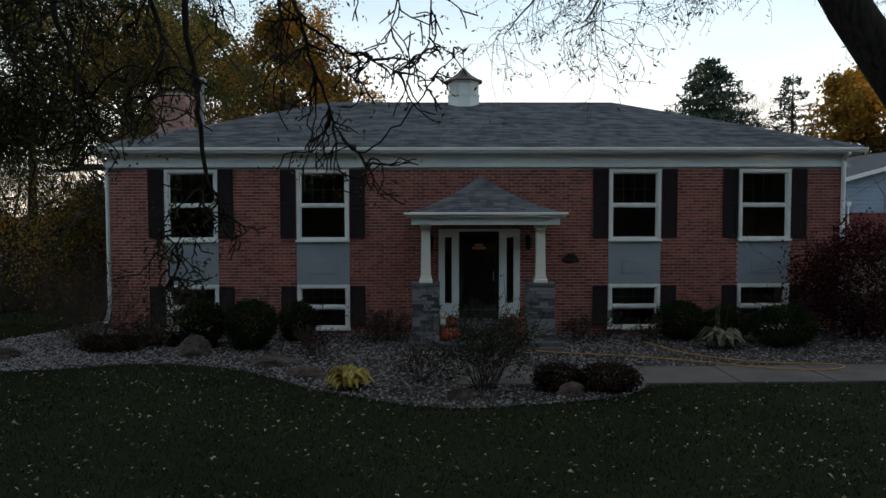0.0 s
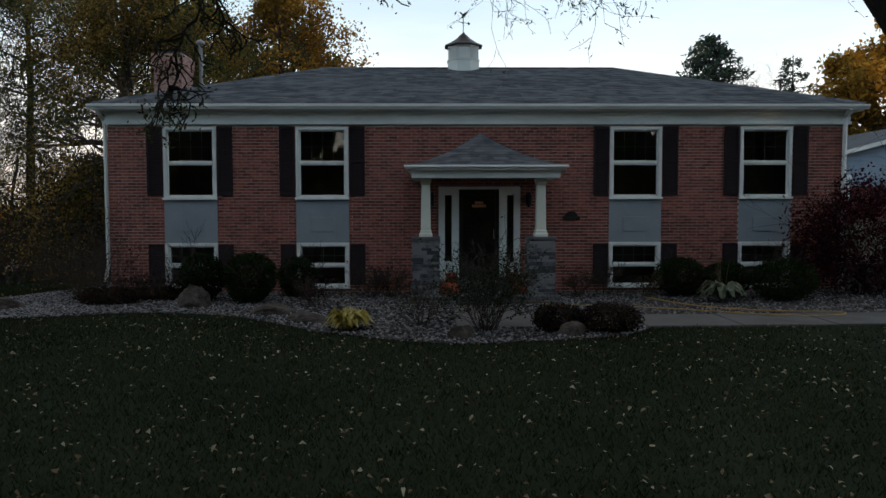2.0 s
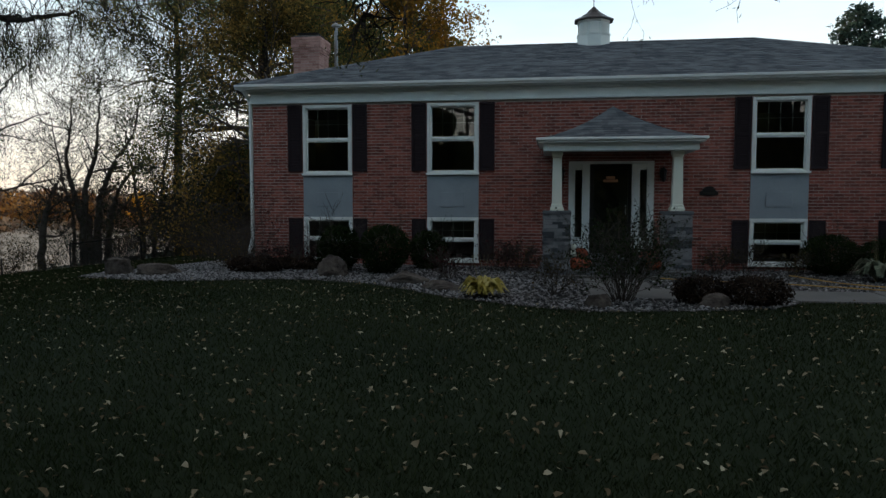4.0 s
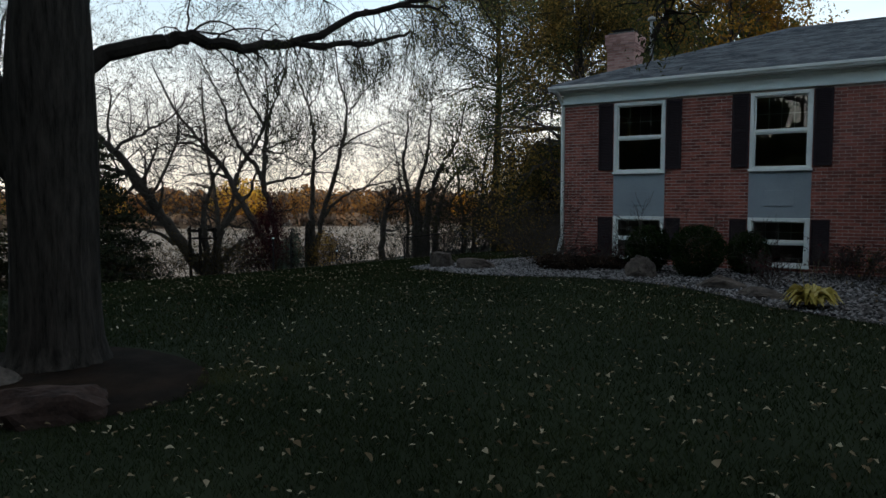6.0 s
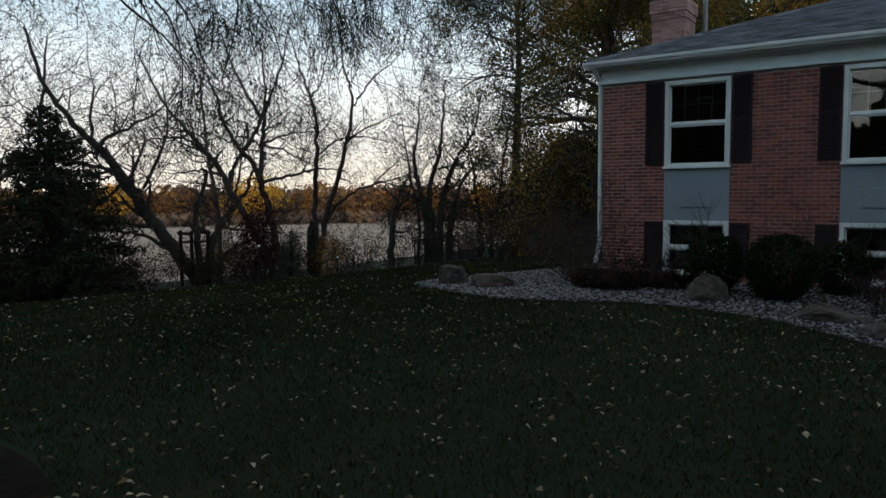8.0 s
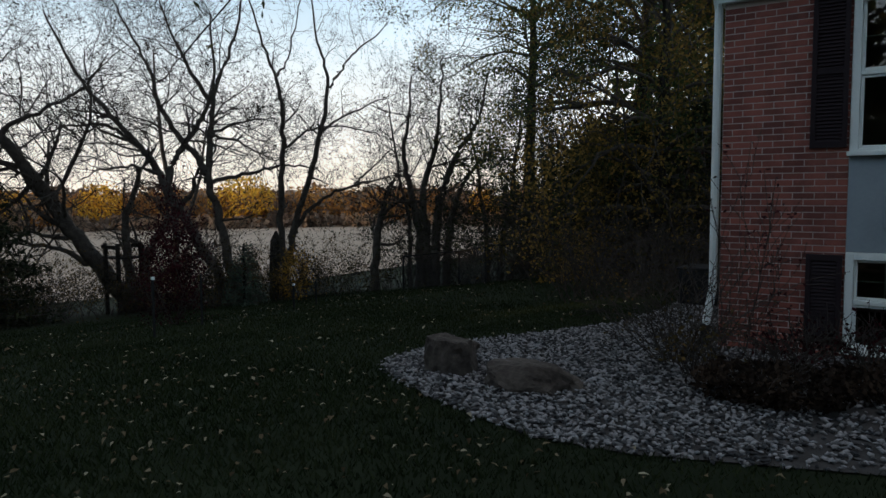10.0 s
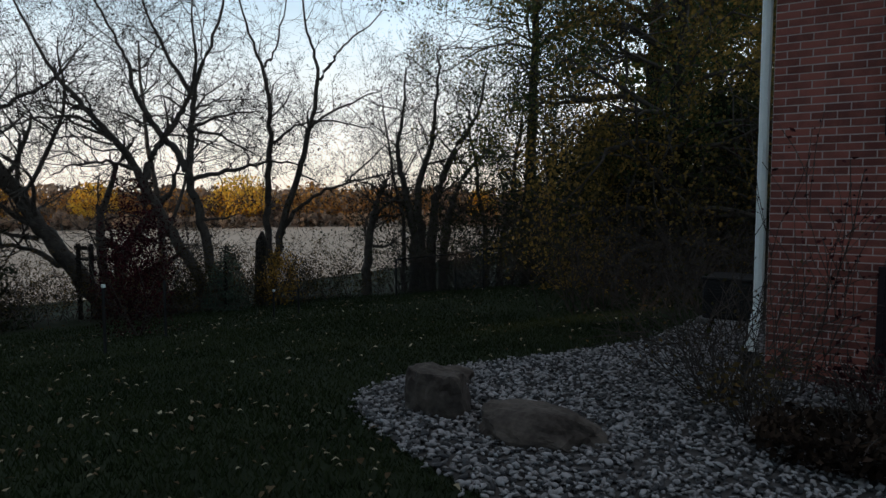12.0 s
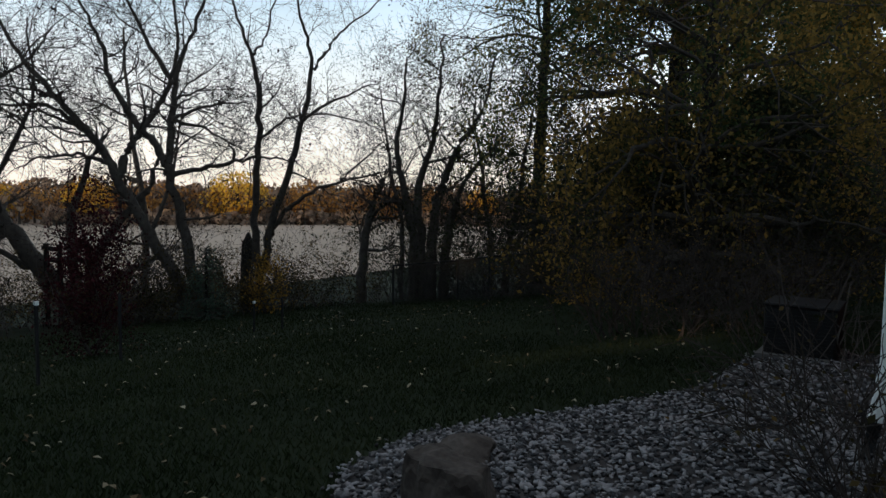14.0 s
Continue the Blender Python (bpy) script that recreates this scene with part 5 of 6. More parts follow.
# the long bough over the lawn with its hanging sprays
bough, tips = Geo(), []
for pts, r0, r1, cnt, ln in (
    ([(-8.0, 4.6, tz + 4.4), (-6.6, 4.8, 5.4), (-5.0, 4.6, 5.65), (-3.8, 4.2, 5.25), (-2.8, 3.9, 4.95), (-2.1, 3.7, 4.85), (-1.5, 3.55, 4.72), (-1.1, 3.45, 4.55)], 0.12, 0.007, 46, 0.42),
    ([(-2.9, 3.9, 4.95), (-2.4, 3.7, 4.7), (-2.1, 3.55, 4.2), (-2.0, 3.45, 3.8), (-1.95, 3.4, 3.55)], 0.03, 0.004, 30, 0.3),
    ([(-2.4, 3.8, 4.9), (-1.9, 3.6, 4.5), (-1.7, 3.5, 4.0), (-1.62, 3.4, 3.7), (-1.5, 3.4, 3.5)], 0.025, 0.004, 22, 0.28),
    ([(-1.7, 3.6, 4.75), (-1.4, 3.55, 4.4), (-1.25, 3.45, 3.95), (-1.2, 3.4, 3.7), (-1.22, 3.35, 3.5)], 0.02, 0.003, 9, 0.24),
    ([(-1.1, 3.45, 4.55), (-0.85, 3.4, 4.3), (-0.72, 3.35, 4.0), (-0.6, 3.3, 3.8)], 0.014, 0.003, 5, 0.2),
    ([(-0.8, 3.35, 4.4), (-0.5, 3.3, 4.28), (-0.3, 3.3, 4.12), (-0.12, 3.3, 4.0)], 0.01, 0.002, 8, 0.25),
    ([(-3.4, 4.1, 5.1), (-2.9, 3.8, 4.7), (-2.6, 3.7, 4.1), (-2.5, 3.6, 3.65)], 0.03, 0.004, 34, 0.34),
):
    P, rad = limb(bough, rng, pts, r0, r1, 8, 0.012)
    sprout(bough, tips, rng, P, rad * 0.3, cnt, ln, 3, (3, 3, 3), 0.9, -0.2, 0.35 if r0 < 0.1 else 0.5, 0.2)
for pts, r0, cnt, ln in (
    ([(-1.5, 3.55, 4.7), (-1.2, 3.6, 4.2), (-1.13, 3.6, 3.61), (-1.11, 3.6, 3.4), (-1.08, 3.6, 3.17), (-1.14, 3.6, 3.02), (-1.25, 3.6, 2.86), (-1.27, 3.6, 2.76), (-1.25, 3.6, 2.67)], 0.016, 16, 0.16),
    ([(-1.09, 3.6, 3.2), (-1.04, 3.6, 3.11), (-1.0, 3.6, 3.02), (-0.97, 3.6, 2.9)], 0.008, 6, 0.12),
    ([(-1.0, 3.45, 4.5), (-0.72, 3.5, 4.2), (-0.66, 3.5, 3.96), (-0.6, 3.5, 3.74), (-0.53, 3.5, 3.56), (-0.47, 3.5, 3.39), (-0.39, 3.5, 3.29), (-0.33, 3.5, 3.24)], 0.012, 18, 0.18),
    ([(-0.63, 3.5, 3.9), (-0.56, 3.5, 3.81), (-0.44, 3.5, 3.74), (-0.31, 3.5, 3.69), (-0.18, 3.5, 3.64), (-0.1, 3.5, 3.71)], 0.008, 14, 0.18),
    ([(-0.47, 3.5, 3.39), (-0.36, 3.4, 3.26), (-0.24, 3.4, 3.37), (-0.11, 3.4, 3.49), (-0.05, 3.4, 3.6), (0.01, 3.4, 3.67), (0.07, 3.4, 3.72)], 0.005, 4, 0.08),
):
    P, rad = limb(bough, rng, pts, r0, 0.002, 6, 0.006)
    sprout(bough, tips, rng, P, rad * 0.4, cnt, ln, 3, (3, 2, 2), 0.9, -0.25, 0.3, 0.25)
part("bough", bough, M_DARKTWIG, near, "long drooping bough")
tp = tip_points(rng, tips, 26, 0.04)
tp = tp[rng.random(len(tp)) < np.clip(0.08 - 0.8 * (tp[:, 0] + 0.9), 0.08, 1.0)]
part("bough_foliage", leaf_mesh("bough_foliage", rng, tp, 0.024, 0.4, 0.9), M_LOCUST, near)

mulch = Geo()
MX, MY = -7.5, 4.05
ring = [(MX + (1.72 + 0.1 * math.sin(3 * w)) * math.cos(w), MY + (1.36 + 0.09 * math.cos(2 * w)) * math.sin(w)) for w in np.linspace(0, 2 * math.pi, 33)[:-1]]
mulch.v = [(MX, MY, g(MX, MY) + 0.07)] + [((x + MX) / 2, (y + MY) / 2, g((x + MX) / 2, (y + MY) / 2) + 0.05) for x, y in ring] + [(x, y, g(x, y) + 0.012) for x, y in ring]
for k in range(32):
    j = (k + 1) % 32
    mulch.f += [(0, 1 + k, 1 + j), (1 + k, 33 + k, 33 + j, 1 + j)]
tagged(part("mulch_ring", mulch, M_MULCH, smooth=True), "ring of dark bark mulch round the big tree", "mulch", kind="structure")

# ---- leaning tree at the other side of the lawn ----
rng = np.random.default_rng(105)
lean = root("leaning_tree", "leaning tree with a dark trunk and fine hanging twigs", "tree")
lt = Geo()
barked(lt, [(9.05, 10.1, 0.0), (8.85, 10.1, 0.4), (8.25, 10.05, 1.6), (7.4, 10.0, 3.0), (6.43, 10.0, 4.45), (5.5, 10.0, 5.75), (4.85, 10.0, 6.8), (4.4, 10.0, 8.2)], [0.48, 0.37, 0.33, 0.31, 0.29, 0.27, 0.24, 0.17], 18, 9)
part("trunk", lt, M_BARK, lean, smooth=True)
twigs, tips = Geo(), []
for pts, r0, r1, cnt in (
    ([(4.75, 10, 7.1), (4.2, 10.3, 7.2), (3.1, 10.6, 6.9), (2.5, 10.8, 6.3), (2.1, 10.9, 5.7)], 0.06, 0.008, 26),
    ([(4.65, 10, 7.4), (4.5, 11.2, 7.8), (3.7, 12.3, 7.5), (2.8, 13.0, 7.0)], 0.05, 0.008, 26),
    ([(4.9, 10, 6.8), (5.8, 11.2, 7.5), (5.5, 12.6, 7.9), (4.9, 13.6, 7.6)], 0.05, 0.008, 26),
    ([(5.55, 10, 5.7), (6.9, 10.8, 6.6), (7.5, 11.8, 7.0)], 0.05, 0.008, 12),
    ([(3.4, 11.8, 7.6), (2.4, 12.4, 7.2), (1.6, 12.8, 6.6), (1.2, 12.9, 6.1)], 0.035, 0.006, 16),
):
    P, rad = limb(twigs, rng, pts, r0, r1, 7, 0.03)
    sprout(twigs, tips, rng, P, rad, cnt, 0.9, 3, (3, 3, 2), 0.9, -0.15, 0.2, 0.22)
part("crown", twigs, M_TWIG, lean)
part("foliage", leaf_mesh("foliage", rng, tip_points(rng, tips, 3, 0.05), 0.08, 0.3, 0.9), M_LOCUST, lean)

# ---- bare trees along the edge ----
def bare_tree(label, stems, seed, sprouts=20, reach=2.2, leaves=0, leaf_mat=None, mat=None, top_level=4):
    """Stems: (knees, base radius, tip radius)."""
    rng = np.random.default_rng(seed)
    top = root("bare_tree", label, "tree")
    wood, fine, tips = Geo(), Geo(), []
    for pts, r0, r1 in stems:
        P, rad = limb(wood, rng, pts, r0, r1, 9, 0.03)
        sprout(fine, tips, rng, P, rad, sprouts, reach, top_level, (4, 4, 3), 0.95, 0.07, 0.3, 0.2)
    part("trunk", wood, mat or M_TWIG, top, smooth=True)
    part("crown", fine, M_TWIG, top)
    if leaves:
        part("foliage", leaf_mesh("foliage", rng, tip_points(rng, tips, leaves, 0.06), 0.08, 0.5, 0.4), leaf_mat or M_BRUSHLEAF, top)
    return top


BARE = "leafless tree with spreading dark limbs by the field"
bare_tree("large spreading leafless tree with crossing limbs by the field", [
    ([(-24.5, 24.1, -1.9), (-24.56, 24.13, -1.18), (-24.75, 23.85, 0.45), (-24.88, 23.67, 1.52), (-25.04, 23.43, 2.54), (-24.97, 23.53, 3.79), (-24.92, 23.61, 4.83), (-24.79, 23.8, 5.87), (-24.5, 24.2, 6.9), (-24.2, 24.6, 9.2)], 0.2, 0.02),
    ([(-24.7, 23.9, -1.9), (-24.77, 23.82, -1.07), (-25.13, 23.3, 0.29), (-25.39, 22.91, 1.09), (-25.72, 22.43, 2.22), (-25.92, 22.13, 3.03), (-26.19, 21.72, 3.64), (-26.56, 21.18, 4.44), (-26.9, 20.69, 5.18), (-27.23, 20.2, 6.07), (-27.6, 19.7, 7.6)], 0.21, 0.02),
    ([(-25.75, 22.38, 2.3), (-25.62, 22.58, 2.99), (-25.44, 22.83, 3.63), (-25.14, 23.27, 4.26), (-24.95, 23.56, 5.0), (-24.84, 23.72, 6.04), (-24.9, 23.65, 7.9)], 0.14, 0.02),
    ([(-25.0, 23.48, 2.6), (-25.2, 23.2, 3.29), (-25.42, 22.86, 3.76), (-25.68, 22.48, 4.43), (-25.86, 22.21, 5.08), (-25.92, 22.13, 5.91), (-26.14, 21.8, 6.7), (-26.6, 21.2, 8.2)], 0.13, 0.02),
    ([(-25.06, 23.4, 2.5), (-24.7, 23.92, 2.54), (-24.24, 24.61, 2.76), (-23.83, 25.22, 2.95), (-23.39, 25.86, 3.04), (-22.98, 26.46, 2.94)], 0.09, 0.015),
    ([(-24.95, 23.56, 3.93), (-24.56, 24.13, 3.9), (-24.23, 24.62, 3.56), (-23.79, 25.26, 3.17)], 0.06, 0.012),
    ([(-24.93, 23.59, 4.05), (-24.51, 24.21, 4.37), (-24.12, 24.78, 4.61), (-23.73, 25.36, 4.6)], 0.06, 0.012),
    ([(-25.89, 22.18, 2.73), (-26.15, 21.8, 2.94), (-26.42, 21.39, 2.96), (-26.76, 20.89, 2.84), (-27.14, 20.33, 2.53)], 0.07, 0.012),
    ([(-26.17, 21.76, 3.59), (-26.57, 21.17, 4.17), (-26.98, 20.56, 4.25), (-27.43, 19.9, 4.06), (-27.87, 19.26, 3.83)], 0.07, 0.012),
    ([(-24.92, 23.6, 5.0), (-25.23, 23.15, 5.85), (-25.48, 22.77, 6.8), (-25.8, 22.3, 8.4)], 0.09, 0.015),
], 201, 15, 1.9, 1, M_DUSK)
bare_tree("slender leafless tree with two rising stems by the field", [
    ([(-24.8, 26.6, -2.0), (-24.81, 26.6, -1.38), (-24.89, 26.51, 0.49), (-24.87, 26.53, 2.05), (-24.83, 26.58, 3.6), (-24.77, 26.63, 4.75), (-24.87, 26.54, 5.7), (-25.01, 26.39, 6.54), (-25.24, 26.17, 7.38), (-25.6, 25.8, 9.2)], 0.16, 0.02),
    ([(-24.7, 26.7, -0.6), (-24.71, 26.69, -0.1), (-24.45, 26.95, 1.43), (-24.16, 27.24, 2.6), (-23.93, 27.47, 3.65), (-23.8, 27.6, 4.78), (-23.61, 27.79, 5.94), (-23.71, 27.69, 6.8), (-23.91, 27.49, 7.55), (-24.1, 27.3, 9.5)], 0.15, 0.02),
    ([(-24.92, 26.48, 6.26), (-24.65, 26.75, 6.81), (-24.51, 26.89, 7.7), (-24.2, 27.2, 9.4)], 0.05, 0.012),
    ([(-23.61, 27.79, 5.94), (-23.28, 28.12, 6.53), (-23.1, 28.3, 7.02), (-22.61, 28.78, 7.53), (-22.0, 29.3, 8.3)], 0.06, 0.012),
    ([(-23.87, 27.53, 4.24), (-23.32, 28.08, 4.87), (-22.74, 28.66, 5.2), (-22.06, 29.33, 5.61)], 0.06, 0.012),
    ([(-24.83, 26.58, 3.56), (-24.42, 26.99, 4.18), (-23.87, 27.53, 4.49), (-23.19, 28.21, 4.49), (-22.49, 28.9, 4.33), (-22.0, 29.39, 4.0)], 0.055, 0.012),
    ([(-24.62, 26.78, 0.49), (-24.2, 27.2, 1.47), (-23.76, 27.64, 1.96), (-23.06, 28.33, 2.33), (-22.36, 29.03, 2.63), (-21.72, 29.67, 2.74)], 0.09, 0.015),
    ([(-22.99, 28.4, 2.41), (-22.5, 28.89, 3.01), (-22.07, 29.32, 3.65), (-21.79, 29.6, 3.85)], 0.04, 0.01),
], 202, 8, 1.25)
bare_tree("leaning dark leafless tree at the edge of the lawn", [
    ([(-27.5, 22.6, -2.2), (-27.88, 22.09, -1.43), (-28.37, 21.38, -0.03), (-28.83, 20.72, 1.09), (-29.18, 20.22, 2.33), (-29.66, 19.52, 3.58), (-29.99, 19.03, 4.25), (-30.44, 18.39, 5.12), (-30.86, 17.77, 6.18), (-31.2, 17.3, 8.5)], 0.34, 0.04),
    ([(-28.32, 21.47, -0.39), (-28.87, 20.67, 0.3), (-29.41, 19.87, 0.48), (-30.0, 19.0, 0.7)], 0.11, 0.02),
    ([(-29.83, 19.28, 3.92), (-29.52, 19.72, 4.39), (-29.03, 20.43, 4.87), (-28.41, 21.33, 5.49), (-28.0, 21.9, 6.6)], 0.1, 0.015),
    ([(-29.0, 20.5, 1.8), (-28.6, 21.0, 3.2), (-28.3, 21.5, 4.6), (-28.4, 21.4, 6.8)], 0.1, 0.015),
    ([(-29.4, 19.9, 2.9), (-30.4, 18.4, 3.4), (-31.4, 17.0, 3.9)], 0.1, 0.02),
], 203, 18, 2.3, 1, M_DUSK)
bare_tree("low many-trunked leafless tree at the edge of the lawn", [
    ([(-26.85, 22.1, -2.2), (-26.84, 22.1, -1.44), (-26.76, 22.19, -0.13), (-26.43, 22.62, 0.92), (-25.89, 23.3, 1.87), (-25.62, 23.64, 2.94)], 0.26, 0.04),
    ([(-26.74, 22.22, -1.2), (-26.3, 22.77, -0.39), (-25.92, 23.26, -0.12), (-25.5, 23.8, 0.3)], 0.14, 0.03),
    ([(-27.0, 21.9, -2.2), (-27.02, 21.87, -1.43), (-27.09, 21.78, 0.11), (-27.12, 21.75, 1.28), (-26.82, 22.12, 2.68), (-26.46, 22.58, 3.74)], 0.22, 0.03),
], 210, 12, 1.3, 1, M_DUSK)
bare_tree("many-stemmed leafless tree behind the fence", [
    ([(-20.5, 29.0, -1.9), (-20.49, 29.0, -0.45), (-20.49, 29.0, 0.9), (-20.66, 28.89, 1.77), (-20.88, 28.74, 2.62), (-20.96, 28.69, 3.57), (-20.78, 28.81, 4.51), (-20.7, 28.85, 6.2)], 0.2, 0.02),
    ([(-20.2, 29.2, -1.9), (-20.22, 29.18, -0.45), (-20.33, 29.11, 1.1), (-20.41, 29.06, 2.15), (-20.15, 29.23, 3.0), (-19.99, 29.34, 3.76), (-19.83, 29.44, 5.08), (-19.77, 29.49, 6.9)], 0.2, 0.02),
    ([(-20.0, 29.3, -1.9), (-20.04, 29.3, -0.45), (-19.96, 29.36, 0.9), (-19.87, 29.42, 2.05), (-19.49, 29.68, 3.04), (-19.26, 29.83, 3.76), (-18.67, 30.23, 4.61), (-18.4, 30.4, 6.4)], 0.22, 0.02),
    ([(-19.7, 29.5, -1.9), (-19.67, 29.55, -0.45), (-19.61, 29.59, 1.0), (-19.36, 29.76, 2.05), (-18.95, 30.04, 2.81), (-18.35, 30.44, 3.57)], 0.2, 0.02),
    ([(-20.8, 28.8, -1.9), (-20.8, 28.8, -0.45), (-20.79, 28.8, 1.29), (-21.04, 28.63, 2.43), (-21.19, 28.53, 3.95), (-21.41, 28.39, 5.26)], 0.1, 0.015),
    ([(-21.9, 28.1, -1.9), (-21.82, 28.11, -0.45), (-21.69, 28.2, 0.9), (-21.49, 28.33, 1.86), (-21.26, 28.48, 2.47)], 0.2, 0.05),
], 204, 15, 1.5, 1, M_DUSK)
bare_tree(BARE, [
    ([(-33.0, 17.0, -2.4), (-33.0, 17.0, 1.0), (-33.3, 16.6, 3.5), (-33.6, 16.2, 8.0)], 0.22, 0.03),
    ([(-32.9, 17.1, 0.2), (-32.2, 17.8, 2.6), (-31.9, 18.1, 5.0), (-31.6, 18.4, 8.5)], 0.16, 0.02),
], 205, 30, 2.8, 3, M_LOCUST)
bare_tree(BARE, [
    ([(-36.0, 30.0, -3.0), (-36.0, 30.0, 1.5), (-36.4, 29.6, 4.5), (-36.4, 29.4, 9.0)], 0.2, 0.03),
    ([(-35.9, 30.2, 0.0), (-35.2, 30.9, 2.5), (-34.8, 31.2, 6.0)], 0.12, 0.02),
], 206, 16, 2.2)
bare_tree(BARE, [
    ([(-31.0, 12.0, -2.2), (-30.8, 12.2, 2.0), (-30.6, 12.0, 5.5), (-30.2, 11.8, 9.5)], 0.26, 0.03),
    ([(-30.9, 12.2, 0.5), (-29.9, 13.6, 3.0), (-29.4, 14.3, 6.5), (-29.2, 14.6, 9.0)], 0.16, 0.02),
    ([(-30.7, 12.3, 2.2), (-31.6, 11.0, 4.0), (-32.0, 10.4, 7.5)], 0.14, 0.02),
], 207, 34, 2.8, 4, M_LOCUST)
bare_tree("dense many-stemmed leafless tree behind the fence", [
    ([(-18.0, 29.6, -1.6), (-18.0, 29.6, 0.6), (-18.3, 29.5, 2.4), (-18.5, 29.4, 4.2)], 0.13, 0.02),
    ([(-17.7, 29.7, -1.6), (-17.4, 29.7, 0.8), (-17.1, 29.8, 2.6), (-16.8, 29.8, 4.6)], 0.13, 0.02),
    ([(-17.6, 29.7, -1.6), (-16.7, 30.1, 0.4), (-16.1, 30.3, 2.0), (-15.6, 30.5, 3.4)], 0.11, 0.02),
    ([(-16.0, 29.5, -1.5), (-15.9, 29.5, 0.6), (-15.5, 29.5, 2.2), (-15.6, 29.5, 3.8)], 0.09, 0.015),
], 209, 17, 1.7, 3, M_CEDAR)
dead = part("tree_stump", Geo().tube([(-24.55, 25.86, -2.0), (-24.55, 25.86, -0.4), (-24.53, 25.87, 0.4), (-24.5, 25.9, 0.75)], [0.24, 0.2, 0.18, 0.04], 9), M_BARK)
tagged(dead, "broken dead tree stump among the brush", "tree stump")

# ---- leafy trees ----
def leafy_tree(name, label, x, y, h, crown_r, seed, leaf_mat, leaf=0.16, limbs=26, per=10, low=0.25, droop=0.5, trunk_r=0.35, last=3, kids=(4, 4, 3), gap=-1.0):
    rng = np.random.default_rng(seed)
    z0 = g(x, y)
    top = root(name, label, "tree")
    wood, fine, tips = Geo(), Geo(), []
    P, rad = limb(wood, rng, [(x, y, z0 - 0.3), (x, y, z0 + h * 0.3), (x + 0.2, y, z0 + h * 0.6), (x, y + 0.2, z0 + h * 0.95)], trunk_r, 0.04, 10, 0.03)
    part("trunk", wood, M_BARK, top, smooth=True)
    for k in range(limbs):
        f = low + (1 - low) * (k + rng.random()) / limbs
        a = k * 2.4 + rng.uniform(-0.4, 0.4)
        i = min(int(f * (len(P) - 1)), len(P) - 2)
        reach = crown_r * math.sin(math.pi * min(0.95, 0.22 + 0.72 * (f - low) / (1 - low))) * rng.uniform(0.75, 1.1)
        d = np.array((math.cos(a), math.sin(a), 0.35 + 0.5 * f - 0.35 * (f < 0.5)))
        grow(fine, tips, rng, P[i], d, reach * 0.62, max(rad[i] * 0.4, 0.03), 1, last, kids, 0.8, 0.02 - droop * 0.12, 0.15)
    part("crown", fine, M_TWIG, top)
    tips = [P for P in tips if noise.noise(Vector(P[-1]) * 0.32 + Vector((seed, 0, 0))) > gap]
    part("foliage", leaf_mesh("foliage", rng, tip_points(rng, tips, per, 0.26), leaf, 0.6, droop * 0.5), leaf_mat, top)
    return top


leafy_tree("oak_tree", "tall dark green and golden tree behind the house corner", -13.2, 31.3, 15.5, 6.4, 301, M_OAKLEAF, 0.09, 60, 190, 0.2, 0.8, 0.42, gap=-0.5)
leafy_tree("oak_tree", "tall dark green tree at the edge of the back lawn", -18.4, 33.4, 15, 6.8, 302, M_OAKLEAF, 0.085, 46, 240, 0.58, 0.8, 0.3, gap=0.1)
leafy_tree("golden_tree", "tall tree with golden brown autumn leaves behind the house", -8.2, 39.0, 13.2, 6.0, 303, M_GOLDLEAF, 0.17, 52, 80, 0.2, 0.3, 0.4, gap=-0.2)
leafy_tree("autumn_tree", "olive and golden autumn tree behind the back lawn", -11.3, 27.0, 9.5, 4.8, 304, M_OLIVE, 0.1, 54, 105, 0.1, 0.7, 0.3, gap=-0.15)
leafy_tree("dark_tree", "dark leafy tree behind the oaks", -14.4, 44.0, 15.0, 6.5, 312, M_OAKLEAF, 0.34, 40, 34, 0.12, 0.5, 0.4)
leafy_tree("dark_tree", "dark leafy tree behind the oaks", -9.0, 47.0, 13.0, 5.5, 313, M_OAKLEAF, 0.34, 36, 34, 0.12, 0.5, 0.4)
leafy_tree("maple_tree", "orange autumn maple beyond the neighbouring house", 25.4, 38.5, 12.0, 4.4, 305, M_GOLDLEAF, 0.27, 40, 55, 0.2, 0.2, 0.3)
leafy_tree("maple_tree", "orange autumn maple beyond the neighbouring house", 23.2, 40.5, 10.2, 3.0, 311, M_GOLDLEAF, 0.24, 32, 40, 0.2, 0.2, 0.24)
leafy_tree("maple_tree", "small thin golden tree in the distance", 22.6, 43.0, 7.0, 1.6, 306, M_GOLDLEAF, 0.22, 22, 8, 0.35, 0.2, 0.2)
leafy_tree("cedar_tree", "dark dense evergreen beside the back lawn", -10.4, 29.0, 4.2, 2.4, 307, M_CEDAR, 0.12, 44, 40, 0.05, 0.5, 0.2)
leafy_tree("cedar_tree", "dark dense evergreen beside the back lawn", -13.6, 29.4, 4.0, 2.5, 308, M_CEDAR, 0.12, 44, 40, 0.05, 0.5, 0.2)
leafy_tree("dark_tree", "dark leafy tree at the edge of the field", -34.0, 13.0, 8.0, 3.6, 309, M_OAKLEAF, 0.16, 40, 22, 0.1, 0.5, 0.25)


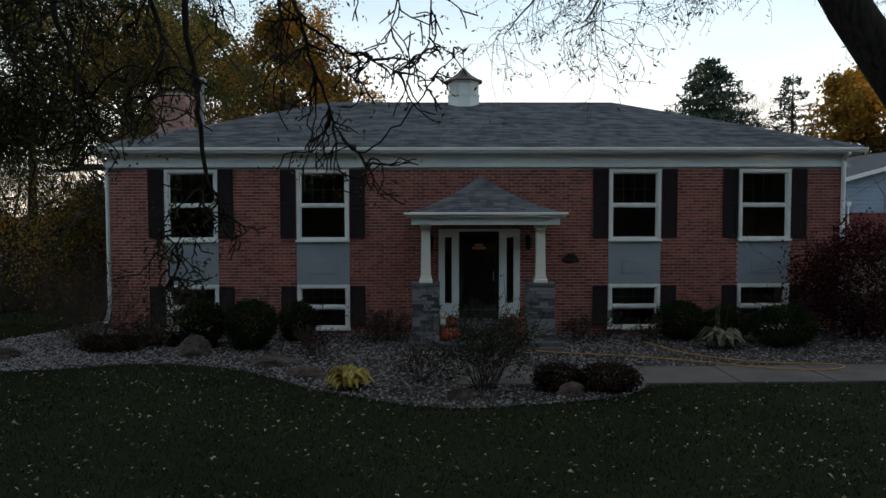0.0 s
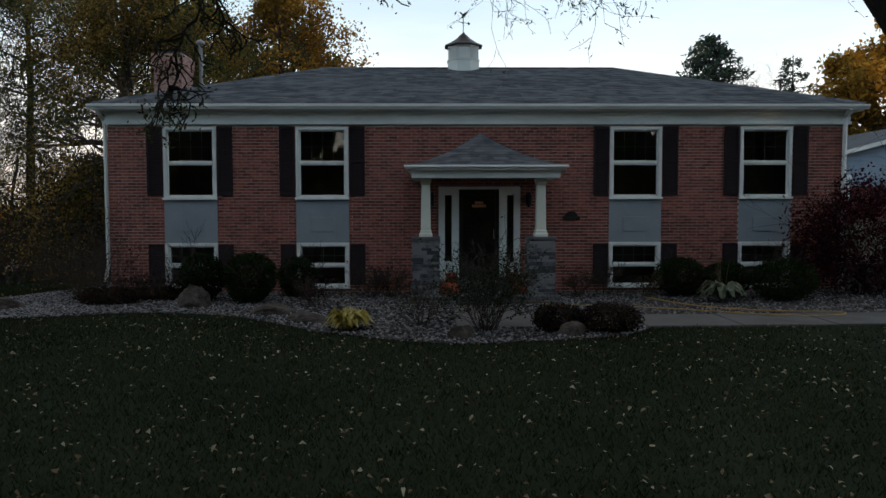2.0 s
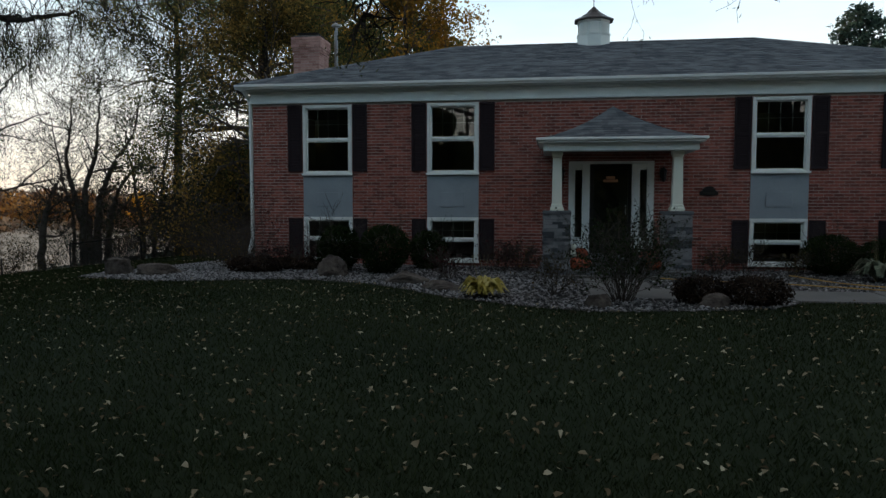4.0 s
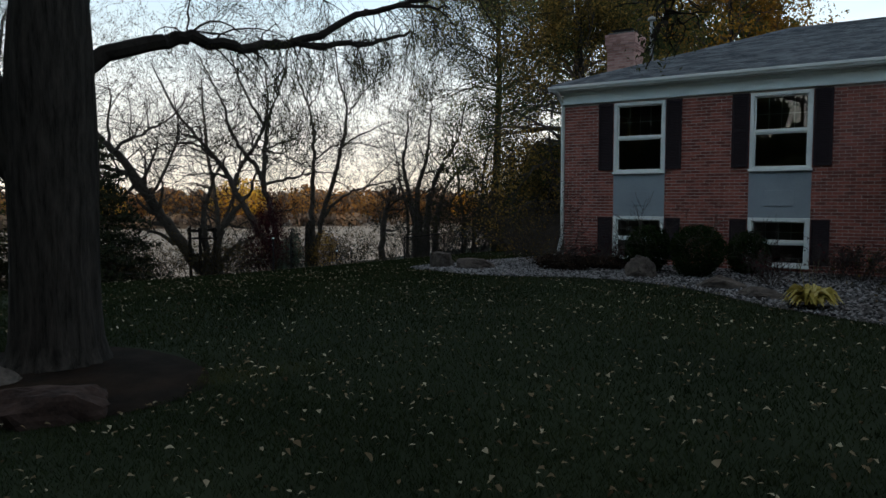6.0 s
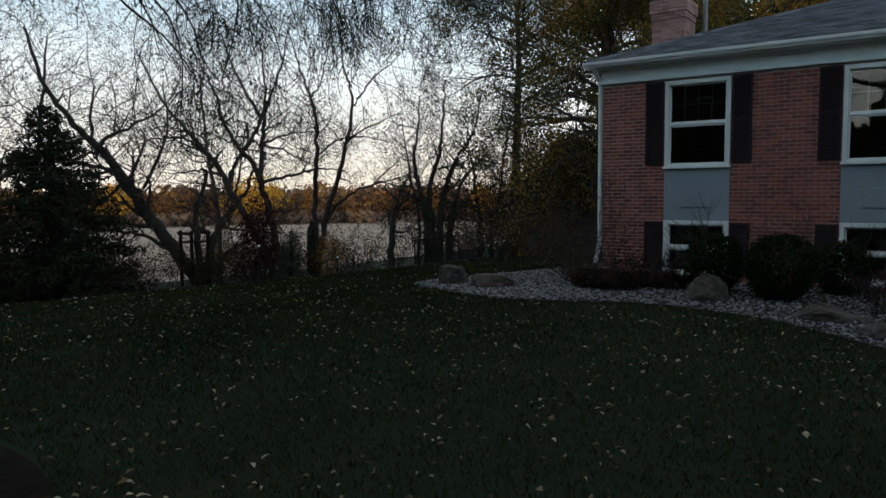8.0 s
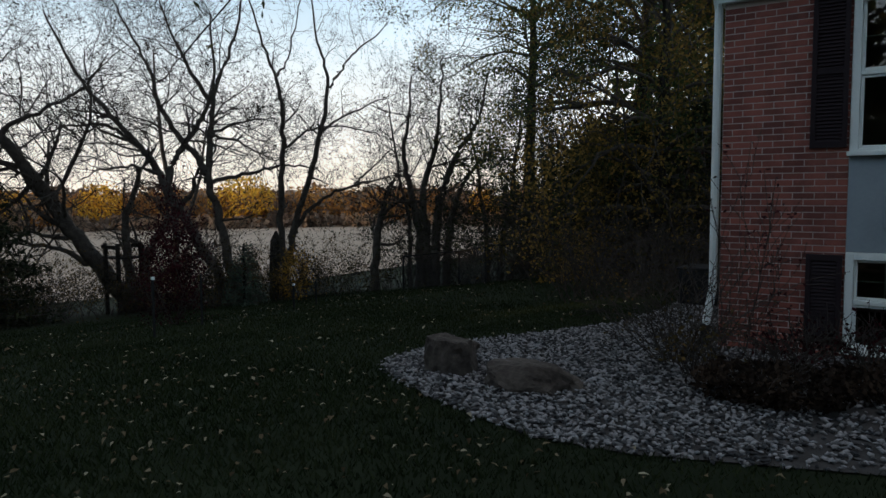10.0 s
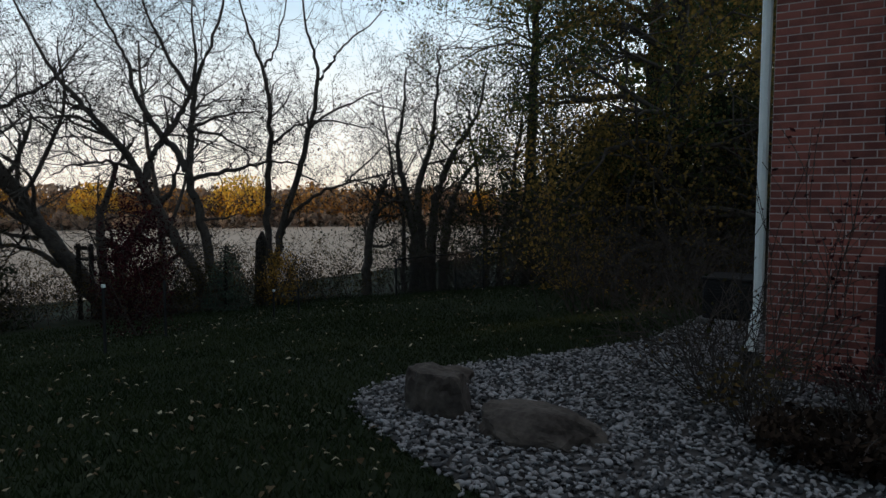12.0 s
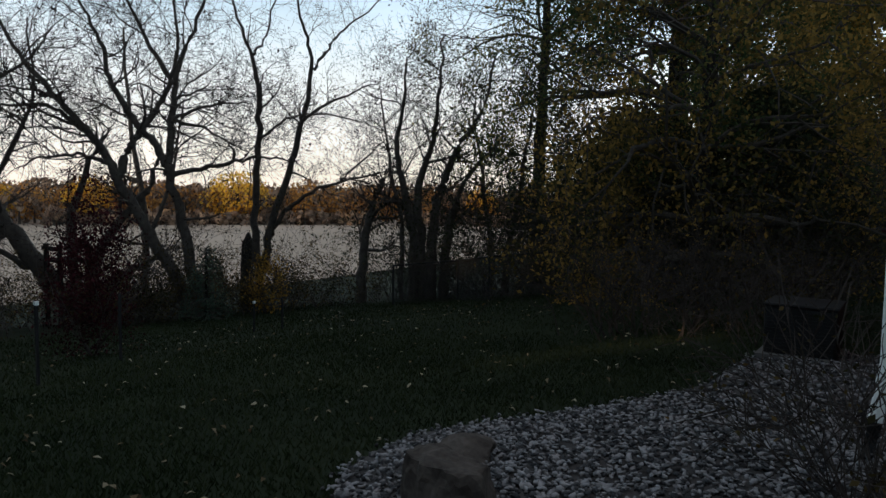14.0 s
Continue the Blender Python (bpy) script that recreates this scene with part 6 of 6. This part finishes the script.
def conifer(label, x, y, h, r, seed, tiers, sparse=1.0, z0=None, lowest=0.06, mat=None, fine=1.0):
    rng = np.random.default_rng(seed)
    z0 = g(x, y) if z0 is None else z0
    top = root("conifer", label, "tree")
    part("trunk", Geo().tube([(x, y, z0 - 0.2), (x, y, z0 + h * 0.97)], [0.05 + h * 0.016, 0.02], 8), M_BARK, top)
    pts, wood = [], Geo()
    for t in range(tiers):
        f = lowest + (1 - lowest) * t / tiers
        n = max(4, int((12 - 7 * f) * sparse))
        for k in range(n):
            a = rng.uniform(0, 2 * math.pi)
            L = r * (1 - f) ** 0.7 * rng.uniform(0.75, 1.12) + 0.15
            z = z0 + h * f + rng.uniform(-0.5, 0.5) * h / tiers
            tip = np.array((x + L * math.cos(a), y + L * math.sin(a), z + L * rng.uniform(-0.25, 0.15)))
            base = np.array((x, y, z))
            wood.tube([base, tip], [0.025, 0.006], 3, caps=False)
            m = int(34 * L / r * 1.6 / fine) + 6
            for _ in range(m):
                u = rng.random() ** 0.6
                side = rng.normal() * 0.16 * L * (1.1 - u)
                pts.append(base + (tip - base) * u + np.array((-math.sin(a) * side, math.cos(a) * side, rng.normal() * 0.07)))
    part("crown", wood, M_TWIG, top)
    part("foliage", leaf_mesh("foliage", rng, np.array(pts), 0.26 * h / 8 * fine, 0.32, 0.3), mat or M_SPRUCE, top)


conifer("dense dark green spruce behind the roof", 12.7, 33.8, 9.8, 5.0, 401, 44, 2.4, fine=0.7)
conifer("sparse pine with layered boughs in the distance", 22.1, 44.9, 11.6, 3.6, 402, 17, 1.3, fine=0.7)
conifer("dark spreading evergreen at the edge of the lawn", -27.9, 16.3, 7.0, 3.3, 411, 28, 1.9, lowest=0.03, mat=M_CEDAR, fine=0.9)
conifer("small dark evergreen at the edge of the lawn", -30.2, 12.4, 6.0, 2.6, 412, 20, 1.5, lowest=0.03, mat=M_CEDAR, fine=1.3)
conifer("small dark juniper among the brush", -22.87, 23.05, 2.0, 0.6, 403, 12)
bare_tree("pale leafless round-crowned tree in the distance", [
    ([(23.4, 55.0, 0.2), (23.4, 55.0, 3.0), (22.8, 55.0, 6.0), (22.0, 55.0, 9.5)], 0.25, 0.04),
    ([(23.4, 55.0, 2.6), (24.0, 55.0, 6.0), (24.6, 55.0, 9.8)], 0.2, 0.04),
    ([(23.4, 55.0, 3.0), (23.5, 55.3, 6.0), (23.3, 55.3, 10.4)], 0.2, 0.04),
], 208, 20, 2.6)

shrub("red_shrub", -18.1, 17.15, 0.6, 0.6, 2.6, 7500, 0.05, M_REDLEAF, 72, "dark red autumn shrub at the lawn edge", "shrub", ragged=0.5)
shrub("rust_shrub", -22.6, 24.9, 0.55, 0.55, 1.7, 1700, 0.07, M_GOLDLEAF, 73, "rusty autumn shrub among the brush", "shrub", ragged=0.35)

# ---- brush and thickets ----
def brush(label, spots, seed, h0, h1, leaves, mat, leaf=0.07, stems=5):
    rng = np.random.default_rng(seed)
    geo, tips = Geo(), []
    for x, y, s in spots:
        z = g(x, y)
        for _ in range(stems):
            a = rng.uniform(0, 2 * math.pi)
            b = rng.uniform(0, 0.6)
            grow(geo, tips, rng, (x + b * math.cos(a), y + b * math.sin(a), z - 0.05), (0.5 * math.cos(a), 0.5 * math.sin(a), 1), s * rng.uniform(h0, h1), 0.014, 1, 3, (3, 3), 0.75, 0.03, 0.2)
    top = tagged(new("undergrowth"), label, "undergrowth", kind="stuff")
    tagged(part("twigs", geo, M_BUSHTWIG, top), kind="stuff")
    tagged(part("foliage", leaf_mesh("foliage", rng, tip_points(rng, tips, leaves, 0.07), leaf, 0.55, 0.2), mat, top), kind="stuff")


rng = np.random.default_rng(77)
edge = []
for k in range(190):
    f = rng.random() ** 1.25
    x = -31.0 + f * 10.0 + rng.normal() * 0.7
    y = 11.0 + f * 16.5 + rng.normal() * 0.7
    off = rng.uniform(0.0, 3.5)
    edge.append((x - 0.83 * off, y + 0.5 * off, rng.uniform(0.7, 1.3)))
edge += [(-27.0 + rng.normal() * 0.5, 22.6 + rng.normal() * 0.5, 1.2) for _ in range(10)]
brush("tangled dry brush and weeds along the lawn edge", edge, 501, 0.5, 1.4, 6, M_BRUSHLEAF, stems=4)
back = [(rng.uniform(-17.0, -7.5), rng.uniform(27.6, 31.5), rng.uniform(0.9, 1.6)) for _ in range(95)]
back += [(rng.uniform(-22.5, -15.0), rng.uniform(28.4, 31.5), rng.uniform(0.9, 1.7)) for _ in range(60)]
brush("dark tangled thicket behind the back lawn", back, 502, 1.0, 1.8, 5, M_CEDAR, 0.09, stems=4)
side = [(rng.uniform(-11.2, -8.6), rng.uniform(20.6, 25.5), rng.uniform(0.7, 1.2)) for _ in range(34)]
brush("dark leafless shrubs beside the house", side, 503, 0.7, 1.3, 1, M_BRUSHLEAF, 0.06)

# ---- beyond the field ----
def far_trees(label, mat, seed, spots, leaf=0.7, full=1.0):
    rng = np.random.default_rng(seed)
    pts, wood = [], Geo()
    for x, y, h, r in spots:
        wood.tube([(x, y, -4.2), (x, y, -4 + h * 0.8)], [0.25, 0.06], 4, caps=False)
        n = int(84 * full * r * h / 8)
        d = rng.normal(size=(n, 3))
        d /= np.linalg.norm(d, axis=1)[:, None]
        rad = (0.4 + 0.6 * rng.random(n) ** 0.4) * (1 + 0.25 * np.sin(d[:, 0] * 5 + x) * np.sin(d[:, 2] * 4 + y))
        pts.append(np.stack([x + d[:, 0] * r * rad, y + d[:, 1] * r * rad, -4 + h * 0.55 + d[:, 2] * h * 0.47 * rad], 1))
    top = tagged(new("far_woods"), label, "woods", kind="stuff")
    tagged(part("trunks", wood, M_TWIG, top), kind="stuff")
    tagged(part("foliage", leaf_mesh("foliage", rng, np.concatenate(pts), leaf, 0.8), mat, top), kind="stuff")


rng = np.random.default_rng(88)
gold, rust, dull = [(-112.0, 99.5, 9.2, 5.8), (-127.0, 80.0, 8.0, 4.2)], [(-104.5, 108.7, 8.0, 5.0), (-98.7, 114.2, 7.6, 4.8), (-123.2, 85.9, 7.6, 4.6)], []
for k in range(230):
    b = radians(rng.uniform(5, 100))
    R = 150 + rng.uniform(0, 14)
    x, y = -R * math.sin(b), R * math.cos(b)
    h = rng.uniform(4.5, 7.5)
    pick = rng.random()
    (gold if pick < 0.03 else rust if pick < 0.62 else dull).append((x, y, h, rng.uniform(2.0, 3.8)))
for k in range(260):
    b = radians(rng.uniform(0, 105))
    R = 168 + rng.uniform(0, 40)
    dull.append((-R * math.sin(b), R * math.cos(b), rng.uniform(5, 8.0), rng.uniform(3, 5)))
low = []
for k in range(260):
    b = radians(rng.uniform(0, 105))
    R = 143 + rng.uniform(0, 6)
    low.append((-R * math.sin(b), R * math.cos(b), rng.uniform(1.4, 2.8), rng.uniform(1.4, 2.6)))
far_trees("distant golden autumn trees across the field", M_FARGOLD, 601, gold, 0.5, 3.6)
far_trees("distant rusty autumn trees across the field", M_FARRUST, 602, rust, 0.55, 1.5)
far_trees("distant bare brown woods across the field", M_FARBRUSH, 603, dull + low, 1.35, 0.45)

# woods behind the house and the street side, closing the distance
ring_spots = []
for k in range(90):
    b = radians(rng.uniform(4, 75))
    R = rng.uniform(75, 110)
    ring_spots.append((R * math.sin(b), R * math.cos(b), rng.uniform(8.0, 11.0), rng.uniform(3, 5)))
far_trees("distant brown and gold woods behind the houses", M_FARRUST, 604, ring_spots, 1.0)

# unseen tall trees closing the back, added to block low sun and sky
for k, x in enumerate((-58, -51, -45, -38, -32, -26, -20, -14, 2.8, 9, 15, 22, 29, 36)):
    leafy_tree("unseen_tree", "unseen tall leafy dark tree added to block sun and sky", x, -16.0 - 2.5 * (k % 2), 17 + 2 * (k % 3), 6.3, 320 + k, M_OAKLEAF, 1.6, 38, 18 if -40 < x < 10 else 11, 0.04, 0.5, 0.35)
# unseen low and half-bare trees fill the gap that the windows reflect
for k, x in enumerate((-10, -7, -4, -1)):
    leafy_tree("unseen_tree", "unseen low leafy dark tree reflected in the windows", x, -17.0 - 1.5 * (k % 2), 5.0, 3.4, 340 + k, M_OAKLEAF, 0.9, 26, 22, 0.04, 0.5, 0.2)
bare_tree("unseen half-bare tree reflected in the windows", [
    ([(-6.0, -20.0, -0.4), (-6.0, -20.0, 3.0), (-6.4, -20.0, 6.0), (-6.2, -20.0, 11.0)], 0.26, 0.04),
    ([(-6.0, -20.0, 2.4), (-4.8, -20.0, 5.0), (-4.0, -20.0, 9.0)], 0.16, 0.03),
    ([(-6.0, -20.0, 2.8), (-7.4, -20.0, 5.4), (-8.2, -20.0, 9.0)], 0.16, 0.03),
], 350, 12, 2.4, 3, M_OAKLEAF, None, 3)

# ---- neighbouring house ----
nb = root("neighbour_house", "blue sided neighbouring house with a grey gabled roof", "house")
NX, NY, NP = 15.5, 27.6, 20.8
part("lower_wall", Geo().box(NX, NY + 0.05, 0.0, 26.0, 36.0, 2.98), M_REDWALL, nb, "dark red lower wall")
gab = Geo()
for y in (NY + 0.05, 36.0):
    gab.v += [(NX, y, 2.99), (26.1, y, 2.99), (26.1, y, 4.2), (NP, y, 5.6), (NX, y, 4.2)]
gab.f = [(0, 1, 2, 3, 4), (9, 8, 7, 6, 5)] + [(i, 5 + i, 5 + (i + 1) % 5, (i + 1) % 5) for i in range(5)]
part("wall", gab, M_SIDING, nb, "blue gabled wall")
for k in range(16):
    z = 3.0 + k * 0.16
    a, b = (NX, 26.1) if z < 4.2 else (NX + (z - 4.2) * 5.3 / 1.4, 26.1 - (z - 4.2) * 5.3 / 1.4)
    if b - a > 0.4:
        sb = Geo()
        sb.v = [(a, NY + 0.01, z), (b, NY + 0.01, z), (b, NY + 0.04, z + 0.15), (a, NY + 0.04, z + 0.15), (a, NY + 0.048, z), (b, NY + 0.048, z)]
        sb.f = [(0, 1, 2, 3), (0, 4, 5, 1)]
        part("siding_board", sb, M_SIDING, nb)
for x0, x1 in ((NX - 0.35, NP), (26.45, NP)):
    z0 = 4.2 - 0.35 * 1.4 / 5.3
    r = Geo()
    r.v = [(x0, NY - 0.3, z0), (x1, NY - 0.3, 5.62), (x1, 36.3, 5.62), (x0, 36.3, z0), (x0, NY - 0.3, z0 + 0.16), (x1, NY - 0.3, 5.78), (x1, 36.3, 5.78), (x0, 36.3, z0 + 0.16)]
    r.f = [(0, 1, 2, 3), (4, 5, 6, 7), (0, 1, 5, 4), (2, 3, 7, 6), (3, 0, 4, 7)]
    part("roof", r, M_SHINGLE, nb)
    f = Geo()
    f.v = [(x0, NY - 0.33, z0 - 0.02), (x1, NY - 0.33, 5.6), (x1, NY - 0.33, 5.76), (x0, NY - 0.33, z0 + 0.14), (x0, NY - 0.303, z0 - 0.02), (x1, NY - 0.303, 5.6), (x1, NY - 0.303, 5.76), (x0, NY - 0.303, z0 + 0.14)]
    f.f = [(0, 1, 2, 3), (7, 6, 5, 4), (3, 2, 6, 7), (1, 0, 4, 5)]
    part("rake_board", f, M_TRIM, nb, "white rake board")
part("meter_box", Geo().box(NX + 0.15, NY - 0.1, 3.25, NX + 0.3, NY + 0.005, 3.42), M_TRIM, nb, "small white meter box")
part("conduit", Geo().tube([(NX + 0.22, NY - 0.05, 3.24), (NX + 0.22, NY - 0.05, 2.5), (NX + 0.35, NY - 0.12, 2.35)], [0.03] * 3, 6), M_TRIM, nb)
bf = root("board_fence", "weathered grey board fence beside the house", "fence")
for k in range(40):
    x = 10.5 + k * 0.16
    part("board", Geo().box(x, 24.0, g(x, 24) - 0.05, x + 0.15, 24.02, 1.75 + 0.02 * math.sin(k * 2.3)), M_WOODGREY, bf)
part("rail", Geo().box(10.5, 24.022, 1.4, 16.9, 24.06, 1.49), M_WOODGREY, bf)

# ---- lawn: blades and fallen leaves ----
def lawn_spots(rng, n, x0, x1, y0, y1):
    x, y = rng.uniform(x0, x1, n) + rng.normal(size=n) * 0.5, rng.uniform(y0, y1, n) + rng.normal(size=n) * 0.5
    off = in_bed(x, y) | ((x > 0.28) & (y > 11.5) & (y < 12.85)) | ((x > XL - 0.3) & (x < XR + 0.3) & (y > 16.2))
    keep = ~off & (np.hypot((x - MX) / 1.68, (y - MY) / 1.32) > 1)
    x, y = x[keep], y[keep]
    return np.stack([x, y, g_all(x, y)], 1)


def blades(rng, n, x0, x1, y0, y1, h, w):
    c = lawn_spots(rng, n, x0, x1, y0, y1)
    n = len(c)
    a = rng.uniform(0, 2 * math.pi, n)
    s = np.stack([np.cos(a), np.sin(a), np.zeros(n)], 1) * w * rng.uniform(0.7, 1.3, n)[:, None]
    b = rng.uniform(0, 2 * math.pi, n)
    tip = np.stack([np.cos(b) * 0.6, np.sin(b) * 0.6, np.ones(n)], 1) * (h * rng.uniform(0.5, 1.3, n))[:, None]
    return np.stack([c - s, c + s, c + tip], 1).reshape(-1, 3)


rng = np.random.default_rng(9)
bl = np.concatenate([blades(rng, 150000, -13, 5, 3.5, 13.5, 0.042, 0.004), blades(rng, 80000, -24, -6, 8, 28, 0.05, 0.009), blades(rng, 35000, -16, -8, 13.3, 20, 0.045, 0.006), blades(rng, 40000, -12, 16, 4, 13, 0.055, 0.008), blades(rng, 40000, -24, -8, 2, 14, 0.06, 0.01), blades(rng, 90000, -10, 2, 0.5, 5, 0.042, 0.0035)])
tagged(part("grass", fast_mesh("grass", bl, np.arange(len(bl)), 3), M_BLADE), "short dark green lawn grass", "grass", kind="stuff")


def fallen(rng, n, x0, x1, y0, y1, size):
    c = lawn_spots(rng, n, x0, x1, y0, y1)
    n = len(c)
    c[:, 2] += rng.uniform(0.035, 0.06, n)
    a = rng.uniform(0, 2 * math.pi, n)
    L = size * rng.uniform(0.5, 1.3, n)[:, None]
    d = np.stack([np.cos(a), np.sin(a), rng.normal(size=n) * 0.25], 1) * L
    s = np.stack([-np.sin(a), np.cos(a), rng.normal(size=n) * 0.25], 1) * L * rng.uniform(0.35, 0.7, n)[:, None]
    up = np.array((0, 0, 1.0)) * L * rng.uniform(0.2, 0.9, n)[:, None]
    j = rng.uniform(0.5, 1.5, (6, n, 1))
    v = np.stack([c - d * j[0], c - 0.2 * d * j[1] + s * j[2] + up, c + d * 0.5 + s * 0.8 + up * 0.6, c + d, c + 0.5 * d * j[3] - s * 0.8 * j[4] + up * 0.6, c - 0.2 * d - s * j[5] + up], 1)
    return v.reshape(-1, 3)


fl = np.concatenate([fallen(rng, 2900, -13, 6, 3.2, 13.4, 0.025), fallen(rng, 900, -20, -7, 8, 25, 0.028), fallen(rng, 1300, -8, 14, 6, 13, 0.026), fallen(rng, 1000, -7, 3, 0.8, 5.5, 0.03), fallen(rng, 160, -20, -10, 4, 14, 0.04)])
tagged(part("fallen_leaves", fast_mesh("fallen_leaves", fl, np.arange(len(fl)), 6), M_FALLEN), "pale curled fallen leaves scattered on the lawn", "fallen leaves", kind="stuff")

# ---- single bricks at the house corner ----
brick_meshes = {}
for s, e, z in near_bricks:
    key = round(e - s, 3)
    if key not in brick_meshes:
        geo, L, c = Geo(), e - s, 0.003
        geo.v = [(0, 0.03, 0), (L, 0.03, 0), (L, 0.03, COURSE - 0.01), (0, 0.03, COURSE - 0.01), (0, c, 0), (L, c, 0), (L, c, COURSE - 0.01), (0, c, COURSE - 0.01), (c, 0, c), (L - c, 0, c), (L - c, 0, COURSE - 0.01 - c), (c, 0, COURSE - 0.01 - c)]
        geo.f = [(8, 9, 10, 11), (4, 5, 9, 8), (5, 6, 10, 9), (6, 7, 11, 10), (7, 4, 8, 11), (0, 1, 5, 4), (1, 2, 6, 5), (2, 3, 7, 6), (3, 0, 4, 7)]
        brick_meshes[key] = geo.mesh("brick")
    ob = part("brick", brick_meshes[key], M_BRICK, wall_ob)
    ob.location = (s, Y0 - 0.004 + random.uniform(-0.002, 0.002), z + 0.005)
